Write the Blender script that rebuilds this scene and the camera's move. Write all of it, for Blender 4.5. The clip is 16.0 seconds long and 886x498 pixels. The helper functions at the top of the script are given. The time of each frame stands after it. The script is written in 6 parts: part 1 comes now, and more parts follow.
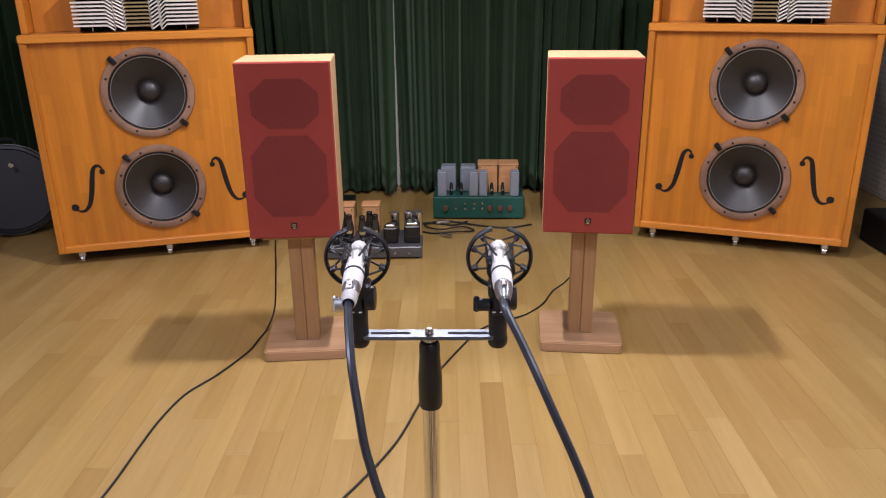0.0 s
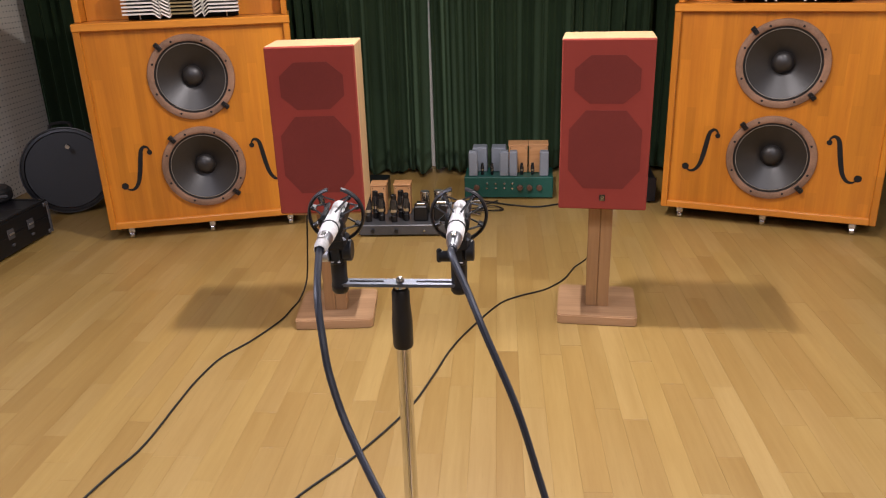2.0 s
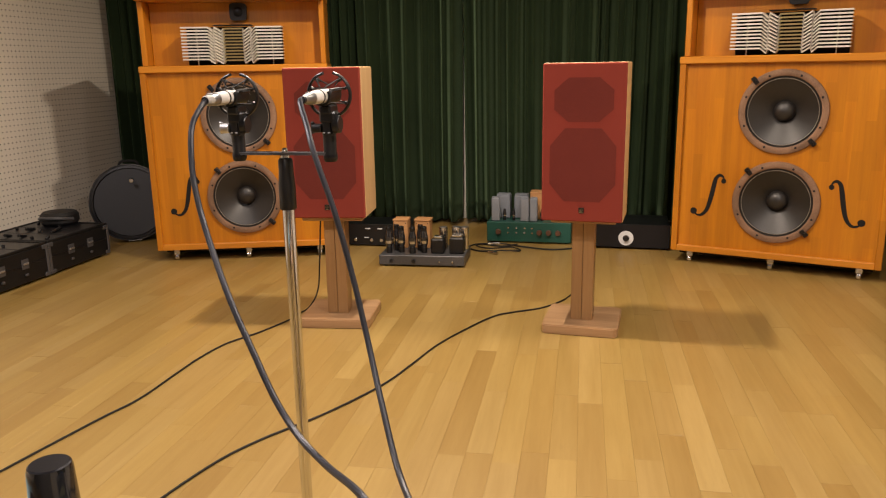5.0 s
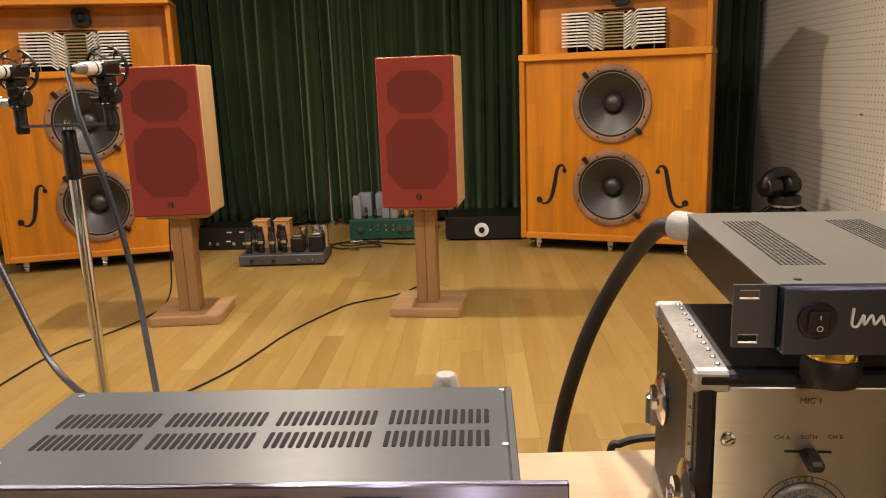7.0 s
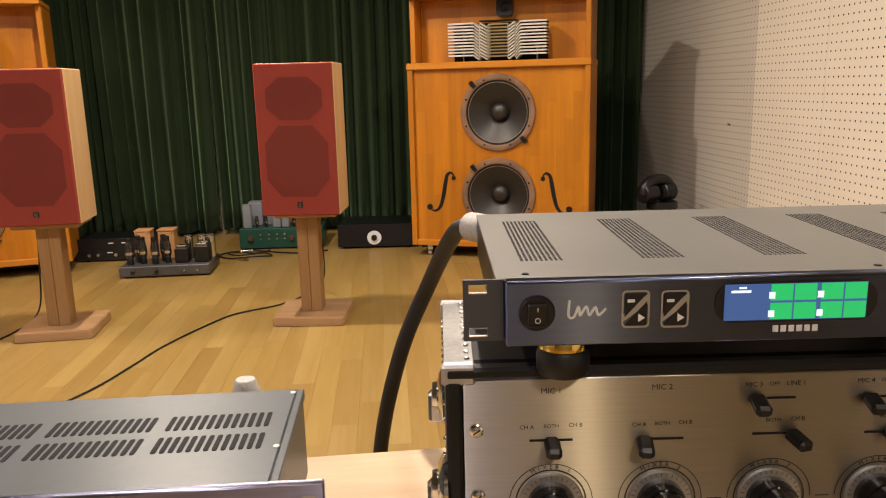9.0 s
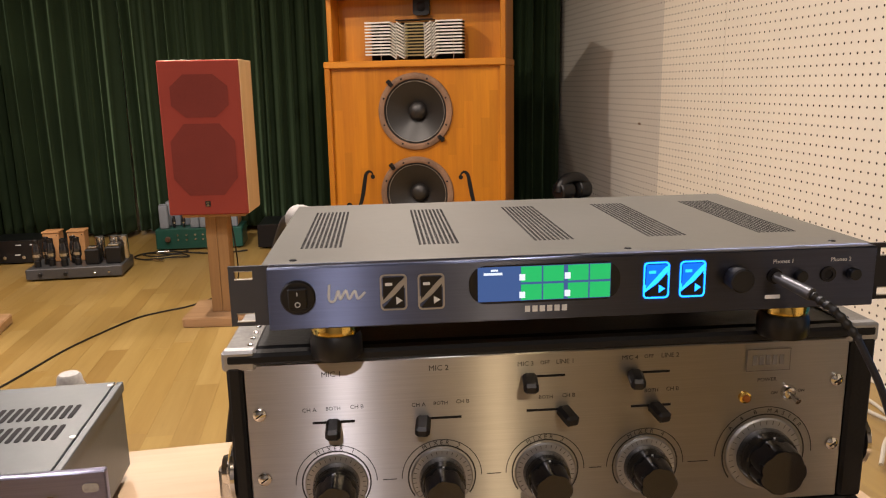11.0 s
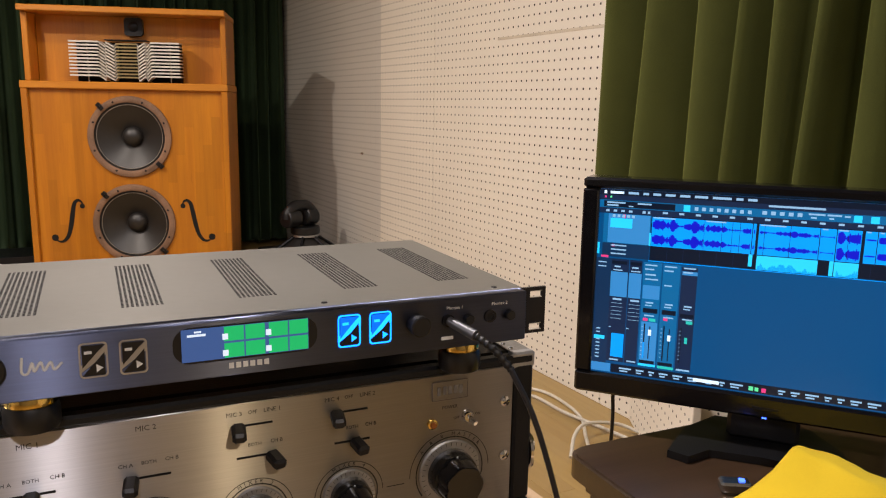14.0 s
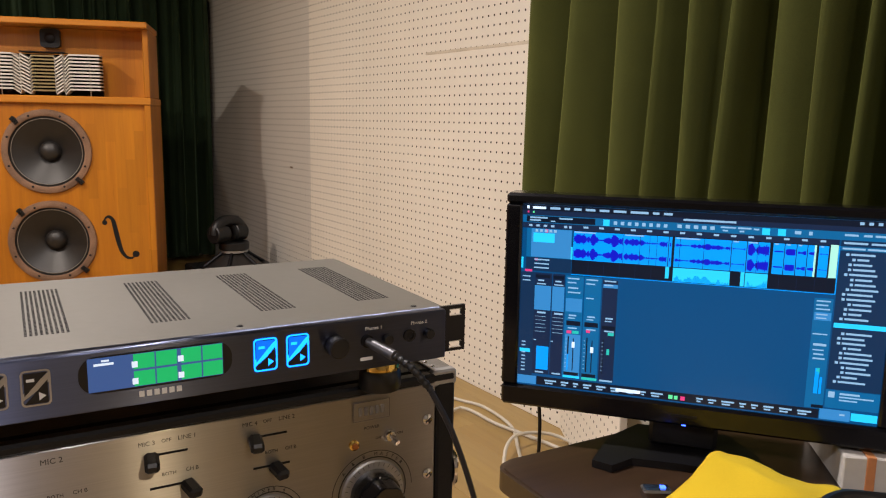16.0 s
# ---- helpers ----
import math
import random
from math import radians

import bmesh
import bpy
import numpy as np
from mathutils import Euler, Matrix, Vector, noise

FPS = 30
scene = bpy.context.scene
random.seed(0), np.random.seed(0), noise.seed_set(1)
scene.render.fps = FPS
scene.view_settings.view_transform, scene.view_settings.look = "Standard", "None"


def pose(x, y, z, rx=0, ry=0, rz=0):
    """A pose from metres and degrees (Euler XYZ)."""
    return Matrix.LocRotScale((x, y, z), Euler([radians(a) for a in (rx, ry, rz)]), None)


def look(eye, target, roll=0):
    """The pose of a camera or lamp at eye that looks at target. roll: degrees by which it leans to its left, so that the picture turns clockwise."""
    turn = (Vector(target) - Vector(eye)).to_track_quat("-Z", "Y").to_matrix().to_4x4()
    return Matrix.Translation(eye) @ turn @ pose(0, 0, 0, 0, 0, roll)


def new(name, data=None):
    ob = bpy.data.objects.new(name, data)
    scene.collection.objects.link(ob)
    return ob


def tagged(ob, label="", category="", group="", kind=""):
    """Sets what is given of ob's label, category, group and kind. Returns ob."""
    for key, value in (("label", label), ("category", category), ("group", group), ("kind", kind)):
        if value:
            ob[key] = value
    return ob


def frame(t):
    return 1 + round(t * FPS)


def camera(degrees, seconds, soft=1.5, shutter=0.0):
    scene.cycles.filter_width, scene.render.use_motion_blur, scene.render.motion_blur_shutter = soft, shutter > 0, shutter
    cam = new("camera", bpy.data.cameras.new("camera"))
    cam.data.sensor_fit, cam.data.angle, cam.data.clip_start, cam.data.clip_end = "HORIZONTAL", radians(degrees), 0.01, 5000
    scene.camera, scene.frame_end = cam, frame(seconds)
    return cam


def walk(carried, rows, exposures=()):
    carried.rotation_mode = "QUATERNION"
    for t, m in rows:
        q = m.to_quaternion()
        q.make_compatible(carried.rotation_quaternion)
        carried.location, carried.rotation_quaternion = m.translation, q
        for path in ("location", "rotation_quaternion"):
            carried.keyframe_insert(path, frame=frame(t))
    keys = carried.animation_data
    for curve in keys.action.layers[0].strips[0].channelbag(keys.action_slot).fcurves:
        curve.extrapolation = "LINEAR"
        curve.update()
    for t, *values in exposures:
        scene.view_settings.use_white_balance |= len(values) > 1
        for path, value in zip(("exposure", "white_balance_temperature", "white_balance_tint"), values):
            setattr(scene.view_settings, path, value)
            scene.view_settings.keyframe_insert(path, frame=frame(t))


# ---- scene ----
cam = camera(60.2, 16.0, soft=1.15)
PATH = [
    (0, (0.155, -0.015, 1.302), (0.009, 1.86, 0.62), -0.7),
    (0.5, (0.16, -0.017, 1.299), (0.005, 1.852, 0.605), -1.1),
    (1, (0.169, -0.048, 1.304), (-0.006, 1.814, 0.596), -1.4),
    (1.5, (0.202, -0.088, 1.309), (-0.015, 1.766, 0.59), -1.7),
    (2, (0.274, -0.136, 1.311), (-0.001, 1.711, 0.594), -1.8),
    (2.5, (0.329, -0.207, 1.301), (-0.007, 1.637, 0.602), -1.8),
    (3, (0.327, -0.272, 1.312), (-0.065, 1.566, 0.627), -1.8),
    (3.2, (0.325, -0.29, 1.299), (-0.077, 1.552, 0.63), -1.8),
    (5.3, (0.684, -0.44, 1.01), (0.195, 1.449, 0.572), -0.9),
    (5.5, (0.691, -0.479, 1.002), (0.218, 1.417, 0.574), -1.0),
    (6, (0.767, -0.514, 0.972), (0.351, 1.397, 0.548), -1.7),
    (6.5, (0.833, -0.496, 0.952), (0.52, 1.43, 0.516), -1.9),
    (7, (0.886, -0.492, 0.951), (0.662, 1.448, 0.519), -2.1),
    (7.5, (0.93, -0.495, 0.952), (0.771, 1.454, 0.531), -2.2),
    (8, (0.973, -0.499, 0.949), (0.866, 1.453, 0.531), -1.9),
    (8.5, (1.009, -0.494, 0.943), (0.946, 1.461, 0.526), -1.7),
    (8.7, (1.003, -0.492, 0.943), (0.965, 1.463, 0.525), -1.6),
    (10.8, (1.099, -0.509, 0.924), (1.298, 1.444, 0.541), -0.9),
    (11, (1.123, -0.517, 0.934), (1.28, 1.432, 0.514), -1.1),
    (11.5, (1.135, -0.523, 0.934), (1.383, 1.418, 0.518), -0.9),
    (12, (1.147, -0.525, 0.943), (1.51, 1.399, 0.535), -0.6),
    (12.5, (1.148, -0.54, 0.955), (1.64, 1.357, 0.558), -0.2),
    (13, (1.145, -0.548, 0.961), (1.764, 1.315, 0.575), 0.2),
    (13.5, (1.139, -0.555, 0.967), (1.871, 1.268, 0.59), 0.6),
    (14, (1.136, -0.57, 0.972), (1.96, 1.216, 0.607), 1.0),
    (14.5, (1.142, -0.573, 0.977), (2.034, 1.182, 0.624), 1.2),
    (15, (1.143, -0.575, 0.979), (2.08, 1.158, 0.637), 1.1),
    (15.5, (1.146, -0.577, 0.981), (2.11, 1.143, 0.647), 1.0),
    (16, (1.148, -0.577, 0.979), (2.126, 1.136, 0.648), 1.0),
]
EXPOSURES = [(0.0, 0.06, 5200, 21), (3.0, 0.08, 5900, 18), (5.5, 0.04, 6750, 16), (8.5, 0.07, 6650, 15), (11.0, 0.0, 6350, 17), (16.0, -0.16, 6150, 16)]
walk(cam, [(t, look(eye, target, roll)) for t, eye, target, roll in PATH], EXPOSURES)

# ---- world and lamps ----
world = bpy.data.worlds.new("world")
world.use_nodes = True
world.node_tree.nodes["Background"].inputs[0].default_value = (0.9, 0.95, 1.0, 1)
world.node_tree.nodes["Background"].inputs[1].default_value = 0.003
scene.world = world

ROOM = pose(0, 0, 0, 0, 0, 4.0)          # the room's axes, a little turned against the desk
HALF_L, HALF_R, FRONT, BACK, HIGH = -2.69, 2.735, -3.40, 4.78, 2.42
WARM, MILD, COOL, AMBERISH = (1.0, 0.87, 0.70), (1.0, 0.90, 0.80), (1.0, 0.93, 0.92), (1.0, 0.76, 0.42)
# rows of ceiling lamps: over the red loudspeakers, over the table and behind it
LAMPS = [(-1.25, 2.56, 10.0, WARM), (0.071, 2.45, 50.0, WARM), (1.41, 2.49, 15.0, WARM), (-1.05, 0.45, 37.0, COOL), (1.28, 0.68, 40.0, MILD),
         (0.775, -2.27, 30.0, COOL), (1.44, -2.38, 19.0, AMBERISH)]
for u, v, power, hue in LAMPS:
    lamp = bpy.data.lights.new("ceiling_lamp", "AREA")
    lamp.shape, lamp.size, lamp.size_y = "RECTANGLE", 0.04, 0.11
    lamp.energy, lamp.color, lamp.spread = power, hue, radians(180 if v > 1 else 162)
    new("ceiling_lamp", lamp).matrix_world = ROOM @ pose(u, v, 2.315)


# ---- mesh helpers ----
class Mesh:
    """Collects vertices and faces of one mesh."""

    def __init__(self):
        self.v, self.f = [], []

    def add(self, verts, faces, m=None):
        n = len(self.v)
        self.v += [tuple(m @ Vector(p)) if m else tuple(p) for p in verts]
        self.f += [tuple(i + n for i in face) for face in faces]
        return self

    def box(self, lo, hi, c=0.0, m=None):
        """A box between two corners with its edges cut off by c."""
        x0, y0, z0 = lo
        x1, y1, z1 = hi
        c = min(c, (x1 - x0) * 0.45, (y1 - y0) * 0.45, (z1 - z0) * 0.45)
        if c <= 0:
            v = [(x, y, z) for z in (z0, z1) for y in (y0, y1) for x in (x0, x1)]
            return self.add(v, [(0, 2, 3, 1), (4, 5, 7, 6), (0, 1, 5, 4), (2, 6, 7, 3), (0, 4, 6, 2), (1, 3, 7, 5)], m)
        v, index = [], {}
        for sx in (0, 1):
            for sy in (0, 1):
                for sz in (0, 1):
                    p = ((x0, x1)[sx], (y0, y1)[sy], (z0, z1)[sz])
                    q = ((x0 + c, x1 - c)[sx], (y0 + c, y1 - c)[sy], (z0 + c, z1 - c)[sz])
                    for a in range(3):
                        index[sx, sy, sz, a] = len(v)
                        v.append(tuple(p[k] if k == a else q[k] for k in range(3)))
        f = []
        for a in range(3):
            b, d = (a + 1) % 3, (a + 2) % 3
            for s in (0, 1):
                quad = []
                for i, j in ((0, 0), (1, 0), (1, 1), (0, 1)):
                    k = [0, 0, 0]
                    k[a], k[b], k[d] = s, i, j
                    quad.append(index[(*k, a)])
                f.append(tuple(quad if s else quad[::-1]))
            for i in (0, 1):
                for j in (0, 1):
                    e = []
                    for s, which in ((0, b), (1, b), (1, d), (0, d)):
                        k = [0, 0, 0]
                        k[a], k[b], k[d] = s, i, j
                        e.append(index[(*k, which)])
                    f.append(tuple(e if i == j else e[::-1]))
        for sx in (0, 1):
            for sy in (0, 1):
                for sz in (0, 1):
                    t = tuple(index[sx, sy, sz, a] for a in range(3))
                    f.append(t if (sx + sy + sz) % 2 else t[::-1])
        return self.add(v, f, m)

    def lathe(self, profile, n=32, m=None, closed=False):
        """Turns (radius, height) pairs round z."""
        v, f, rings = [], [], []
        for r, z in profile:
            if r < 1e-6:
                rings.append([len(v)])
                v.append((0, 0, z))
            else:
                rings.append(list(range(len(v), len(v) + n)))
                v += [(r * math.cos(2 * math.pi * i / n), r * math.sin(2 * math.pi * i / n), z) for i in range(n)]
        pairs = list(zip(rings[:-1], rings[1:])) + ([(rings[-1], rings[0])] if closed else [])
        for a, b in pairs:
            for i in range(n):
                j = (i + 1) % n
                if len(a) == 1 and len(b) == 1:
                    continue
                if len(a) == 1:
                    f.append((a[0], b[j], b[i]))
                elif len(b) == 1:
                    f.append((a[i], a[j], b[0]))
                else:
                    f.append((a[i], a[j], b[j], b[i]))
        return self.add(v, f, m)

    def rod(self, p, q, r, n=16, r2=None, c=0.0):
        """A rod from p to q with closed, slightly rounded ends."""
        p, q = Vector(p), Vector(q)
        h = (q - p).length
        r2 = r if r2 is None else r2
        m = Matrix.Translation(p) @ (q - p).to_track_quat("Z", "Y").to_matrix().to_4x4()
        c = c or min(r, r2, h) * 0.12
        return self.lathe([(0, 0), (r - c, 0), (r, c), (r2, h - c), (r2 - c, h), (0, h)], n, m)

    def prism(self, outline, z0, z1, m=None):
        """Pushes an outline in x and y from z0 to z1."""
        n = len(outline)
        v = [(x, y, z0) for x, y in outline] + [(x, y, z1) for x, y in outline]
        f = [tuple(range(n))[::-1], tuple(range(n, 2 * n))]
        f += [(i, (i + 1) % n, n + (i + 1) % n, n + i) for i in range(n)]
        return self.add(v, f, m)

    def tube(self, points, r, n=10, sub=8, twist=None):
        """A round cable that runs smoothly through the points."""
        pts = smooth_line(points, sub)
        v, f = [], []
        up = Vector((0.13, 0.27, 1)).normalized()
        for i, p in enumerate(pts):
            d = (pts[min(i + 1, len(pts) - 1)] - pts[max(i - 1, 0)]).normalized()
            side = d.cross(up)
            side = side.normalized() if side.length > 1e-4 else Vector((1, 0, 0))
            other = side.cross(d)
            up = other
            rr = r * (1 + (0.18 * math.sin(i * twist) if twist else 0))
            v += [p + side * (rr * math.cos(2 * math.pi * k / n)) + other * (rr * math.sin(2 * math.pi * k / n)) for k in range(n)]
        for i in range(len(pts) - 1):
            for k in range(n):
                j = (k + 1) % n
                f.append((i * n + k, i * n + n + k, i * n + n + j, i * n + j))
        f.append(tuple(range(n)))
        f.append(tuple(range(len(v) - n, len(v)))[::-1])
        return self.add(v, f)

    def data(self, name, material, sharp=35):
        me = bpy.data.meshes.new(name)
        me.from_pydata([tuple(p) for p in self.v], [], self.f)
        me.materials.append(material)
        me.update()
        me.shade_smooth()
        me.set_sharp_from_angle(angle=radians(sharp))
        return me


def smooth_line(points, sub=8):
    p = [Vector(q) for q in points]
    p = [p[0] * 2 - p[1]] + p + [p[-1] * 2 - p[-2]]
    out = []
    for i in range(1, len(p) - 2):
        for k in range(sub):
            t = k / sub
            out.append(0.5 * (2 * p[i] + (p[i + 1] - p[i - 1]) * t + (2 * p[i - 1] - 5 * p[i] + 4 * p[i + 1] - p[i + 2]) * t * t
                              + (3 * p[i] - p[i - 1] - 3 * p[i + 1] + p[i + 2]) * t ** 3))
    return out + [p[-2]]


def part(name, mesh, material, parent, label="", sharp=35):
    """Links a mesh as one object under a thing or under a part."""
    ob = new(name, mesh.data(name, material, sharp))
    ob.parent = parent
    return tagged(ob, label) if label else ob


def same(name, ob, parent, m):
    """One more object on the mesh of ob."""
    o = new(name, ob.data)
    o.parent, o.matrix_basis = parent, m
    return o


def thing(name, m, label, category, group="", kind=""):
    ob = new(name)
    ob.empty_display_size = 0.05
    ob.matrix_basis = m
    return tagged(ob, label, category, group, kind)


def solo(name, mesh, material, m, label, category, group="", kind="", sharp=35):
    ob = new(name, mesh.data(name, material, sharp))
    ob.matrix_basis = m
    return tagged(ob, label, category, group, kind)


def rounded(x0, y0, x1, y1, r, n=6):
    out = []
    for cx, cy, a in ((x1 - r, y1 - r, 0), (x0 + r, y1 - r, 90), (x0 + r, y0 + r, 180), (x1 - r, y0 + r, 270)):
        out += [(cx + r * math.cos(radians(a + 90 * k / n)), cy + r * math.sin(radians(a + 90 * k / n))) for k in range(n + 1)]
    return out


def lettering(text, size, m, material, parent, name="lettering", depth=0.0003):
    """Writing as a flat mesh in the plane x, y of m, centred."""
    cu = bpy.data.curves.new(name, "FONT")
    cu.body, cu.size, cu.extrude, cu.align_x, cu.align_y = text, size, depth, "CENTER", "CENTER"
    cu.resolution_u = 2
    tmp = new(name, cu)
    dg = bpy.context.evaluated_depsgraph_get()
    me = bpy.data.meshes.new_from_object(tmp.evaluated_get(dg))
    bpy.data.objects.remove(tmp)
    me.materials.clear()
    me.materials.append(material)
    ob = new(name, me)
    ob.parent, ob.matrix_basis = parent, m
    return ob


FACE = pose(0, 0, 0, 90)     # turns an outline in x and y into one that stands upright and faces -y


# ---- materials ----
def nodes_of(name):
    m = bpy.data.materials.new(name)
    m.use_nodes = True
    return m, m.node_tree.nodes, m.node_tree.links, m.node_tree.nodes["Principled BSDF"]


def rgb(c):
    return (*c, 1.0)


def coords(n, l, scale=(1, 1, 1), jitter=False):
    """Object coordinates, stretched; with jitter each object gets its own stretch of the pattern."""
    tc, mp = n.new("ShaderNodeTexCoord"), n.new("ShaderNodeMapping")
    mp.inputs["Scale"].default_value = scale
    l.new(tc.outputs["Object"], mp.inputs["Vector"])
    if jitter:
        info, mul = n.new("ShaderNodeObjectInfo"), n.new("ShaderNodeMath")
        mul.operation = "MULTIPLY"
        mul.inputs[1].default_value = 61.0
        l.new(info.outputs["Random"], mul.inputs[0])
        comb = n.new("ShaderNodeCombineXYZ")
        for k in range(3):
            l.new(mul.outputs[0], comb.inputs[k])
        l.new(comb.outputs[0], mp.inputs["Location"])
    return mp.outputs["Vector"]


def noise_tex(n, l, vec, scale, detail=4.0, rough=0.55):
    t = n.new("ShaderNodeTexNoise")
    t.inputs["Scale"].default_value, t.inputs["Detail"].default_value, t.inputs["Roughness"].default_value = scale, detail, rough
    l.new(vec, t.inputs["Vector"])
    return t.outputs["Fac"]


def ramp(n, l, fac, stops):
    r = n.new("ShaderNodeValToRGB")
    while len(r.color_ramp.elements) < len(stops):
        r.color_ramp.elements.new(0.5)
    for e, (p, c) in zip(r.color_ramp.elements, stops):
        e.position, e.color = p, rgb(c)
    l.new(fac, r.inputs["Fac"])
    return r.outputs["Color"]


def mix(n, l, fac, a, b, kind="MIX"):
    x = n.new("ShaderNodeMix")
    x.data_type, x.blend_type = "RGBA", kind
    for sock, val in ((x.inputs["Factor"], fac), (x.inputs["A"], a), (x.inputs["B"], b)):
        if isinstance(val, (int, float)):
            sock.default_value = val
        elif isinstance(val, tuple):
            sock.default_value = rgb(val)
        else:
            l.new(val, sock)
    return x.outputs["Result"]


def bump(n, l, bs, height, strength, distance):
    b = n.new("ShaderNodeBump")
    b.inputs["Strength"].default_value, b.inputs["Distance"].default_value = strength, distance
    l.new(height, b.inputs["Height"])
    l.new(b.outputs["Normal"], bs.inputs["Normal"])


def plain(name, c, rough=0.5, metal=0.0, vary=0.15, scale=30.0, relief=0.0, coat=0.0, stretch=(1, 1, 1), spec=0.5):
    """A painted, moulded or metal surface with stains and grain at two scales."""
    m, n, l, bs = nodes_of(name)
    vec = coords(n, l, stretch)
    big, fine = noise_tex(n, l, vec, scale * 0.12, 3), noise_tex(n, l, vec, scale * 3, 3)
    dark, light = tuple(k * (1 - vary) for k in c), tuple(min(1, k * (1 + vary)) for k in c)
    col = mix(n, l, 0.3, ramp(n, l, big, [(0.3, dark), (0.7, light)]), ramp(n, l, fine, [(0.35, dark), (0.65, light)]))
    l.new(col, bs.inputs["Base Color"])
    rr = n.new("ShaderNodeMapRange")
    rr.inputs["To Min"].default_value, rr.inputs["To Max"].default_value = max(0.02, rough * 0.8), min(1, rough * 1.2)
    l.new(big, rr.inputs["Value"])
    l.new(rr.outputs[0], bs.inputs["Roughness"])
    bs.inputs["Metallic"].default_value = metal
    bs.inputs["Specular IOR Level"].default_value = spec
    bs.inputs["Coat Weight"].default_value = coat
    if relief:
        bump(n, l, bs, fine, relief, 0.001)
    return m


def wood(name, dark, light, along="z", fine=60.0, rough=0.4, jitter=False, coat=0.0, boards=0.0, tone=0.12, islands=False, satin=0.25):
    """Timber with grain along one axis; boards: the width of glued staves, which differ in tone."""
    m, n, l, bs = nodes_of(name)
    k = {"x": (0.06, 1, 1), "y": (1, 0.06, 1), "z": (1, 1, 0.06)}[along]
    vec = coords(n, l, k, jitter)
    grain, streak = noise_tex(n, l, vec, fine, 6, 0.65), noise_tex(n, l, vec, fine * 0.16, 3)
    pores = noise_tex(n, l, vec, fine * 5, 2, 0.7)
    col = ramp(n, l, mix_val(n, l, grain, streak), [(0.32, dark), (0.5, tuple((a + b) / 2 for a, b in zip(dark, light))), (0.68, light)])
    col = mix(n, l, ramp_val(n, l, pores, 0.62, 0.75, 0.25), col, tuple(c * 0.55 for c in dark))
    if boards:
        tc, sep = n.new("ShaderNodeTexCoord"), n.new("ShaderNodeSeparateXYZ")
        l.new(tc.outputs["Object"], sep.inputs[0])
        fl = n.new("ShaderNodeMath")
        fl.operation = "DIVIDE"
        fl.inputs[1].default_value = boards
        l.new(sep.outputs[0], fl.inputs[0])
        f2 = n.new("ShaderNodeMath")
        f2.operation = "FLOOR"
        l.new(fl.outputs[0], f2.inputs[0])
        f3 = n.new("ShaderNodeMath")
        f3.operation = "DIVIDE"
        f3.inputs[1].default_value = 0.37
        l.new(sep.outputs[2], f3.inputs[0])
        wn = n.new("ShaderNodeTexWhiteNoise")
        wn.noise_dimensions = "2D"
        comb = n.new("ShaderNodeCombineXYZ")
        l.new(f2.outputs[0], comb.inputs[0])
        f5 = n.new("ShaderNodeMath")
        f5.operation = "MULTIPLY_ADD"
        f5.inputs[1].default_value = 0.618
        l.new(f2.outputs[0], f5.inputs[0])
        l.new(f3.outputs[0], f5.inputs[2])
        f4 = n.new("ShaderNodeMath")
        f4.operation = "FLOOR"
        l.new(f5.outputs[0], f4.inputs[0])
        l.new(f4.outputs[0], comb.inputs[1])
        l.new(comb.outputs[0], wn.inputs["Vector"])
        col = mix(n, l, 1.0, col, ramp(n, l, wn.outputs["Value"], [(0.0, (1 - tone,) * 3), (1.0, (1.0, 1.0, 1.0))]), "MULTIPLY")
    if jitter or islands:
        info = n.new("ShaderNodeObjectInfo") if jitter else n.new("ShaderNodeNewGeometry")
        col = mix(n, l, 1.0, col, ramp(n, l, info.outputs["Random" if jitter else "Random Per Island"], [(0.0, (1 - tone, (1 - tone) * 0.97, (1 - tone) * 0.92)), (0.6, (0.93, 0.93, 0.92)), (1.0, (1.0, 1.0, 0.96))]), "MULTIPLY")
    l.new(col, bs.inputs["Base Color"])
    bs.inputs["Roughness"].default_value = rough
    bs.inputs["Coat Weight"].default_value, bs.inputs["Coat Roughness"].default_value = coat, satin
    bump(n, l, bs, grain, 0.12, 0.001)
    return m


def mix_val(n, l, a, b):
    x = n.new("ShaderNodeMath")
    x.operation = "MULTIPLY_ADD"
    x.inputs[1].default_value = 0.5
    y = n.new("ShaderNodeMath")
    y.operation = "MULTIPLY"
    y.inputs[1].default_value = 0.5
    l.new(b, y.inputs[0])
    l.new(a, x.inputs[0])
    l.new(y.outputs[0], x.inputs[2])
    return x.outputs[0]


def ramp_val(n, l, fac, lo, hi, top):
    r = n.new("ShaderNodeMapRange")
    r.inputs["From Min"].default_value, r.inputs["From Max"].default_value, r.inputs["To Max"].default_value = lo, hi, top
    l.new(fac, r.inputs["Value"])
    return r.outputs[0]


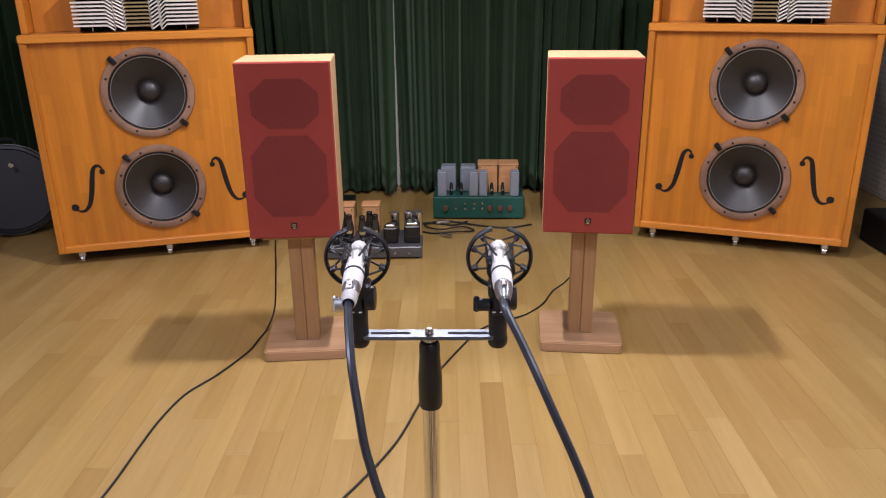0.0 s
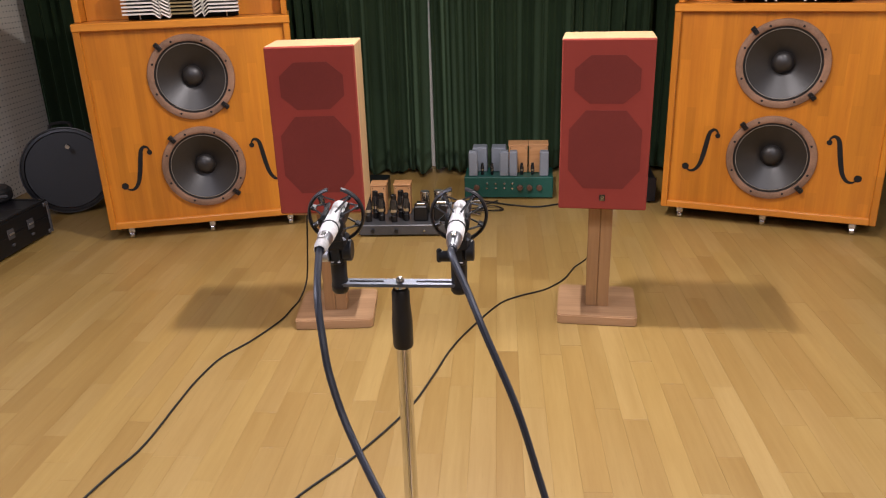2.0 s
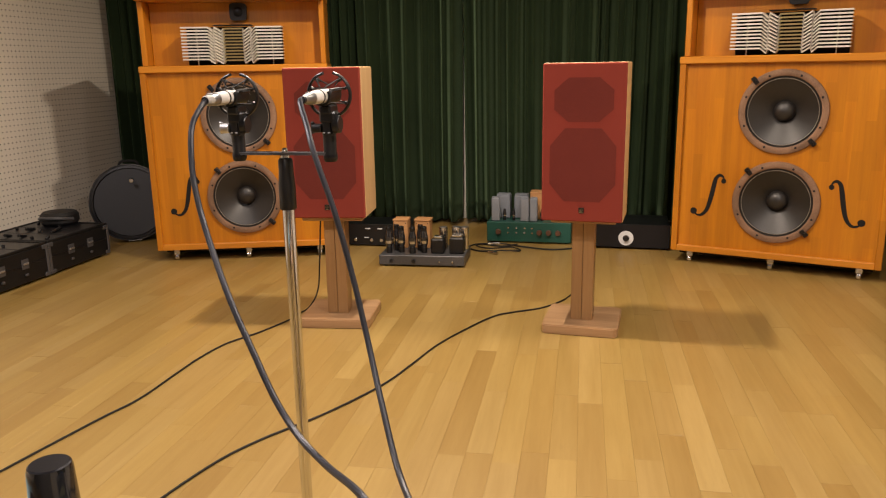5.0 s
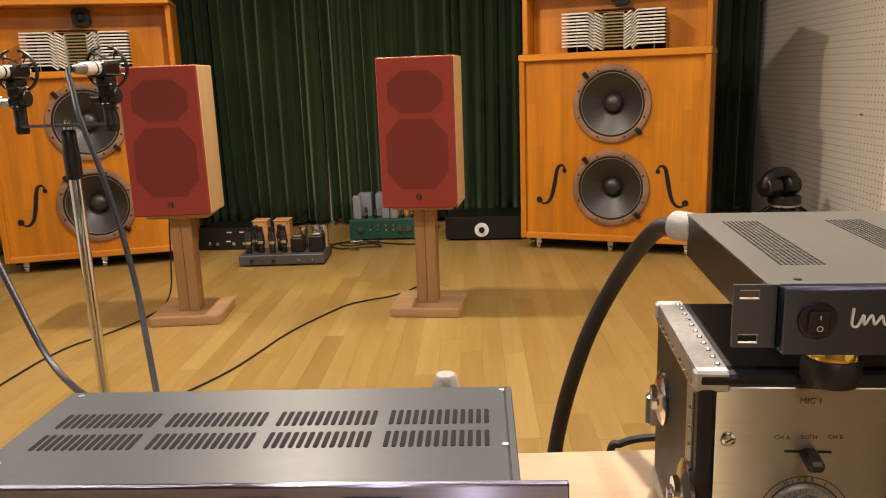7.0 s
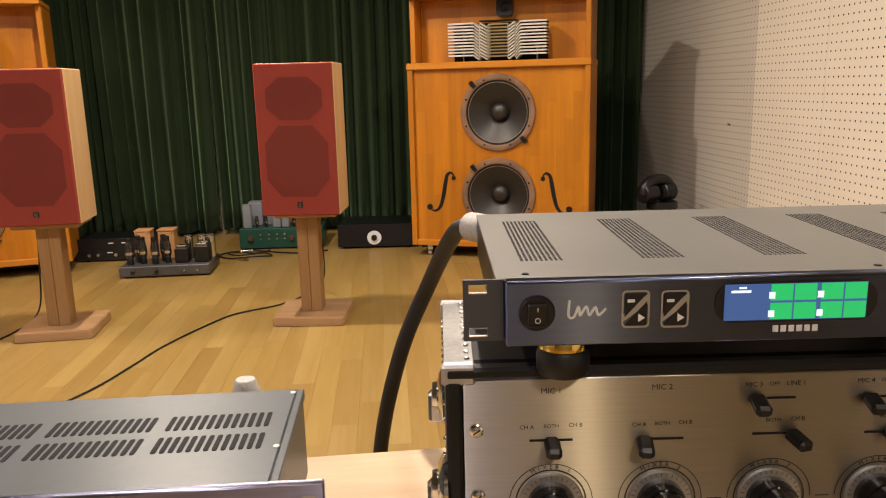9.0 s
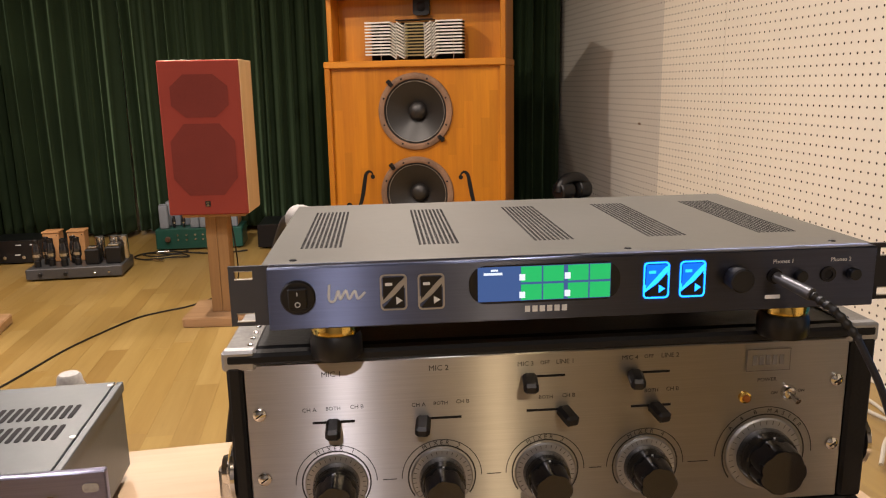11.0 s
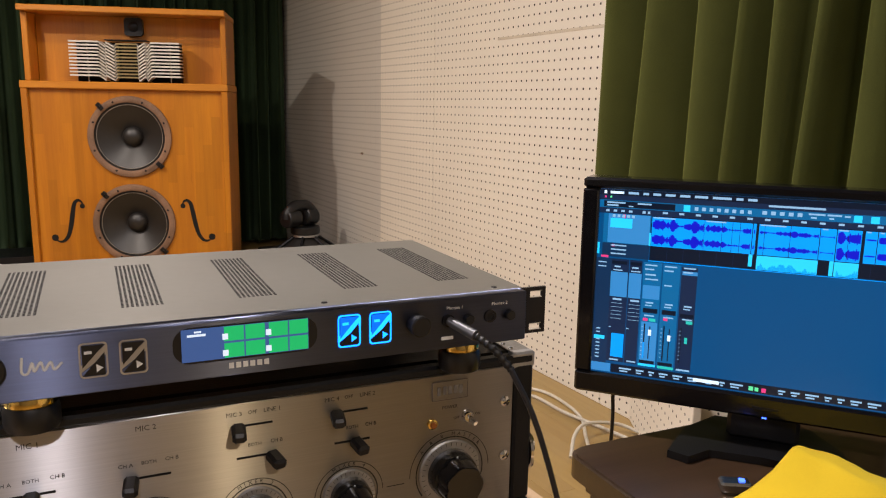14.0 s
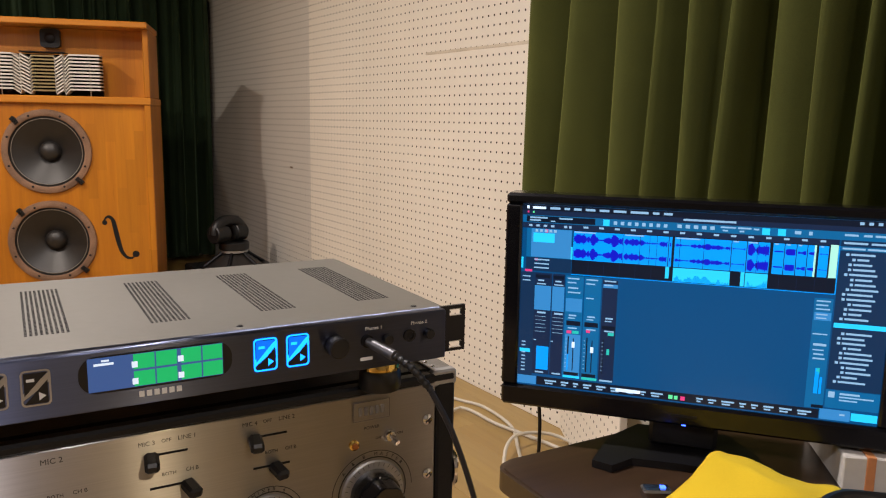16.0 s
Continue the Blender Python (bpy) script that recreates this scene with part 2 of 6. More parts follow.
def cloth(name, c, weave=900.0, vary=0.25, sheen=0.3, big=3.0, tint=9.0, nap=None):
    m, n, l, bs = nodes_of(name)
    vec = coords(n, l)
    a, b = noise_tex(n, l, vec, big, 4), noise_tex(n, l, vec, weave, 2)
    dark, light = tuple(k * (1 - vary) for k in c), tuple(k * (1 + vary) for k in c)
    l.new(mix(n, l, 0.5, ramp(n, l, a, [(0.3, dark), (0.7, light)]), ramp(n, l, b, [(0.3, dark), (0.7, light)])), bs.inputs["Base Color"])
    bs.inputs["Roughness"].default_value = 0.9
    bs.inputs["Specular IOR Level"].default_value = 0.15
    bs.inputs["Sheen Weight"].default_value, bs.inputs["Sheen Roughness"].default_value = sheen, 0.4
    bs.inputs["Sheen Tint"].default_value = rgb(nap or tuple(min(1, k * tint + 0.02) for k in c))
    bump(n, l, bs, b, 0.25, 0.001)
    return m


def brushed(name, c, along="x", rough=0.28, streak=0.40):
    m, n, l, bs = nodes_of(name)
    k = {"x": (0.02, 1, 1), "z": (1, 1, 0.02), "y": (1, 0.02, 1)}[along]
    vec = coords(n, l, k)
    fine, big = noise_tex(n, l, vec, 900, 3), noise_tex(n, l, coords(n, l), 9, 3)
    l.new(ramp(n, l, fine, [(0.3, tuple(x * 0.8 for x in c)), (0.7, c)]), bs.inputs["Base Color"])
    bs.inputs["Metallic"].default_value = 1.0
    l.new(ramp_val2(n, l, big, rough * 0.85, rough * 1.2), bs.inputs["Roughness"])
    bs.inputs["Anisotropic"].default_value, bs.inputs["Anisotropic Rotation"].default_value = 0.93, 0.25
    tg = n.new("ShaderNodeTangent")
    tg.direction_type, tg.axis = "RADIAL", "Z"
    l.new(tg.outputs[0], bs.inputs["Tangent"])
    bump(n, l, bs, fine, 0.06, 0.0004)
    # long narrow streak across the brushing
    gl, ms = n.new("ShaderNodeBsdfAnisotropic"), n.new("ShaderNodeMixShader")
    gl.inputs["Color"].default_value = rgb(c)
    gl.inputs["Roughness"].default_value, gl.inputs["Anisotropy"].default_value = streak, 0.84
    l.new(tg.outputs[0], gl.inputs["Tangent"])
    ms.inputs["Fac"].default_value = 0.5
    l.new(bs.outputs[0], ms.inputs[1])
    l.new(gl.outputs[0], ms.inputs[2])
    l.new(ms.outputs[0], next(x for x in n if x.bl_idname == "ShaderNodeOutputMaterial").inputs["Surface"])
    return m


def ramp_val2(n, l, fac, lo, hi):
    r = n.new("ShaderNodeMapRange")
    r.inputs["To Min"].default_value, r.inputs["To Max"].default_value = lo, hi
    l.new(fac, r.inputs["Value"])
    return r.outputs[0]


def pegboard(name, c, pitch=0.033, hole=0.125):
    """Painted hardboard with rows of drilled holes."""
    m, n, l, bs = nodes_of(name)
    tc, sep = n.new("ShaderNodeTexCoord"), n.new("ShaderNodeSeparateXYZ")
    l.new(tc.outputs["Object"], sep.inputs[0])
    comb = n.new("ShaderNodeCombineXYZ")
    for k, axis in enumerate((0, 2)):
        d = n.new("ShaderNodeMath")
        d.operation = "DIVIDE"
        d.inputs[1].default_value = pitch
        l.new(sep.outputs[axis], d.inputs[0])
        fr = n.new("ShaderNodeMath")
        fr.operation = "FRACT"
        l.new(d.outputs[0], fr.inputs[0])
        s = n.new("ShaderNodeMath")
        s.operation = "SUBTRACT"
        s.inputs[1].default_value = 0.5
        l.new(fr.outputs[0], s.inputs[0])
        l.new(s.outputs[0], comb.inputs[k])
    ln = n.new("ShaderNodeVectorMath")
    ln.operation = "LENGTH"
    l.new(comb.outputs[0], ln.inputs[0])
    inside = n.new("ShaderNodeMapRange")
    inside.inputs["From Min"].default_value, inside.inputs["From Max"].default_value = hole * 0.8, hole * 1.15
    l.new(ln.outputs["Value"], inside.inputs["Value"])
    vec = coords(n, l)
    big, fine = noise_tex(n, l, vec, 1.6, 4), noise_tex(n, l, vec, 140, 2)
    paint = mix(n, l, 0.25, ramp(n, l, big, [(0.3, tuple(k * 0.9 for k in c)), (0.7, c)]), ramp(n, l, fine, [(0.3, tuple(k * 0.88 for k in c)), (0.7, c)]))
    l.new(mix(n, l, inside.outputs[0], (0.030, 0.019, 0.010), paint), bs.inputs["Base Color"])
    bs.inputs["Roughness"].default_value = 0.6
    bump(n, l, bs, inside.outputs[0], 0.25, 0.002)
    return m


def glow(name, c, strength):
    m, n, l, bs = nodes_of(name)
    bs.inputs["Base Color"].default_value = rgb(tuple(k * 0.2 for k in c))
    bs.inputs["Emission Color"].default_value, bs.inputs["Emission Strength"].default_value = rgb(c), strength
    bs.inputs["Roughness"].default_value = 0.3
    return m


OAKS = (("", (0.30, 0.184, 0.046), (0.385, 0.255, 0.078)), ("_pale", (0.315, 0.198, 0.054), (0.41, 0.277, 0.093)), ("_brown", (0.28, 0.166, 0.040), (0.36, 0.232, 0.067)))
OAK = [wood("oak_floor" + s, d, t, "y", 55, 0.42, True, 0.30, tone=0.13, satin=0.36) for s, d, t in OAKS]
OAK_FAR = [wood("oak_floor_far" + s, d, t, "y", 55, 0.42, False, 0.30, tone=0.13, islands=True, satin=0.36) for s, d, t in OAKS]
JOINT = plain("floor_joint", (0.25, 0.15, 0.042), 0.8)
HONEY = wood("honey_lacquered_wood", (0.41, 0.128, 0.005), (0.64, 0.245, 0.010), "z", 26, 0.36, coat=0.2, boards=0.045, tone=0.16)
HONEY_X = wood("honey_edge_wood", (0.46, 0.155, 0.010), (0.66, 0.265, 0.022), "x", 30, 0.36, coat=0.15)
MAPLE = wood("pale_maple_veneer", (0.52, 0.33, 0.15), (0.68, 0.46, 0.24), "z", 40, 0.4, coat=0.1)
CHERRY = wood("cherry_stand_wood", (0.215, 0.110, 0.042), (0.35, 0.195, 0.080), "z", 60, 0.4, coat=0.15)
CHERRY_X = wood("cherry_base_wood", (0.29, 0.160, 0.075), (0.49, 0.305, 0.160), "x", 60, 0.38, coat=0.15)
BEECH = wood("pale_table_wood", (0.49, 0.33, 0.19), (0.62, 0.45, 0.285), "x", 45, 0.45)
WALNUT = wood("dark_desk_wood", (0.020, 0.010, 0.005), (0.062, 0.034, 0.016), "x", 40, 0.34, coat=0.3)
CEDAR = wood("orange_block_wood", (0.42, 0.20, 0.07), (0.62, 0.34, 0.15), "x", 70, 0.5)
RED = cloth("red_grille_cloth", (0.255, 0.045, 0.031), 700, 0.12, 0.05)
DARKRED = cloth("dark_red_grille_cloth", (0.160, 0.032, 0.024), 500, 0.2, 0.05)
VELVET = cloth("green_velvet", (0.017, 0.031, 0.0135), 500, 0.3, 0.36, nap=(0.42, 0.66, 0.38))
OLIVE = cloth("olive_green_velvet", (0.060, 0.067, 0.015), 500, 0.3, 0.5, nap=(0.80, 0.86, 0.26))
WHITEPEG = pegboard("cream_pegboard", (0.84, 0.785, 0.68))
GREYPEG = pegboard("grey_cream_pegboard", (0.66, 0.625, 0.56))
WHITE = plain("white_paint", (0.74, 0.71, 0.65), 0.6, relief=0.1)
# unseen front wall and ceiling, darkened to cut the light they bounce
DIMWALL = plain("unseen_grey_wall", (0.20, 0.19, 0.18), 0.6, relief=0.1)
CEILING = plain("unseen_dark_ceiling", (0.13, 0.122, 0.11), 0.8, relief=0.1)
BLACK = plain("black_plastic", (0.006, 0.006, 0.007), 0.4, relief=0.1)
SATIN = plain("satin_black_metal", (0.009, 0.009, 0.012), 0.32, 0.3, relief=0.05)
RUBBER = plain("black_rubber", (0.007, 0.007, 0.0075), 0.55, relief=0.2)
TOLEX = plain("black_vinyl", (0.006, 0.006, 0.0065), 0.5, vary=0.3, scale=120, relief=0.3, spec=0.35)
# near-black that puts the shade inside holes and slots into the colour
VOID = plain("dark_opening", (0.004, 0.003, 0.003), 0.9)
CONE = plain("paper_cone", (0.015, 0.0125, 0.0115), 0.45, vary=0.3, scale=20, relief=0.3, spec=0.7)
SURROUND = plain("cone_surround", (0.034, 0.029, 0.026), 0.6, vary=0.3, relief=0.2)
GASKET = plain("brown_cork_gasket", (0.22, 0.125, 0.075), 0.75, vary=0.5, scale=60, relief=0.4)
RIM = plain("worn_grey_rim", (0.40, 0.37, 0.33), 0.4, 0.7, vary=0.3)
CHROME = plain("chrome", (0.75, 0.75, 0.76), 0.1, 1.0, vary=0.05)
STEEL = plain("nickel_steel", (0.58, 0.57, 0.55), 0.25, 1.0, vary=0.15)
WORNSTEEL = plain("worn_edge_steel", (0.33, 0.32, 0.30), 0.42, 0.8, vary=0.35, scale=80)
ALU = plain("aluminium_trim", (0.50, 0.50, 0.50), 0.48, 1.0, vary=0.12)
PANEL = brushed("brushed_steel_panel", (0.57, 0.555, 0.54), "x", 0.31)
GREYTOP = plain("warm_grey_metal", (0.145, 0.138, 0.118), 0.42, 0.25, vary=0.06, relief=0.1)
SLATE = plain("slate_grey_metal", (0.086, 0.098, 0.103), 0.4, 0.25, vary=0.08, relief=0.1)
BLUEFACE = brushed("dark_blue_anodised", (0.135, 0.155, 0.24), "x", 0.33, 0.44)
SILVERFACE = brushed("violet_silver_panel", (0.37, 0.37, 0.52), "x", 0.30)
GOLD = plain("polished_brass", (0.85, 0.58, 0.15), 0.12, 1.0, vary=0.06)
LENSWHITE = plain("ivory_painted_metal", (0.70, 0.67, 0.61), 0.45, 0.1, vary=0.12)
LENSBRASS = plain("tarnished_brass_plate", (0.42, 0.33, 0.16), 0.4, 0.7, vary=0.2)
GREENPAINT = plain("dark_green_enamel", (0.012, 0.075, 0.058), 0.38, vary=0.2)
GREYCAN = plain("blue_grey_enamel", (0.20, 0.22, 0.255), 0.4, vary=0.12)
MIDGREY = plain("grey_chassis", (0.09, 0.09, 0.095), 0.4, 0.4, vary=0.2)
GLASS = plain("smoked_valve_glass", (0.02, 0.02, 0.022), 0.08, vary=0.2, coat=0.6)
SILVERCAN = plain("silver_can", (0.65, 0.65, 0.66), 0.22, 1.0, vary=0.1)
BROWNKNOB = plain("brown_knob", (0.10, 0.05, 0.03), 0.4)
MICWHITE = plain("white_wrapped_mic", (0.58, 0.56, 0.53), 0.5, vary=0.28, scale=70)
TAPE = plain("white_tape", (0.42, 0.40, 0.365), 0.55, vary=0.32, scale=90, relief=0.5)
CABLE = plain("dark_grey_cable", (0.018, 0.020, 0.028), 0.42, relief=0.2)
WHITECABLE = plain("cream_cable", (0.56, 0.52, 0.43), 0.5)
SKYBLUE = plain("pale_blue_enamel", (0.25, 0.39, 0.42), 0.4, vary=0.12)
KHAKI = plain("khaki_metal", (0.36, 0.34, 0.19), 0.35, 0.4, vary=0.15)
PAPER = plain("white_card", (0.54, 0.52, 0.485), 0.7, vary=0.08)
COIL = plain("amber_coil", (0.36, 0.13, 0.03), 0.3, vary=0.25, coat=0.5)
YELLOW = cloth("yellow_felt", (0.72, 0.50, 0.02), 600, 0.1, 0.2)
ORANGE = plain("orange_strap", (0.55, 0.22, 0.08), 0.6)
INK = plain("black_ink", (0.03, 0.028, 0.026), 0.5)
PRINT = plain("white_print", (0.72, 0.74, 0.76), 0.5)
AMBER = glow("amber_lamp", (0.8, 0.22, 0.03), 0.06)
BARMETAL = plain("blue_black_bar_metal", (0.16, 0.175, 0.21), 0.36, 0.8, vary=0.2)
PLUGMETAL = plain("dull_plug_metal", (0.30, 0.31, 0.33), 0.3, 0.9, vary=0.25)
DAYTUBE = glow("fluorescent_tube", (1.0, 0.9, 0.75), 3.0)


# ---- structure ----
def wall(name, m, length, high, label, seams=(), boards=True, face=None):
    """A wall along local x, its face at y = 0 towards -y, clad with pegboard sheets."""
    w = solo(name, Mesh().box((0, 0.012, 0), (length, 0.14, high)), face or WHITE, m, label, "wall", kind="structure")
    if boards:
        edges = [0.0, *seams, length]
        for x, x1 in zip(edges, edges[1:]):
            # the right wall's sheet next to the back corner is greyer and set back
            grey_sheet = x < 0.5 and name == "wall_right"
            part("panel", Mesh().box((x + 0.0012, 0.003 if grey_sheet else 0.0, 0.0), (x1 - 0.0012, 0.0115, high), 0.001), GREYPEG if grey_sheet else WHITEPEG, w,
                 "greyer pegboard sheet" if grey_sheet else "")
    return w


SPAN, DEEP = HALF_R - HALF_L, BACK - FRONT
solo("floor", Mesh().box((HALF_L - 0.2, FRONT - 0.2, -0.12), (HALF_R + 0.2, BACK + 0.2, -0.003)), JOINT, ROOM,
     "honey-coloured oak strip floor with worn lacquer", "floor", kind="structure")
floor = bpy.data.objects["floor"]
ceiling = solo("ceiling", Mesh().box((HALF_L - 0.2, FRONT - 0.2, HIGH), (HALF_R + 0.2, BACK + 0.2, HIGH + 0.12)), CEILING, ROOM,
               "unseen ceiling, dark grey to cut bounced light", "ceiling", kind="structure")
wall("wall_back", ROOM @ pose(HALF_L, BACK, 0), SPAN, HIGH, "white wall behind the green curtain", boards=False)
wall("wall_right", ROOM @ pose(HALF_R, BACK, 0, 0, 0, -90), DEEP, HIGH, "cream pegboard wall with rows of drilled holes", (1.74, 2.335, 3.55, 4.765, 5.98, 7.19))
wall("wall_left", ROOM @ pose(HALF_L, FRONT, 0, 0, 0, 90), DEEP, HIGH, "cream pegboard wall with rows of drilled holes", (1.20, 2.41, 3.62, 4.83, 6.04, 7.25))
wall("wall_front", ROOM @ pose(HALF_R, FRONT, 0, 0, 0, 180), SPAN, HIGH, "unseen plain grey wall, darkened to cut bounced light", boards=False, face=DIMWALL)


wall_right = bpy.data.objects["wall_right"]
part("nail", Mesh().rod((BACK - 3.281, 0.001, 0.713), (BACK - 3.281, -0.012, 0.716), 0.005, 10), GASKET, wall_right, "brown hook in the pegboard")
part("scuff", Mesh().box((BACK - 1.93, -0.0012, 1.229), (BACK - 1.30, -0.0002, 1.239), 0.0003), plain("old_tape_line", (0.60, 0.53, 0.42), 0.6, vary=0.25, scale=40), wall_right, "faded strip of old tape")


def ceiling_light(u, v):
    t = thing("ceiling_light", ROOM @ pose(u, v, HIGH), "small white ceiling light with a short tube", "ceiling light", "ceiling lights")
    part("housing", Mesh().box((-0.045, -0.16, -0.05), (0.045, 0.16, -0.001), 0.006), WHITE, t)
    part("tube", Mesh().rod((0, -0.13, -0.075), (0, 0.13, -0.075), 0.014), DAYTUBE, t)
    for s in (-1, 1):
        part("end_cap", Mesh().box((-0.02, s * 0.137 - 0.010, -0.095), (0.02, s * 0.137 + 0.010, -0.05), 0.004), WHITE, t)


for u, v, power, hue in LAMPS:
    ceiling_light(u, v)


def curtain(name, m, width, z0, z1, pitch, amp, label, material, seed, lean=0.0, pipe=False):
    """Pleated cloth along local x, folds towards -y, hanging from z1 to z0."""
    rnd = random.Random(seed)
    marks, x = [], 0.0
    while x < width + pitch:
        marks.append((x, amp * rnd.uniform(0.55, 1.2), rnd.uniform(-0.25, 0.25)))
        x += pitch * rnd.uniform(0.65, 1.4)
    scale = width / marks[-1][0]
    nx, nz = int(width / pitch * 16), 14
    mesh = Mesh()
    v = []
    for k in range(nz + 1):
        h = k / nz
        for i in range(nx + 1):
            s = i / nx * marks[-1][0]
            j = max(q for q in range(len(marks)) if marks[q][0] <= s + 1e-9)
            j = min(j, len(marks) - 2)
            a, b = marks[j], marks[j + 1]
            t = (s - a[0]) / (b[0] - a[0])
            t = min(1, max(0, t + a[2] * math.sin(math.pi * t) * (0.4 + 0.6 * h)))
            fold = (math.sin(math.pi * t) ** 1.5 if j % 2 else 0.6 * math.sin(math.pi * t) ** 2) * a[1]
            if pipe:
                fold = a[1] * max(0.0, 1 - ((t - 0.5) / 0.44) ** 2) ** 0.95
            fold += 0.25 * amp * math.sin(7 * s / pitch * 0.37 + 2 * h + seed)
            sway = 0.010 * math.sin(2.1 * h + s * 3.1 + seed) * (1 - h)
            xx = s * scale + sway - lean * (1 - h)
            v.append((xx, -fold * (0.85 + 0.15 * (1 - h)), z0 + (z1 - z0) * h + 0.008 * math.sin(s * 9 + seed) * (1 - h)))
    f = [(k * (nx + 1) + i, k * (nx + 1) + i + 1, (k + 1) * (nx + 1) + i + 1, (k + 1) * (nx + 1) + i) for k in range(nz) for i in range(nx)]
    mesh.add(v, f)
    ob = solo(name, mesh, material, m, label, "curtain", "curtains", sharp=180)
    sol = ob.modifiers.new("thickness", "SOLIDIFY")
    sol.thickness = 0.003
    return ob


def rail(m, width, z):
    t = thing("curtain_rail", m, "thin white metal curtain rail", "curtain rail")
    part("bar", Mesh().box((0, -0.03, z), (width, 0.0, z + 0.025), 0.004), WHITE, t)
    for x in (0.05, width / 2, width - 0.05):
        part("bracket", Mesh().box((x - 0.015, -0.012, z + 0.02), (x + 0.015, 0.012, HIGH), 0.002), WHITE, t)


BACKC = 4.62
SLIT = -0.15
curtain("curtain", ROOM @ pose(HALF_L + 0.02, BACKC, 0), SLIT - HALF_L - 0.024, 0.03, 2.3, 0.075, 0.105, "dark green velvet curtain hanging in deep folds to the floor", VELVET, 3)
curtain("curtain", ROOM @ pose(SLIT + 0.004, BACKC, 0), HALF_R - SLIT - 0.03, 0.03, 2.3, 0.075, 0.105, "dark green velvet curtain hanging in deep folds to the floor", VELVET, 8)
rail(ROOM @ pose(HALF_L + 0.02, BACKC, 0), SPAN - 0.04, 2.3)
# the side curtain behind the monitor, and the low boxed-out board under it
curtain("curtain", ROOM @ pose(HALF_R - 0.05, 1.115, 0, 0, 0, -90), 1.9, 0.42, 2.3, 0.118, 0.125, "olive green velvet curtain in broad folds beside the monitor", OLIVE, 5, 0.05, True)
rail(ROOM @ pose(HALF_R - 0.06, 1.35, 0, 0, 0, -90), 2.0, 2.3)
solo("boxed_panel", Mesh().box((0, 0, 0.0), (0.80, 0.02, 0.40), 0.002), WHITEPEG, pose(2.735, 1.445, 0.0, 0, 0, -115.7), "low cream pegboard panel standing at the wall foot", "panel")


# ---- large horn loudspeakers with two bass drivers ----
def woofer(parent, z, s=0.004):
    """A 15 inch driver on the baffle, its axis along -y."""
    m = pose(s, 0.0, z, 90)
    w = part("woofer", Mesh().lathe([(0.171, 0.0), (0.171, 0.012), (0.177, 0.016), (0.190, 0.016), (0.201, 0.013), (0.204, 0.006), (0.204, 0.0)], 64, m), GASKET, parent,
             "fifteen inch bass driver with a brown gasket")
    part("surround", Mesh().lathe([(0.1725, 0.012), (0.170, 0.006), (0.1685, 0.009), (0.1665, 0.005), (0.165, 0.008), (0.163, 0.004), (0.161, 0.006)], 64, m), SURROUND, w, "grooved grey-brown surround")
    part("rim", Mesh().lathe([(0.1580, 0.003), (0.1588, 0.0070), (0.1608, 0.0072), (0.1616, 0.004)], 64, m), RIM, w, "worn grey metal rim")
    part("cone", Mesh().lathe([(0.1582, 0.005), (0.125, -0.014), (0.090, -0.034), (0.062, -0.052), (0.046, -0.062)], 64, m), CONE, w, "charcoal paper cone", 60)
    part("dust_cap", Mesh().lathe([(0.050, -0.060), (0.049, -0.048), (0.042, -0.036), (0.030, -0.027), (0.015, -0.022), (0, -0.020)], 40, m), CONE, w)
    hole = Mesh().lathe([(0.0055, 0.0), (0.0055, 0.0015), (0, 0.002)], 10)
    first = None
    for k in range(8):
        a = radians(22.5 + 45 * k)
        at = m @ pose(0.184 * math.cos(a), 0.184 * math.sin(a), 0.0157)
        if first is None:
            first = part("bolt_hole", hole, VOID, w)
            first.matrix_basis = at
        else:
            same("bolt_hole", first, w, at)
    for a in (132, -45):
        at = m @ pose(0, 0, 0, 0, 0, a) @ pose(0.196, 0, 0)
        c = part("clamp", Mesh().box((-0.016, -0.011, 0.0), (0.024, 0.011, 0.024), 0.003, at), BLACK, w, "black mounting clamp")
        part("clamp_screw", Mesh().rod(at @ Vector((0.006, 0, 0.022)), at @ Vector((0.006, 0, 0.031)), 0.006, 10), SATIN, c)


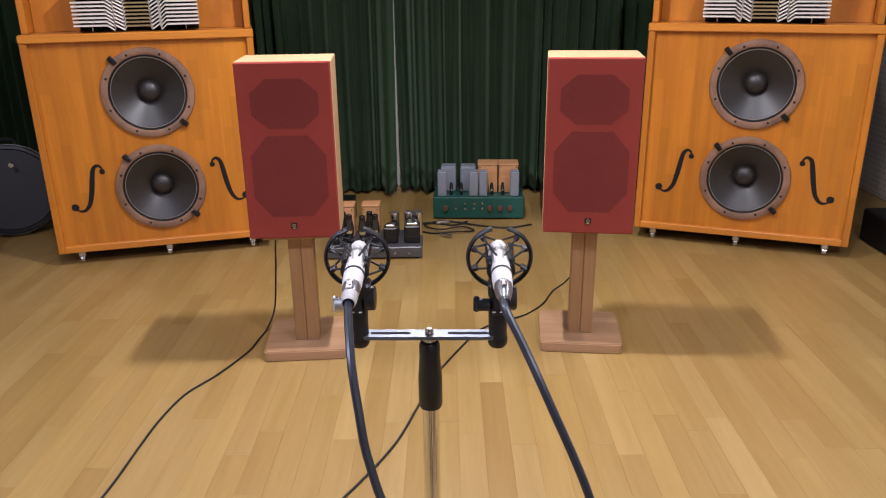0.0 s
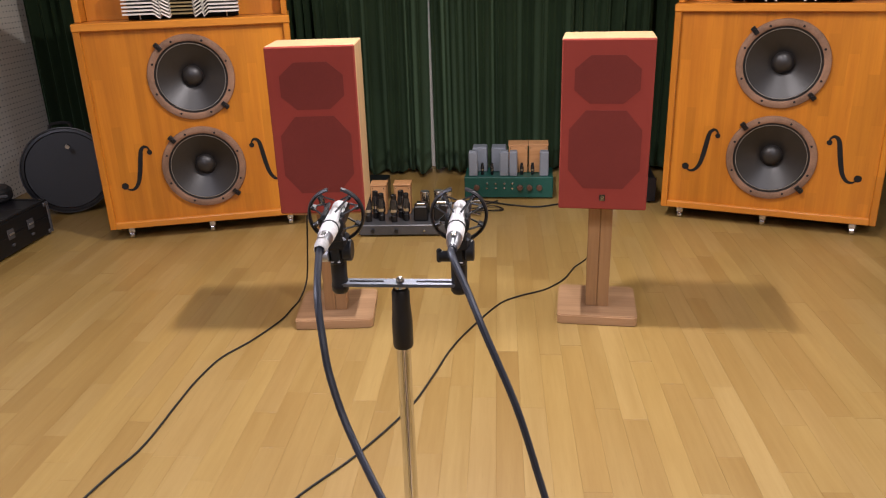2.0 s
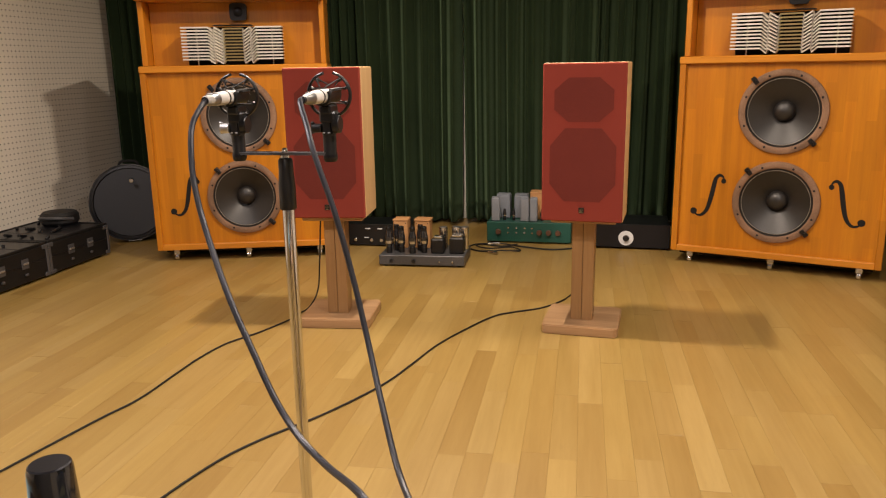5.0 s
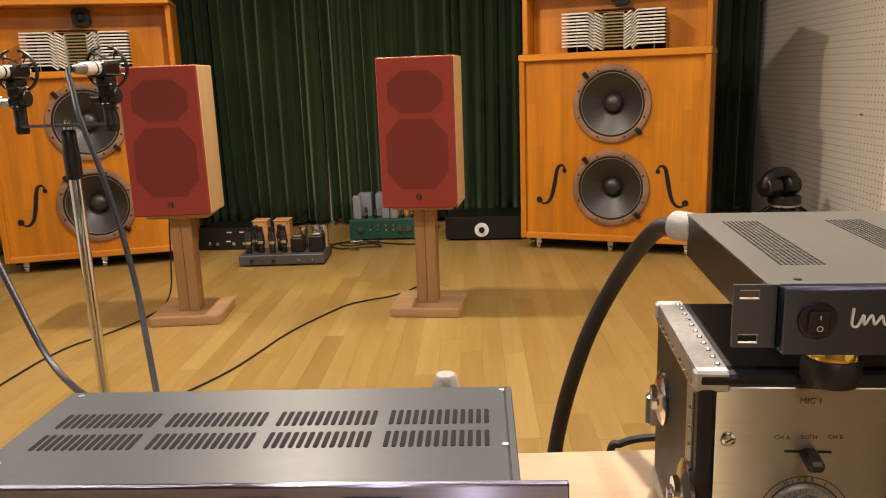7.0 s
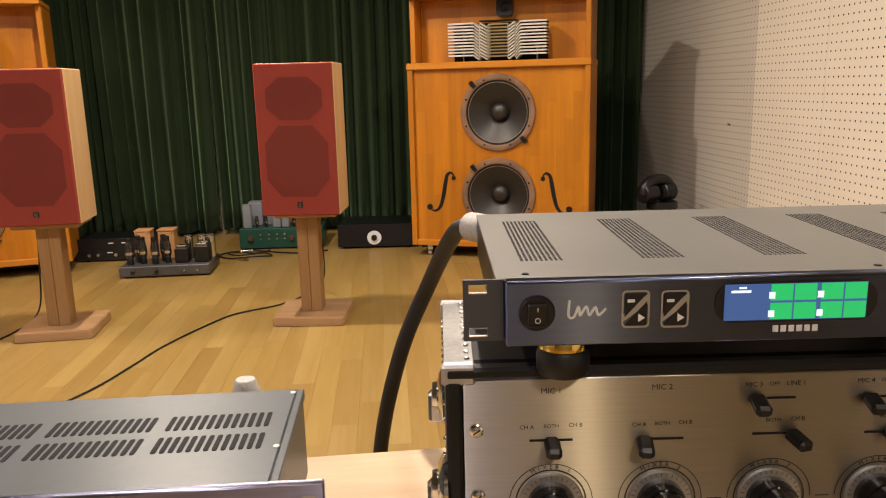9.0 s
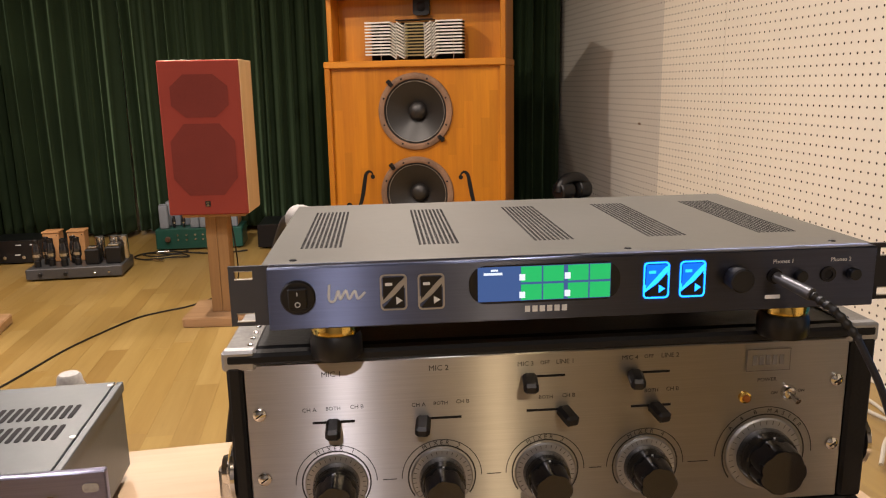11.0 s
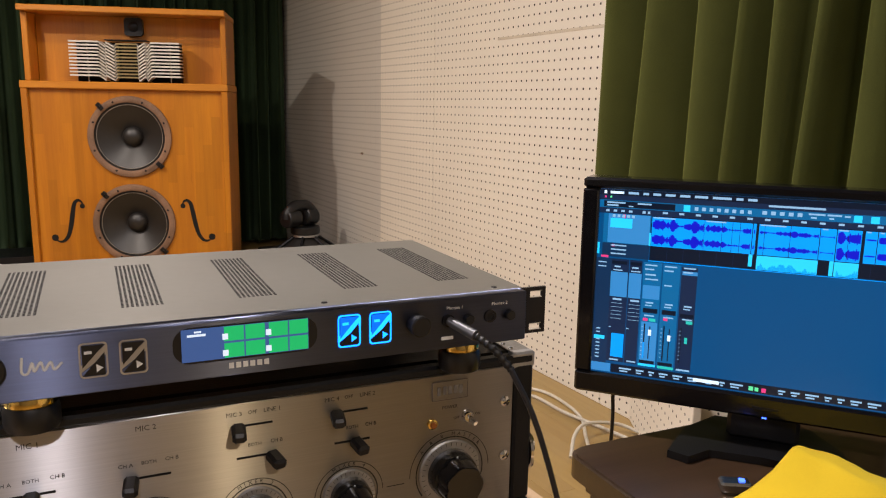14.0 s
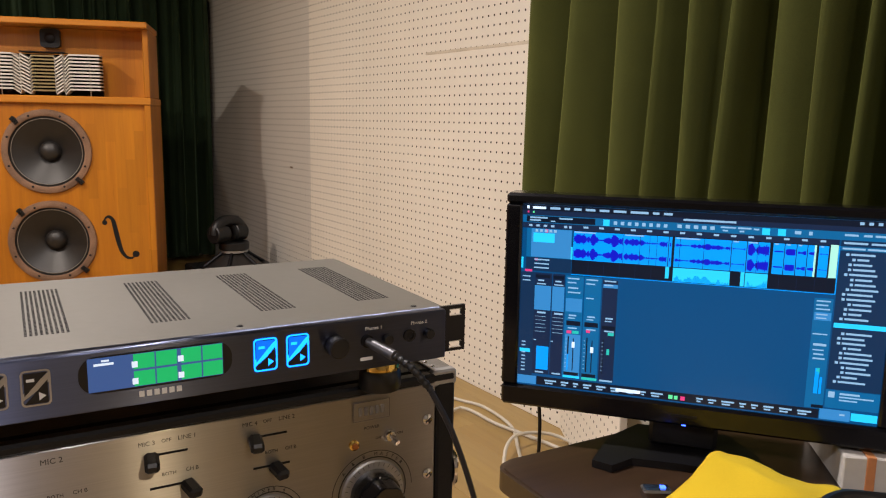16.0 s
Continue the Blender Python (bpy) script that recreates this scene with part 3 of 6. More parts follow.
def baffle(x0, x1, z0, z1, cx, heights, r=0.164, h=0.18, deep=0.028):
    """A board with a round opening at each height."""
    mesh = Mesh()
    a, b = cx - h, cx + h
    cells = [(x0, z0, a, z1), (b, z0, x1, z1)]
    z = z0
    for c in heights:
        cells.append((a, z, b, c - h))
        z = c + h
        n = 48
        v = []
        for i in range(n):
            t = 2 * math.pi * (i + 0.5) / n
            k = h / max(abs(math.cos(t)), abs(math.sin(t)))
            v += [(cx + k * math.cos(t), 0, c + k * math.sin(t)), (cx + r * math.cos(t), 0, c + r * math.sin(t)), (cx + r * math.cos(t), deep, c + r * math.sin(t))]
        f = []
        for i in range(n):
            j = (i + 1) % n
            f += [(3 * i, 3 * j, 3 * j + 1, 3 * i + 1), (3 * i + 1, 3 * j + 1, 3 * j + 2, 3 * i + 2)]
        for q in range(4):
            t = math.pi / 4 + q * math.pi / 2
            corner = len(v)
            v.append((cx + math.copysign(h, math.cos(t)), 0, c + math.copysign(h, math.sin(t))))
            i = int(t / (2 * math.pi) * n - 0.5)
            f.append((3 * i, corner, 3 * ((i + 1) % n)))
        mesh.add(v, [g[::-1] for g in f])
    cells.append((a, z, b, z1))
    for p, q, s, t in cells:
        mesh.add([(p, 0, q), (s, 0, q), (s, 0, t), (p, 0, t)], [(0, 1, 2, 3)])
    mesh.add([(x0, 0, z0), (x1, 0, z0), (x1, 0, z1), (x0, 0, z1), (x0, deep, z0), (x1, deep, z0), (x1, deep, z1), (x0, deep, z1)], [(0, 4, 5, 1), (1, 5, 6, 2), (2, 6, 7, 3), (3, 7, 4, 0)])
    return mesh


def f_hole(parent, side):
    """An f-shaped sound hole, its dark inside drawn as flat black shapes laid on the baffle."""
    pts = [(0.243, 0.447), (0.252, 0.467), (0.268, 0.474), (0.285, 0.458), (0.294, 0.42), (0.301, 0.38), (0.309, 0.34), (0.322, 0.295), (0.344, 0.266), (0.368, 0.262), (0.386, 0.275)]
    line = smooth_line([(x, z, 0) for x, z in pts], 5)
    n = len(line)
    left, right = [], []
    for i, p in enumerate(line):
        d = (line[min(i + 1, n - 1)] - line[max(i - 1, 0)]).normalized()
        w = 0.003 + 0.0085 * math.sin(math.pi * i / (n - 1)) ** 1.3
        left.append((p.x - d.y * w, p.y + d.x * w))
        right.append((p.x + d.y * w, p.y - d.x * w))
    mesh = Mesh()
    m = FACE @ Matrix.Diagonal((side, 1, 1, 1))
    verts = [(*q, 0.002) for q in left] + [(*q, 0.002) for q in right]
    mesh.add(verts, [(i, i + 1, n + i + 1, n + i) for i in range(n - 1)], m)
    for x, z, r in ((0.247, 0.445, 0.0125), (0.388, 0.282, 0.017)):
        mesh.add([(x + r * math.cos(k * math.pi / 10), z + r * math.sin(k * math.pi / 10), 0.0022) for k in range(20)], [tuple(range(20))], m)
    part("sound_hole", mesh, VOID, parent, "f-shaped sound hole drawn in flat black")


def horn_speaker(m, label):
    """Face at y = 0 towards -y, centred on x = 0."""
    t = thing("bass_cabinet", m, label, "loudspeaker", "large loudspeakers")
    W, Z0, Z1, D = 0.4925, 0.065, 1.066, 0.37
    part("baffle", baffle(-W + 0.028, W - 0.028, Z0 + 0.03, Z1 - 0.034, 0.004, (0.353, 0.797)), HONEY, t, "honey lacquered wooden baffle")
    for s in (-1, 1):
        x0, x1 = (W - 0.03, W) if s > 0 else (-W, -W + 0.03)
        part("side_board", Mesh().box((x0, -0.022, Z0), (x1, D, Z1 - 0.0365), 0.003), HONEY, t)
    part("top_board", Mesh().box((-W - 0.002, -0.026, Z1 - 0.036), (W + 0.002, D, Z1), 0.004), HONEY_X, t)
    part("bottom_board", Mesh().box((-W + 0.0302, -0.022, Z0), (W - 0.0302, D, Z0 + 0.032), 0.003), HONEY_X, t)
    part("back_board", Mesh().box((-W + 0.031, D - 0.02, Z0 + 0.033), (W - 0.031, D - 0.001, Z1 - 0.037)), HONEY, t)
    part("plinth", Mesh().box((-W + 0.03, 0.05, 0.038), (W - 0.03, D - 0.03, Z0 - 0.001), 0.004), VOID, t)
    for x in (-0.40, 0.0, 0.40):
        for y in (0.03, D - 0.08):
            c = part("castor", Mesh().rod((x - 0.011, y, 0.0185), (x + 0.011, y, 0.0185), 0.0185, 16), STEEL, t)
            part("castor_fork", Mesh().box((x - 0.016, y - 0.014, 0.030), (x + 0.016, y + 0.02, Z0 - 0.002), 0.003), STEEL, c)
    # upper box: stepped back panel, side boards and overhanging top
    part("upper_panel", Mesh().box((-W + 0.036, 0.15, Z1 + 0.001), (W - 0.036, 0.18, 1.398), 0.001), HONEY, t)
    for s in (-1, 1):
        x0, x1 = (W - 0.034, W - 0.006) if s > 0 else (-W + 0.006, -W + 0.034)
        part("upper_side", Mesh().box((x0, 0.035, Z1 + 0.001), (x1, D, 1.398), 0.003), HONEY, t)
    part("top_shelf", Mesh().box((-W + 0.004, -0.012, 1.399), (W - 0.004, D, 1.428), 0.004), HONEY_X, t)
    for z in (0.797, 0.353):
        woofer(t, z)
    for s in (-1, 1):
        f_hole(t, s)
    # a small tweeter on the upper panel
    tw = part("tweeter", Mesh().prism(rounded(-0.045, 1.302, 0.045, 1.392, 0.018), 0.0, 0.03, pose(0.02, 0.148, 0, 90)), BLACK, t, "small square black tweeter")
    part("tweeter_dome", Mesh().lathe([(0.026, 0.030), (0.022, 0.034), (0.010, 0.037), (0, 0.0375)], 24, pose(0.02, 0.148, 1.347, 90)), SATIN, tw)
    return t


RIGHT_BOX = pose(1.320, 3.6445, 0, 0, 0, -16.4)
LEFT_BOX = pose(-1.461, 3.411, 0, 0, 0, 19.0)
horn_speaker(RIGHT_BOX, "honey wood bass cabinet with two fifteen inch drivers and f-holes")
horn_speaker(LEFT_BOX, "honey wood bass cabinet with two fifteen inch drivers and f-holes")


def acoustic_lens(m):
    """A stack of folded plates standing on the cabinet."""
    t = thing("acoustic_lens", m, "ivory folded-plate acoustic lens standing on the bass cabinet", "acoustic lens", "acoustic lenses")
    # x, drop of the plate, and how far its front edge lies back
    fold = [(-0.262, 0.0, 0.0), (-0.125, 0.0, 0.0), (-0.100, 0.022, 0.025), (-0.092, 0.0, 0.015), (-0.058, 0.022, 0.03), (-0.050, 0.006, 0.04),
            (0.050, 0.006, 0.04), (0.058, 0.022, 0.03), (0.092, 0.0, 0.015), (0.100, 0.022, 0.025), (0.125, 0.0, 0.0), (0.262, 0.0, 0.0)]

    def plate(material, a, b, name):
        v, f = [], []
        seg = fold[a:b]
        for x, drop, back in seg:
            for y, z in ((back, 0.0010), (0.095, 0.0015), (0.095, -0.003), (back, -0.0065)):
                v.append((x, y, z - drop))
        for i in range(len(seg) - 1):
            for k in range(4):
                j = (k + 1) % 4
                f.append((4 * i + k, 4 * i + j, 4 * i + 4 + j, 4 * i + 4 + k))
        f.append((3, 2, 1, 0))
        f.append(tuple(4 * (len(seg) - 1) + k for k in range(4)))
        return part(name, Mesh().add(v, f), material, t, sharp=20)

    rows = 11
    first = [plate(LENSWHITE, 0, 6, "plate"), plate(LENSBRASS, 5, 7, "plate"), plate(LENSWHITE, 6, 12, "plate")]
    for k in range(rows):
        at = pose(0, 0, 0.034 + k * 0.0163)
        for ob in first:
            if k == 0:
                ob.matrix_basis = at
            else:
                same("plate", ob, t, at)
    part("lens_back", Mesh().box((-0.255, 0.097, 0.002), (0.255, 0.120, 0.200), 0.003), VOID, t)
    for s in (-1, 1):
        part("post", Mesh().rod((s * 0.2, 0.09, 0.0), (s * 0.2, 0.09, 0.20), 0.004), STEEL, t)
    part("top_strap", Mesh().box((-0.10, 0.03, 0.204), (0.10, 0.12, 0.209), 0.001), SATIN, t)


acoustic_lens(RIGHT_BOX @ pose(0.003, -0.012, 1.066))
acoustic_lens(LEFT_BOX @ pose(0.0, -0.012, 1.066))


# ---- red-fronted loudspeakers on wooden stands ----
def octagon(x0, z0, x1, z1, cx, cz):
    return [(x0 + cx, z0), (x1 - cx, z0), (x1, z0 + cz), (x1, z1 - cz), (x1 - cx, z1), (x0 + cx, z1), (x0, z1 - cz), (x0, z0 + cz)]


def red_speaker(m, label):
    """Front at y = 0, foot at z = 0."""
    t = thing("bookshelf_speaker", m, label, "loudspeaker", "red loudspeakers")
    W, H, D = 0.1525, 0.588, 0.228
    part("cabinet", Mesh().box((-W, 0.022, 0.0), (W, D, H), 0.003), MAPLE, t, "pale maple veneer cabinet")
    part("grille", Mesh().box((-W + 0.001, 0.0, 0.0015), (W - 0.001, 0.0205, H - 0.0015), 0.004), RED, t, "brick red cloth grille")
    for z0, z1, x, cx, cz in ((0.375, 0.535, 0.108, 0.052, 0.045), (0.078, 0.352, 0.122, 0.055, 0.066)):
        part("grille_opening", Mesh().prism(octagon(-x, z0, x, z1, cx, cz), -0.001, 0.0009, FACE), DARKRED, t, "dark red octagonal cloth window")
    b = part("badge", Mesh().prism(rounded(-0.010, 0.034, 0.010, 0.056, 0.002), 0.0005, 0.0025, FACE), BLACK, t, "small black badge")
    mark = Mesh()
    mark.lathe([(0.0036, 0), (0.0056, 0), (0.0056, 0.0004), (0.0036, 0.0004)], 20, pose(0, -0.0025, 0.047, 90), True)
    mark.box((-0.006, -0.0030, 0.036), (0.006, -0.0026, 0.039))
    part("badge_mark", mark, STEEL, b)
    return t


def speaker_stand(m):
    t = thing("speaker_stand", m, "reddish wooden speaker stand with a square foot", "speaker stand", "speaker stands")
    H = 0.455
    base = Mesh().prism(rounded(-0.148, -0.125, 0.148, 0.165, 0.022), 0.003, 0.034)
    base.prism(rounded(-0.144, -0.121, 0.144, 0.161, 0.02), 0.034, 0.0375)
    base.prism(rounded(-0.144, -0.121, 0.144, 0.161, 0.02), 0.0, 0.003)
    part("base_plate", base, CHERRY_X, t)
    for s in (-1, 1):
        x0, x1 = (0.0006, 0.043) if s > 0 else (-0.043, -0.0006)
        part("column", Mesh().box((x0, -0.035, 0.0375), (x1, 0.045, H - 0.019), 0.002), CHERRY, t)
    part("core", Mesh().box((-0.0005, -0.026, 0.0375), (0.0005, 0.04, H - 0.019)), CHERRY, t)
    part("top_plate", Mesh().box((-0.125, -0.06, H - 0.0185), (0.125, 0.125, H), 0.003), CHERRY_X, t)


red_speaker(pose(0.4545, 2.485, 0.4552, 0, 0, -3.0), "maple loudspeaker with a brick red grille on a wooden stand")
red_speaker(pose(-0.536, 2.397, 0.4552, 0, 0, 8.0), "maple loudspeaker with a brick red grille on a wooden stand")
speaker_stand(pose(0.460, 2.610, 0.0, 0, 0, -2.0))
speaker_stand(pose(-0.545, 2.500, 0.0, 0, 0, 8.5))


# ---- amplifiers on the floor ----
def valve(parent, x, y, z, h, r, base=BLACK, glass=GLASS):
    v = part("valve", Mesh().lathe([(r * 0.62, z + h * 0.22), (r, z + h * 0.36), (r * 0.98, z + h * 0.62), (r * 0.7, z + h * 0.82), (r * 0.66, z + h * 0.93), (r * 0.3, z + h), (0, z + h)], 20, pose(x, y, 0)), glass, parent, "dark glass valve")
    part("valve_base", Mesh().rod((x, y, z), (x, y, z + h * 0.24), r * 0.78, 16), base, v)
    part("valve_cap", Mesh().rod((x, y, z + h * 0.80), (x, y, z + h * 0.985), r * 0.70, 16), BLACK, v)
    part("getter", Mesh().lathe([(r * 1.005, z + h * 0.37), (r * 1.01, z + h * 0.47)], 20, pose(x, y, 0)), SILVERCAN, v)


def wood_block(parent, x0, x1, y0, y1, z0, z1):
    b = part("wooden_cover", Mesh().box((x0, y0, z0), (x1, y1, z1), 0.004), CEDAR, parent, "orange wooden transformer cover")
    part("cover_lid", Mesh().box((x0 - 0.003, y0 - 0.003, z1), (x1 + 0.003, y1 + 0.003, z1 + 0.008), 0.002), CEDAR, b)
    for x in (x0 + 0.01, x1 - 0.01):
        part("cover_screw", Mesh().rod((x, y0 + 0.001, z1 - 0.012), (x, y0 - 0.0025, z1 - 0.012), 0.003, 8), STEEL, b)


amp = thing("valve_amplifier", pose(-0.673, 3.380, 0, 0, 0, 5), "grey valve amplifier with dark valves, transformers and silver cans", "amplifier")
part("chassis", Mesh().box((0, 0, 0.008), (0.462, 0.27, 0.062), 0.004), MIDGREY, amp)
for x in (0.03, 0.43):
    for y in (0.03, 0.24):
        part("foot", Mesh().rod((x, y, 0), (x, y, 0.0085), 0.012, 12), RUBBER, amp)
for x, y in ((0.045, 0.06), (0.11, 0.075), (0.175, 0.055), (0.235, 0.075), (0.075, 0.12), (0.205, 0.125)):
    valve(amp, x, y, 0.062, 0.145, 0.021)
wood_block(amp, 0.045, 0.125, 0.17, 0.255, 0.062, 0.215)
wood_block(amp, 0.165, 0.25, 0.17, 0.255, 0.062, 0.215)
for x0, x1, y0, y1, z1 in ((0.275, 0.345, 0.05, 0.12, 0.142), (0.375, 0.452, 0.05, 0.14, 0.15)):
    tr = part("transformer", Mesh().box((x0, y0, 0.062), (x1, y1, z1), 0.006), BLACK, amp, "black boxed transformer")
    part("transformer_plate", Mesh().box((x0 + 0.012, y0 + 0.012, z1), (x1 - 0.012, y1 - 0.012, z1 + 0.012), 0.003), STEEL, tr)
for x, y in ((0.325, 0.17), (0.395, 0.18), (0.44, 0.18)):
    c = part("capacitor_can", Mesh().rod((x, y, 0.062), (x, y, 0.185), 0.024, 24), SILVERCAN, amp)
    part("can_top", Mesh().lathe([(0.021, 0.0), (0.021, 0.002), (0, 0.002)], 20, pose(x, y, 0.185)), ALU, c)
for x in (0.07, 0.19, 0.33, 0.40):
    part("knob", Mesh().rod((x, 0.001, 0.033), (x, -0.012, 0.033), 0.010 if x < 0.3 else 0.005, 16), BLACK if x < 0.3 else STEEL, amp)

green = thing("green_amplifier", pose(-0.213, 4.045, 0, 0, 0, 2), "dark green valve amplifier with grey transformer cans and wooden boxes", "amplifier")
part("chassis", Mesh().box((0, 0, 0.008), (0.502, 0.22, 0.128), 0.004), GREENPAINT, green, "dark green enamelled chassis")
for x in (0.03, 0.47):
    for y in (0.03, 0.19):
        part("foot", Mesh().rod((x, y, 0), (x, y, 0.0085), 0.012, 12), RUBBER, green)
for x0, x1, y0, y1 in ((0.025, 0.075, 0.02, 0.06), (0.04, 0.125, 0.12, 0.20), (0.15, 0.235, 0.12, 0.20), (0.20, 0.25, 0.02, 0.06), (0.255, 0.30, 0.02, 0.06), (0.425, 0.475, 0.02, 0.06)):
    c = part("transformer_can", Mesh().box((x0, y0, 0.128), (x1, y1, 0.268), 0.005), GREYCAN, green, "blue-grey transformer can")
    part("can_lid", Mesh().box((x0 + 0.003, y0 + 0.003, 0.268), (x1 - 0.003, y1 - 0.003, 0.274), 0.002), GREYCAN, c)
wood_block(green, 0.25, 0.357, 0.10, 0.21, 0.128, 0.285)
wood_block(green, 0.365, 0.472, 0.10, 0.21, 0.128, 0.285)
for x in (0.10, 0.155, 0.325, 0.385):
    valve(green, x, 0.06, 0.128, 0.07, 0.011)
for x in (0.07, 0.315, 0.37, 0.425):
    part("knob", Mesh().rod((x, 0.001, 0.068), (x, -0.016, 0.068), 0.017, 24, 0.015), BROWNKNOB, green, "brown bakelite knob")
for x in (0.128, 0.178, 0.228, 0.272):
    for z in (0.092, 0.064):
        s = part("switch", Mesh().rod((x, 0.001, z), (x, -0.004, z), 0.006, 14), STEEL, green)
        part("lever", Mesh().rod((x, -0.003, z), (x, -0.015, z + 0.006), 0.0025, 8), CHROME, s)

black = thing("black_preamplifier", pose(0.392, 4.005, 0, 0, 0, 0.8), "black preamplifier with a round white dial", "preamplifier")
part("body", Mesh().box((0, 0, 0.012), (0.45, 0.30, 0.146), 0.004), SATIN, black)
part("front_panel", Mesh().box((-0.004, -0.008, 0.012), (0.454, -0.0005, 0.147), 0.002), SATIN, black)
d = part("dial", Mesh().lathe([(0.018, 0), (0.018, 0.003), (0.042, 0.003), (0.0425, 0)], 40, pose(0.213, -0.008, 0.066, 90)), PRINT, black, "round white dial plate")
part("dial_knob", Mesh().rod((0.213, -0.008, 0.066), (0.213, -0.026, 0.066), 0.0165, 24), BLACK, d)
for x in (0.03, 0.42):
    for y in (0.03, 0.26):
        part("foot", Mesh().rod((x, y, 0), (x, y, 0.0125), 0.014, 12), RUBBER, black)

rack = thing("black_power_amplifier", pose(-1.066, 3.815, 0, 0, 0, 3), "black rack amplifier with small white controls", "amplifier")
part("body", Mesh().box((0, 0, 0.010), (0.43, 0.24, 0.132), 0.003), SATIN, rack)
part("front_panel", Mesh().box((-0.02, -0.006, 0.008), (0.45, -0.0005, 0.134), 0.0015), BLACK, rack)
for x in (0.05, 0.10, 0.20, 0.26):
    part("knob", Mesh().rod((x, -0.006, 0.04), (x, -0.018, 0.04), 0.010, 16), STEEL, rack)
for x, z in ((0.15, 0.05), (0.16, 0.105), (0.235, 0.105), (0.31, 0.05)):
    part("marking", Mesh().box((x, -0.0068, z), (x + 0.03, -0.006, z + 0.006)), PRINT, rack)
for x in (0.03, 0.40):
    for y in (0.02, 0.21):
        part("foot", Mesh().rod((x, y, 0), (x, y, 0.0105), 0.012, 12), RUBBER, rack)

loop = thing("microphone_cable", pose(0, 0, 0), "coiled black microphone cable with silver plugs on the floor", "cable")
part("cord", Mesh().tube([(-0.02, 4.0, 0.006), (-0.10, 3.93, 0.006), (-0.24, 3.97, 0.006), (-0.29, 3.87, 0.006), (-0.20, 3.79, 0.006), (-0.08, 3.80, 0.012), (0.02, 3.84, 0.006), (-0.04, 3.89, 0.012),
                          (-0.16, 3.83, 0.014), (-0.25, 3.91, 0.012), (-0.14, 3.99, 0.01), (0.05, 3.93, 0.006), (0.20, 3.90, 0.006), (0.33, 3.96, 0.006)], 0.0045, 8), RUBBER, loop)
for p, q in (((-0.19, 3.95, 0.012), (-0.12, 3.97, 0.012)), ((-0.15, 3.76, 0.011), (-0.09, 3.73, 0.011))):
    part("plug", Mesh().rod(p, q, 0.0095, 14), STEEL, loop, "silver plug")

# speaker leads across the floor
for pts, label in (([(-0.640, 2.64, 0.50), (-0.685, 2.67, 0.40), (-0.705, 2.68, 0.22), (-0.722, 2.68, 0.07), (-0.738, 2.62, 0.008), (-0.745, 2.53, 0.004), (-0.755, 2.423, 0.004), (-0.808, 2.253, 0.004), (-0.868, 2.119, 0.004),
                     (-0.888, 1.966, 0.004), (-0.888, 1.83, 0.004), (-0.884, 1.594, 0.004), (-0.914, 1.434, 0.004), (-0.965, 1.094, 0.004), (-1.03, 0.6, 0.004)], "thin black speaker lead running over the floor"),
                   ([(0.46, 2.72, 0.50), (0.475, 2.78, 0.40), (0.47, 2.90, 0.18), (0.44, 3.02, 0.06), (0.385, 3.03, 0.008), (0.340, 2.91, 0.004), (0.263, 2.796, 0.004), (0.165, 2.725, 0.004), (0.082, 2.64, 0.004), (-0.010, 2.42, 0.004),
                     (-0.064, 2.25, 0.004), (-0.098, 2.07, 0.004), (-0.146, 1.86, 0.004), (-0.250, 1.615, 0.004), (-0.366, 1.414, 0.004), (-0.430, 1.24, 0.004), (-0.49, 0.9, 0.004)], "thin black speaker lead running over the floor")):
    solo("speaker_cable", Mesh().tube(pts, 0.0034, 8, 10), RUBBER, pose(0, 0, 0), label, "cable", "speaker leads")


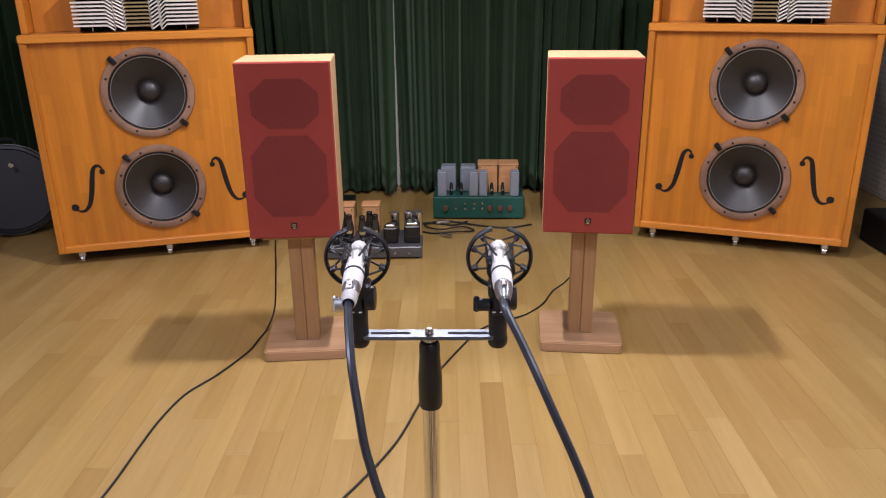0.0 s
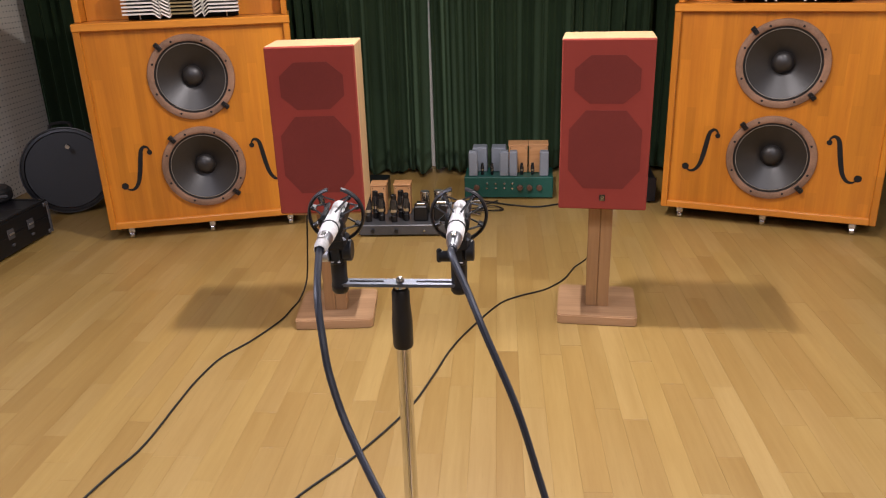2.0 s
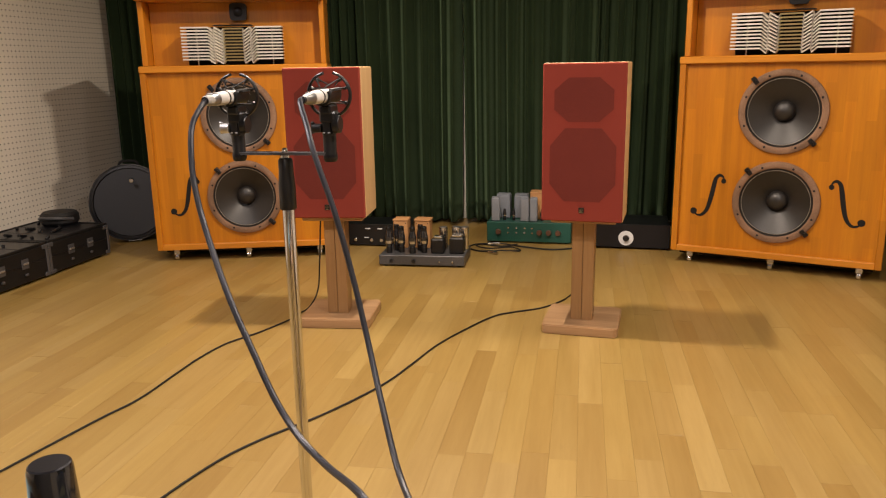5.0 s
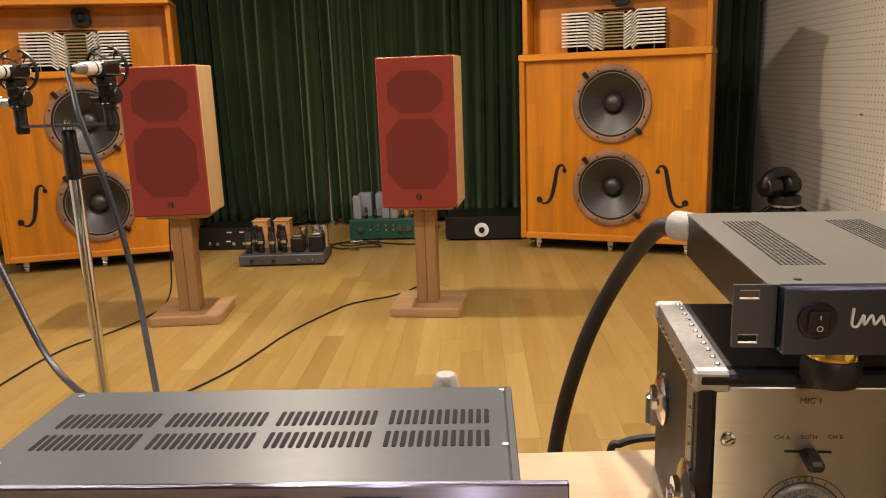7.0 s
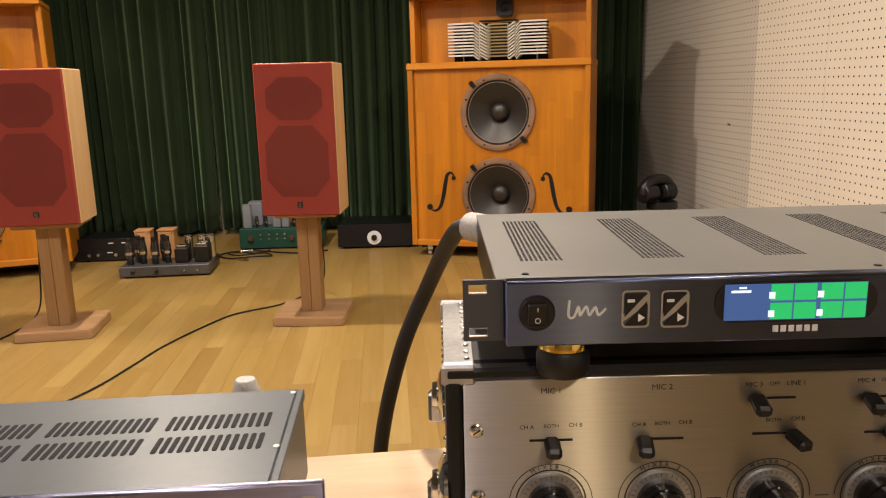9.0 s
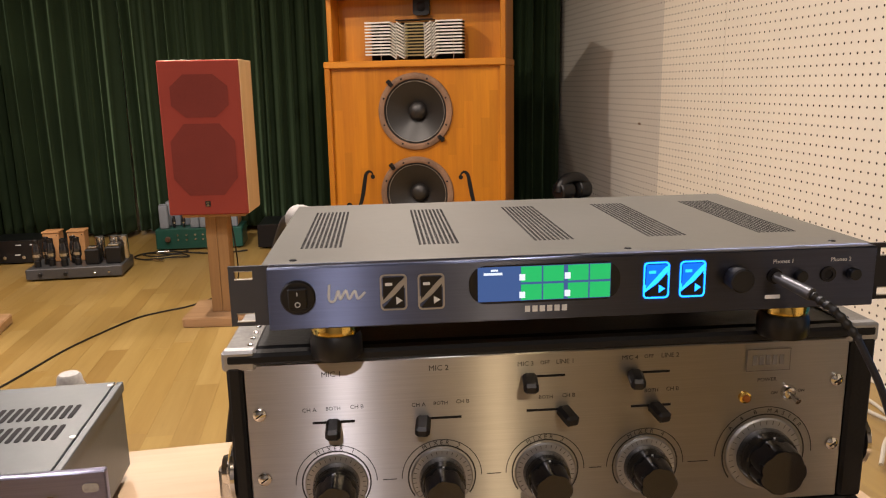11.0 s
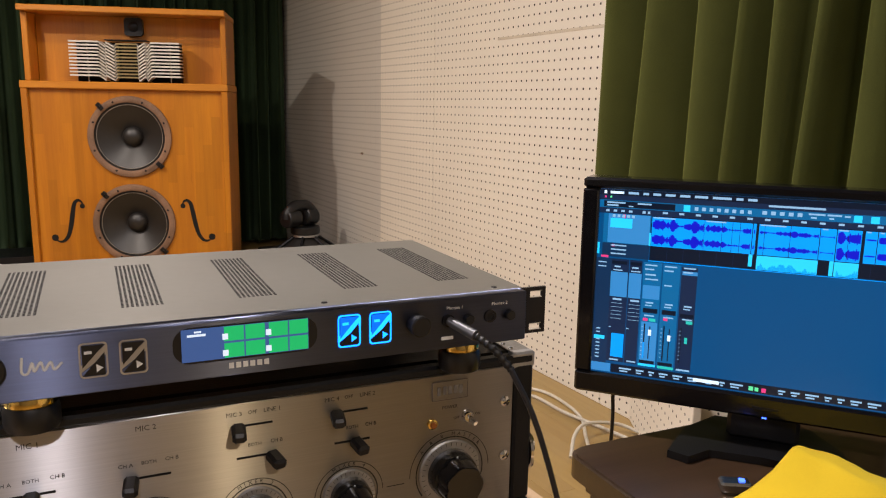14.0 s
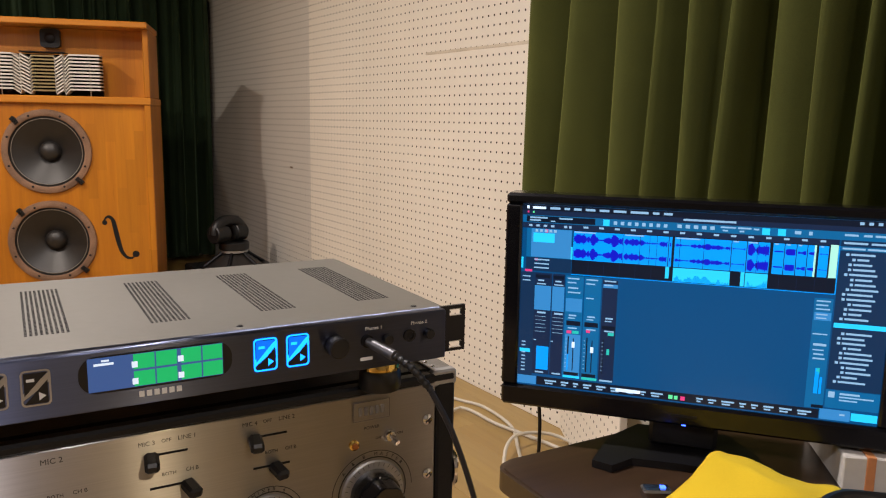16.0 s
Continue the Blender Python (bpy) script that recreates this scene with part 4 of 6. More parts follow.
# ---- stage cases by the left wall ----
def stage_case(m, length, label, seed):
    """A shallow rack case, open at the top over a field of small controls."""
    t = thing("equipment_case", m, label, "case", "black cases")
    rnd = random.Random(seed)
    D, H = 0.46, 0.19
    part("body", Mesh().box((0, 0, 0.012), (length, D, H - 0.012), 0.006), TOLEX, t)
    for lo, hi in (((0, 0, H - 0.0118), (length, 0.016, H)), ((0, D - 0.016, H - 0.0118), (length, D, H)), ((0, 0.0162, H - 0.0118), (0.016, D - 0.0162, H)), ((length - 0.016, 0.0162, H - 0.0118), (length, D - 0.0162, H))):
        part("rim", Mesh().box(lo, hi, 0.003), TOLEX, t)
    for k in range(3):
        x0, x1 = 0.02 + k * (length - 0.04) / 3, 0.016 + (k + 1) * (length - 0.04) / 3
        p = part("control_panel", Mesh().box((x0, 0.02, H - 0.0118), (x1, D - 0.02, H - 0.004), 0.002), SATIN, t, "dark control panel with small knobs")
        for i in range(5):
            if rnd.random() < 0.75:
                part("knob", Mesh().rod((x0 + 0.02 + rnd.uniform(0, 0.09), 0.05 + 0.085 * i, H - 0.0042), (x0 + 0.02 + rnd.uniform(0, 0.09), 0.05 + 0.085 * i, H + 0.010), 0.008, 10), BLACK, p)
    part("seam_strip", Mesh().box((0.004, -0.002, 0.100), (length - 0.004, 0.004, 0.108), 0.001), SATIN, t)
    for x in (length * 0.34, length * 0.66):
        k = part("latch", Mesh().box((x - 0.024, -0.006, 0.086), (x + 0.024, -0.0005, 0.136), 0.002), MIDGREY, t, "grey butterfly latch")
        part("latch_wing", Mesh().box((x - 0.018, -0.012, 0.108), (x + 0.018, -0.0062, 0.118), 0.002), ALU, k)
        part("latch_hook", Mesh().box((x - 0.010, -0.010, 0.050), (x + 0.010, -0.0005, 0.062), 0.002), MIDGREY, k)
    for x, s in ((0.0, 1), (length, -1)):
        a, b = sorted((x - s * 0.003, x + s * 0.036))
        c, d = sorted((x - s * 0.003, x + s * 0.014))
        part("corner_iron", Mesh().box((a, -0.0045, H - 0.034), (b, 0.012, H - 0.012), 0.003).box((c, -0.0045, 0.034), (d, 0.010, H - 0.0345), 0.002).box((a, -0.0045, 0.012), (b, 0.012, 0.0335), 0.003), MIDGREY, t, "grey steel corner iron")
    for x in (0.05, length - 0.05):
        for y in (0.05, D - 0.05):
            part("foot", Mesh().rod((x, y, 0), (x, y, 0.013), 0.012, 10), RUBBER, t)


for k, y in enumerate((2.86, 2.36, 1.86)):
    stage_case(pose(-2.292 - 0.036 * (y - 2.4), y, 0, 0, 0, 92.0), 0.49, "black equipment case with grey corner irons and small knobs", 31 + k)
bag = thing("soft_pouch", pose(-2.60, 3.30, 0.190, 0, 0, 10), "grey soft pouch lying on a black case", "pouch")
part("pouch_body", Mesh().lathe([(0, 0), (0.095, 0.0), (0.105, 0.012), (0.104, 0.052), (0.088, 0.068), (0, 0.072)], 24), RUBBER, bag)
part("pouch_strap", Mesh().tube([(-0.10, -0.04, 0.03), (-0.04, -0.112, 0.045), (0.05, -0.108, 0.045), (0.10, -0.03, 0.03)], 0.009, 8), MIDGREY, bag, "grey strap")

drum = thing("round_case", pose(-2.44, 3.74, 0.0, 0, 0, 30), "round black drum case standing on its edge", "case")
EDGE = pose(0, 0, 0.238, 78)
part("shell", Mesh().lathe([(0, -0.085), (0.224, -0.085), (0.234, -0.078), (0.236, -0.060), (0.236, 0.035), (0.230, 0.044), (0.215, 0.046), (0.210, 0.036), (0, 0.034)], 56, EDGE), BLACK, drum, sharp=30)
for z in (-0.058, -0.006, 0.040):
    part("rim_strip", Mesh().lathe([(0.2345, z - 0.006), (0.240, z - 0.004), (0.240, z + 0.004), (0.2345, z + 0.006)], 56, EDGE, True), MIDGREY, drum, "grey moulded rim")
part("handle", Mesh().tube([EDGE @ Vector(p) for p in ((-0.06, 0.232, -0.03), (-0.04, 0.262, -0.03), (0.04, 0.262, -0.03), (0.06, 0.232, -0.03))], 0.009, 8), RUBBER, drum)
part("stud", Mesh().rod((0.03, -0.10, 0.395), (0.03, -0.118, 0.39), 0.013, 16), STEEL, drum)
part("lock", Mesh().box((-0.03, -0.06, 0.0), (0.05, 0.0, 0.03), 0.004), STEEL, drum)

# ---- bare driver in the right corner ----
crate = solo("black_crate", Mesh().box((-0.22, -0.2, 0.0), (0.20, 0.2, 0.165), 0.008), TOLEX, ROOM @ pose(2.46, 3.46, 0), "plain black box on the floor in the corner", "box")
drv = thing("bare_driver", ROOM @ pose(2.46, 3.46, 0.1655), "bare loudspeaker driver lying face down with its magnet up", "loudspeaker driver")
part("basket_ring", Mesh().lathe([(0.155, 0), (0.190, 0), (0.190, 0.010), (0.155, 0.012)], 40, None, True), SATIN, drv)
for k in range(6):
    a = math.pi * k / 3
    c, s = math.cos(a), math.sin(a)
    part("spoke", Mesh().rod((0.170 * c, 0.170 * s, 0.010), (0.062 * c, 0.062 * s, 0.082), 0.009, 8), SATIN, drv)
part("cone", Mesh().lathe([(0.154, 0.006), (0.07, 0.066), (0.05, 0.078)], 40), CONE, drv)
part("magnet_plate", Mesh().rod((0, 0, 0.078), (0, 0, 0.092), 0.075, 36), ALU, drv)
part("magnet", Mesh().rod((0, 0, 0.0922), (0, 0, 0.135), 0.082, 36), BLACK, drv)
hp = thing("headphones", ROOM @ pose(2.43, 3.46, 0.3008, 0, 0, 25), "black headphones resting on the driver's magnet", "headphones")
part("headband", Mesh().tube([(-0.095, 0, 0.045), (-0.085, 0, 0.085), (-0.04, 0, 0.115), (0.04, 0, 0.115), (0.085, 0, 0.085), (0.095, 0, 0.045)], 0.031, 12), BLACK, hp)
for s in (-1, 1):
    e = part("ear_cup", Mesh().rod((s * 0.030, 0, 0.050), (s * 0.110, 0, 0.050), 0.050, 24), BLACK, hp)
    part("ear_pad", Mesh().lathe([(0.022, 0), (0.044, 0), (0.046, 0.010), (0.026, 0.014)], 24, pose(s * 0.030, 0, 0.050, 0, -90 * s), True), RUBBER, e)


# ---- microphone stand ----
SX, SY, BAR = 0.074, 0.801, 0.897
st = thing("microphone_stand", pose(SX, SY, 0, 0, 0, 3), "chrome microphone stand with a black grip and stereo bar", "microphone stand")
part("round_base", Mesh().lathe([(0, 0), (0.125, 0), (0.128, 0.006), (0.11, 0.018), (0.03, 0.026), (0.016, 0.045), (0, 0.045)], 48), SATIN, st)
part("pole", Mesh().rod((0, 0, 0.04), (0, 0, 0.806), 0.0105, 24), CHROME, st, "chrome tube")
part("grip", Mesh().lathe([(0, 0.800), (0.0135, 0.800), (0.0145, 0.804), (0.0145, 0.84), (0.0125, 0.868), (0.0125, 0.884), (0.0105, 0.888), (0, 0.888)], 24), BLACK, st, "black moulded grip")
part("neck", Mesh().rod((0, 0, 0.888), (0, 0, BAR - 0.003), 0.008, 16), STEEL, st)
bar = part("stereo_bar", Mesh().prism(rounded(-0.088, -0.010, 0.088, 0.010, 0.004), BAR - 0.003, BAR + 0.0015), BARMETAL, st, "flat blue-black slotted bar")
for s in (-1, 1):
    part("slot", Mesh().prism(rounded(min(s * 0.022, s * 0.07), -0.0022, max(s * 0.022, s * 0.07), 0.0022, 0.002), BAR + 0.0012, BAR + 0.0021), VOID, bar)
part("cap_nut", Mesh().lathe([(0.0052, 0.0), (0.0052, 0.004), (0.0032, 0.007), (0, 0.0075)], 12, pose(0, 0, BAR + 0.0015)), STEEL, bar)


def AXIS(side):
    """Where the ring's middle is, local to a mount, and the way the microphone points (local +y)."""
    return pose(0.001, 0.006, BAR + 0.0955, 1.5, 0, 3 if side < 0 else 0)


def shell(r0, r1, a0, a1, y0, y1, n=20):
    """A trough with a round bottom, open between two angles, along y."""
    v, f = [], []
    for i in range(n + 1):
        a = radians(a0 + (a1 - a0) * i / n)
        c, s = math.cos(a), math.sin(a)
        v += [(r1 * c, y0, r1 * s), (r1 * c, y1, r1 * s), (r0 * c, y1, r0 * s), (r0 * c, y0, r0 * s)]
    for i in range(n):
        for k in range(4):
            j = (k + 1) % 4
            f.append((4 * i + k, 4 * i + j, 4 * i + 4 + j, 4 * i + 4 + k))
    return v, f + [(3, 2, 1, 0), (4 * n, 4 * n + 1, 4 * n + 2, 4 * n + 3)]


def spider_mount(side, x, tape):
    """Swivel, cradle and ring at one end of the bar."""
    t = thing("shock_mount", pose(SX, SY, 0, 0, 0, 3) @ pose(x, 0, 0), "black elastic spider mount on the stereo bar", "shock mount", "spider mounts")
    part("swivel", Mesh().lathe([(0, BAR - 0.014), (0.0095, BAR - 0.014), (0.0118, BAR - 0.010), (0.0118, BAR - 0.002), (0.0108, BAR + 0.003), (0.0112, BAR + 0.034), (0, BAR + 0.036)], 24), BLACK, t)
    part("thread_ring", Mesh().lathe([(0.0119, BAR - 0.006), (0.0122, BAR - 0.004), (0.0119, BAR - 0.002)], 24), SATIN, t)
    part("arm", Mesh().box((-0.0095, -0.013, BAR + 0.028), (0.0095, 0.013, BAR + 0.062), 0.004), BLACK, t)
    part("knuckle", Mesh().rod((0.009, -0.002, BAR + 0.048), (0.021, -0.002, BAR + 0.048), 0.0145, 20).box((-0.012, -0.015, BAR + 0.050), (0.016, 0.014, BAR + 0.070), 0.004), BLACK, t)
    screw = part("thumb_screw", Mesh().rod((-0.0095, -0.008, BAR + 0.042), (-0.026, -0.008, BAR + 0.042), 0.0085 if tape else 0.0075, 14), ALU if tape else BLACK, t)
    part("screw_wing", Mesh().box((-0.029, -0.0105, BAR + 0.033), (-0.022, -0.0055, BAR + 0.053), 0.002), ALU if tape else BLACK, screw)
    for dx in (-0.005, 0.004):
        part("set_mark", Mesh().box((dx - 0.002, -0.0134, BAR + 0.034), (dx + 0.002, -0.0129, BAR + 0.0355)), PRINT, t)
    axis = AXIS(side)
    ring = part("ring", Mesh(), BLACK, t)
    v, f = [], []
    n = 44
    for i in range(n + 1):
        a = radians(104 + 332 * i / n)
        for k in range(8):
            b = 2 * math.pi * k / 8
            r = 0.0362 + 0.0025 * math.cos(b)
            v.append((r * math.cos(a), 0.0050 * math.sin(b), r * math.sin(a)))
    for i in range(n):
        for k in range(8):
            j = (k + 1) % 8
            f.append((i * 8 + k, i * 8 + j, i * 8 + 8 + j, i * 8 + 8 + k))
    f += [tuple(range(8))[::-1], tuple(range(n * 8, n * 8 + 8))]
    ring.data = Mesh().add(v, f, axis).data("ring", BLACK)
    for k, a in enumerate((20, 52, 128, 160, 205, 335)):
        for d in (-0.030, 0.018):
            p = axis @ Vector((0.0345 * math.cos(radians(a)), 0.0, 0.0345 * math.sin(radians(a))))
            q = axis @ Vector((0.0150 * math.cos(radians(a + 20 * (1 if a < 90 else -1))), d, 0.0150 * math.sin(radians(a + 20 * (1 if a < 90 else -1)))))
            part("elastic", Mesh().rod(p, q, 0.0013, 6), RUBBER, t)
    for a in (20, 52, 128, 160, 205, 335):
        part("hook", Mesh().box((0.0275, -0.006, -0.0025), (0.0345, 0.006, 0.0025), 0.001, axis @ pose(0, 0, 0, 0, -a)), BLACK, ring)
    cr = part("cradle", Mesh().add(*shell(0.0122, 0.0158, -212, 32, -0.040, 0.016), axis), BLACK, t)
    for a in (38, -38):
        part("cradle_claw", Mesh().box((-0.0045, -0.030, 0.0125), (0.0045, 0.020, 0.0175), 0.0025, axis @ pose(0, 0, 0, 0, a * 1.55)), BLACK, cr)
    part("cradle_foot", Mesh().box((-0.010, -0.028, -0.030), (0.010, 0.012, -0.0150), 0.003, axis), BLACK, cr)


def microphone(side, x):
    m = pose(SX, SY, 0, 0, 0, 3) @ pose(x, 0, 0) @ AXIS(side)
    t = thing("microphone", m, "slim white-wrapped condenser microphone in a spider mount", "microphone", "microphones")
    back = pose(0, 0, 0, -90)
    part("body", Mesh().lathe([(0, -0.083), (0.0098, -0.083), (0.0106, -0.080), (0.0110, -0.058), (0.0112, -0.040), (0.0104, -0.010), (0.0098, 0.016)], 28, back), MICWHITE, t)
    part("head", Mesh().lathe([(0.0096, 0.016), (0.0100, 0.018), (0.0096, 0.030), (0.0088, 0.0335), (0.0065, 0.035), (0, 0.0352)], 28, back), MICWHITE, t)
    part("band", Mesh().lathe([(0.0113, -0.0545), (0.0119, -0.053), (0.0119, -0.0505), (0.0113, -0.049)], 28, back), RUBBER, t)
    pl = part("plug", Mesh().lathe([(0, -0.116), (0.0058, -0.116), (0.0066, -0.110), (0.0084, -0.103), (0.0095, -0.094), (0.0097, -0.0845), (0, -0.0835)], 20, back), PLUGMETAL, t, "dull metal cable plug")
    part("plug_latch", Mesh().box((-0.003, -0.101, 0.0085), (0.003, -0.088, 0.0108), 0.001), STEEL, pl)
    if side < 0:
        part("tape_wrap", Mesh().lathe([(0.0062, -0.124), (0.0076, -0.121), (0.0088, -0.108), (0.0084, -0.1035)], 18, back), TAPE, pl, "white tape round the plug")
        part("tape_tail", Mesh().box((-0.0042, -0.106, 0.0088), (0.0022, -0.087, 0.0101), 0.0004), TAPE, pl)
    else:
        part("strain_relief", Mesh().lathe([(0, -0.122), (0.0052, -0.122), (0.0058, -0.1165), (0, -0.116)], 16, back), CABLE, pl)


for side, x in ((-1, -0.083), (1, 0.081)):
    spider_mount(side, x, side < 0)
    microphone(side, x)
for side, x, pts in ((-1, -0.083, [(0.017, 0.620, 0.958), (0.027, 0.594, 0.919), (0.037, 0.579, 0.875), (0.063, 0.556, 0.815), (0.128, 0.493, 0.738), (0.178, 0.46, 0.671), (0.218, 0.435, 0.620), (0.264, 0.40, 0.593), (0.321, 0.35, 0.588), (0.385, 0.28, 0.605), (0.43, 0.235, 0.60)]),
                     (1, 0.081, [(0.183, 0.655, 0.953), (0.205, 0.627, 0.914), (0.242, 0.602, 0.835), (0.270, 0.588, 0.747), (0.299, 0.560, 0.664), (0.335, 0.505, 0.601), (0.382, 0.43, 0.541), (0.44, 0.33, 0.545), (0.50, 0.235, 0.60)])):
    A = pose(SX, SY, 0, 0, 0, 3) @ pose(x, 0, 0) @ AXIS(side)
    p0, p1 = A @ Vector((0, -0.114, 0)), A @ Vector((0, -0.130, -0.003))
    solo("microphone_cable", Mesh().tube([p0, p1] + pts, 0.0043, 10, 10), CABLE, pose(0, 0, 0), "thick dark grey microphone cable hanging from the microphone", "cable", "microphone cables")

# ---- low pale table and what stands on it ----
TOP = 0.56
tab = thing("low_table", pose(0.86, 0.261, 0, 0, 0, 5.5), "pale wooden low table under the recording gear", "table")
part("tabletop", Mesh().box((-0.60, -0.42, TOP - 0.03), (0.68, 0.0, TOP), 0.004), BEECH, tab)
for x in (-0.56, 0.64):
    for y in (-0.38, -0.04):
        part("leg", Mesh().box((x - 0.025, y - 0.025, 0), (x + 0.025, y + 0.025, TOP - 0.0305), 0.003), BEECH, tab)

# preamplifier with slotted lid
X0, X1, YF, YB, ZT = 0.436, 0.872, 0.024, 0.207, 0.658
pre = thing("rack_preamplifier", pose(0.872, 0.10, 0, 0, 0, 3.5) @ pose(-0.872, -0.10, 0), "slate grey rack preamplifier with a slotted lid and silver front", "preamplifier")
part("body", Mesh().box((X0, YF, TOP + 0.010), (X1, YB - 0.001, ZT - 0.002), 0.002), SLATE, pre)
lid = part("lid", Mesh().box((X0 - 0.001, YF + 0.002, ZT - 0.0018), (X1 - 0.006, YB, ZT), 0.0006), SLATE, pre, "slate grey lid")
part("lid_edge", Mesh().box((X1 - 0.005, YF + 0.002, ZT - 0.010), (X1 + 0.0015, YB, ZT - 0.0002), 0.0008), SLATE, pre)
slot = Mesh().prism(rounded(-0.0021, -0.0145, 0.0021, 0.0145, 0.0020, 3), 0.0, 0.0005)
first = None
for g in range(4):
    for row in (0, 1):
        for k in range(13):
            at = pose(0.4635 + g * 0.1005 + k * 0.0070, 0.0980 + row * 0.0420, ZT)
            if first is None:
                first = part("vent_slot", slot, VOID, lid)
                first.matrix_basis = at
            else:
                same("vent_slot", first, lid, at)
for x, y in ((0.449, 0.062), (0.864, 0.086), (0.449, 0.198), (0.864, 0.198)):
    part("lid_screw", Mesh().lathe([(0.0030, 0), (0.0028, 0.0007), (0.001, 0.001), (0, 0.001)], 14, pose(x, y, ZT)), ALU, lid)
front = part("front_panel", Mesh().box((0.425, 0.016, TOP + 0.012), (0.908, 0.0238, ZT + 0.003), 0.001), SILVERFACE, pre, "brushed violet silver front panel")
for k in range(4):
    x = 0.492 + k * 0.0905
    rc = part("gain_plate", Mesh().prism(rounded(x - 0.030, TOP + 0.045, x + 0.030, ZT - 0.006, 0.011), 0.0, 0.0015, pose(0, 0.016, 0, 90)), BLACK, front, "black printed gain plate")
    part("gain_arc", Mesh().tube([(x - 0.022, 0.0138, TOP + 0.06), (x - 0.020, 0.0138, ZT - 0.022), (x - 0.005, 0.0138, ZT - 0.0145), (x + 0.016, 0.0138, ZT - 0.0145)], 0.0022, 6), ALU, rc)
    part("gain_knob", Mesh().rod((x, 0.0143, TOP + 0.052), (x, -0.002, TOP + 0.052), 0.013, 28), ALU, rc)
    part("plate_screw", Mesh().rod((x + 0.024, 0.0144, ZT - 0.012), (x + 0.024, 0.012, ZT - 0.012), 0.003, 12), STEEL, rc)
mk = Mesh()
for k in range(6):
    mk.box((0.803 + k * 0.011, 0.0154, ZT - 0.030), (0.803 + k * 0.011 + 0.007, 0.0159, ZT - 0.017))
part("maker_mark", mk, PRINT, front)
for x in (0.436, 0.897):
    part("rack_slot", Mesh().prism(rounded(x - 0.006, ZT - 0.013, x + 0.006, ZT - 0.006, 0.003), 0.0, 0.0008, pose(0, 0.0162, 0, 90)), TAPE, front)
part("pilot_lamp", Mesh().rod((0.868, 0.016, ZT - 0.018), (0.868, 0.0125, ZT - 0.018), 0.0042, 14), GOLD, front)
for x in (0.46, 0.85):
    for y in (0.05, 0.17):
        part("foot", Mesh().rod((x, y, TOP), (x, y, TOP + 0.0105), 0.011, 12), RUBBER, pre)
plug = thing("taped_mains_plug", pose(0.798, 0.252, TOP, 0, 0, 8), "white tape-wrapped mains plug behind the preamplifier", "plug")
part("plug_body", Mesh().lathe([(0, 0), (0.015, 0), (0.0165, 0.02), (0.0155, 0.06), (0.0160, 0.070), (0.0150, 0.078), (0.0125, 0.083), (0.0118, 0.089), (0.0095, 0.092), (0, 0.0925)], 24), TAPE, plug)
part("plug_ring", Mesh().lathe([(0.0160, 0.067), (0.0167, 0.069), (0.0165, 0.075), (0.0152, 0.078)], 24), PAPER, plug)

stool = thing("wooden_stool", pose(0, 0, 0), "plain dark wooden stool beside the low table", "stool")
part("seat", Mesh().box((-0.12, -0.16, TOP - 0.025), (0.240, 0.14, TOP), 0.003), WALNUT, stool)
for x in (-0.09, 0.21):
    for y in (-0.13, 0.11):
        part("leg", Mesh().box((x - 0.018, y - 0.018, 0), (x + 0.018, y + 0.018, TOP - 0.0255), 0.002), WALNUT, stool)
# open valve chassis with a tall black can and a khaki transformer
CHASSIS = pose(0.315, 0.147, TOP, 0, 0, -8)
ch = thing("valve_chassis", CHASSIS, "open pale blue valve chassis with transformer and black can", "valve chassis")


def spot(x, y, rz):
    """A place on the chassis, from its place in the room."""
    return CHASSIS.inverted() @ pose(x, y, TOP, 0, 0, rz)


part("top_plate", Mesh().box((-0.42, -0.26, 0.038), (0.0, 0.0, 0.041), 0.001), SKYBLUE, ch, "pale blue top plate")
part("side_box", Mesh().box((-0.418, -0.258, 0.0), (-0.002, -0.002, 0.0378), 0.002), BROWNKNOB, ch)
GLOSSBLACK = plain("gloss_black_can", (0.010, 0.010, 0.012), 0.14, coat=0.6)
C = spot(0.152, 0.126, 0)
can = part("tall_can", Mesh().lathe([(0, 0.0415), (0.0235, 0.0415), (0.0235, 0.045), (0.0198, 0.128), (0.0185, 0.1315), (0, 0.1315)], 32, C), GLOSSBLACK, ch, "tall glossy black can")
part("can_rim", Mesh().lathe([(0.0186, 0.1316), (0.0170, 0.1328), (0, 0.1328)], 32, C), SATIN, can)
part("short_can", Mesh().lathe([(0, 0.0415), (0.020, 0.0415), (0.020, 0.086), (0.016, 0.092), (0, 0.093)], 28, spot(0.086, 0.073, 0)), plain("purple_black_can", (0.03, 0.012, 0.018), 0.2, coat=0.5), ch)
T = spot(0.264, 0.108, 10)
tr = part("transformer", Mesh().box((-0.032, -0.018, 0.0415), (-0.0285, 0.018, 0.094), 0.0008, T).box((0.0285, -0.018, 0.0415), (0.032, 0.018, 0.094), 0.0008, T).box((-0.0335, -0.0195, 0.0942), (0.0335, 0.0195, 0.0972), 0.001, T), KHAKI, ch, "khaki iron transformer frame")
part("core", Mesh().box((-0.0282, -0.010, 0.0415), (0.0282, 0.0175, 0.0938), 0.001, T), BLACK, tr)
part("bobbin", Mesh().box((-0.022, -0.016, 0.050), (0.022, -0.0102, 0.086), 0.002, T), PAPER, tr)
part("bobbin_flange", Mesh().box((-0.024, -0.026, 0.078), (0.022, -0.0162, 0.0845), 0.001, T), PAPER, tr)
S = spot(0.2625, 0.048, 6)
sm = part("small_transformer", Mesh().box((-0.017, -0.032, 0.0415), (0.017, 0.026, 0.078), 0.002, S), PAPER, ch, "white card-covered transformer")
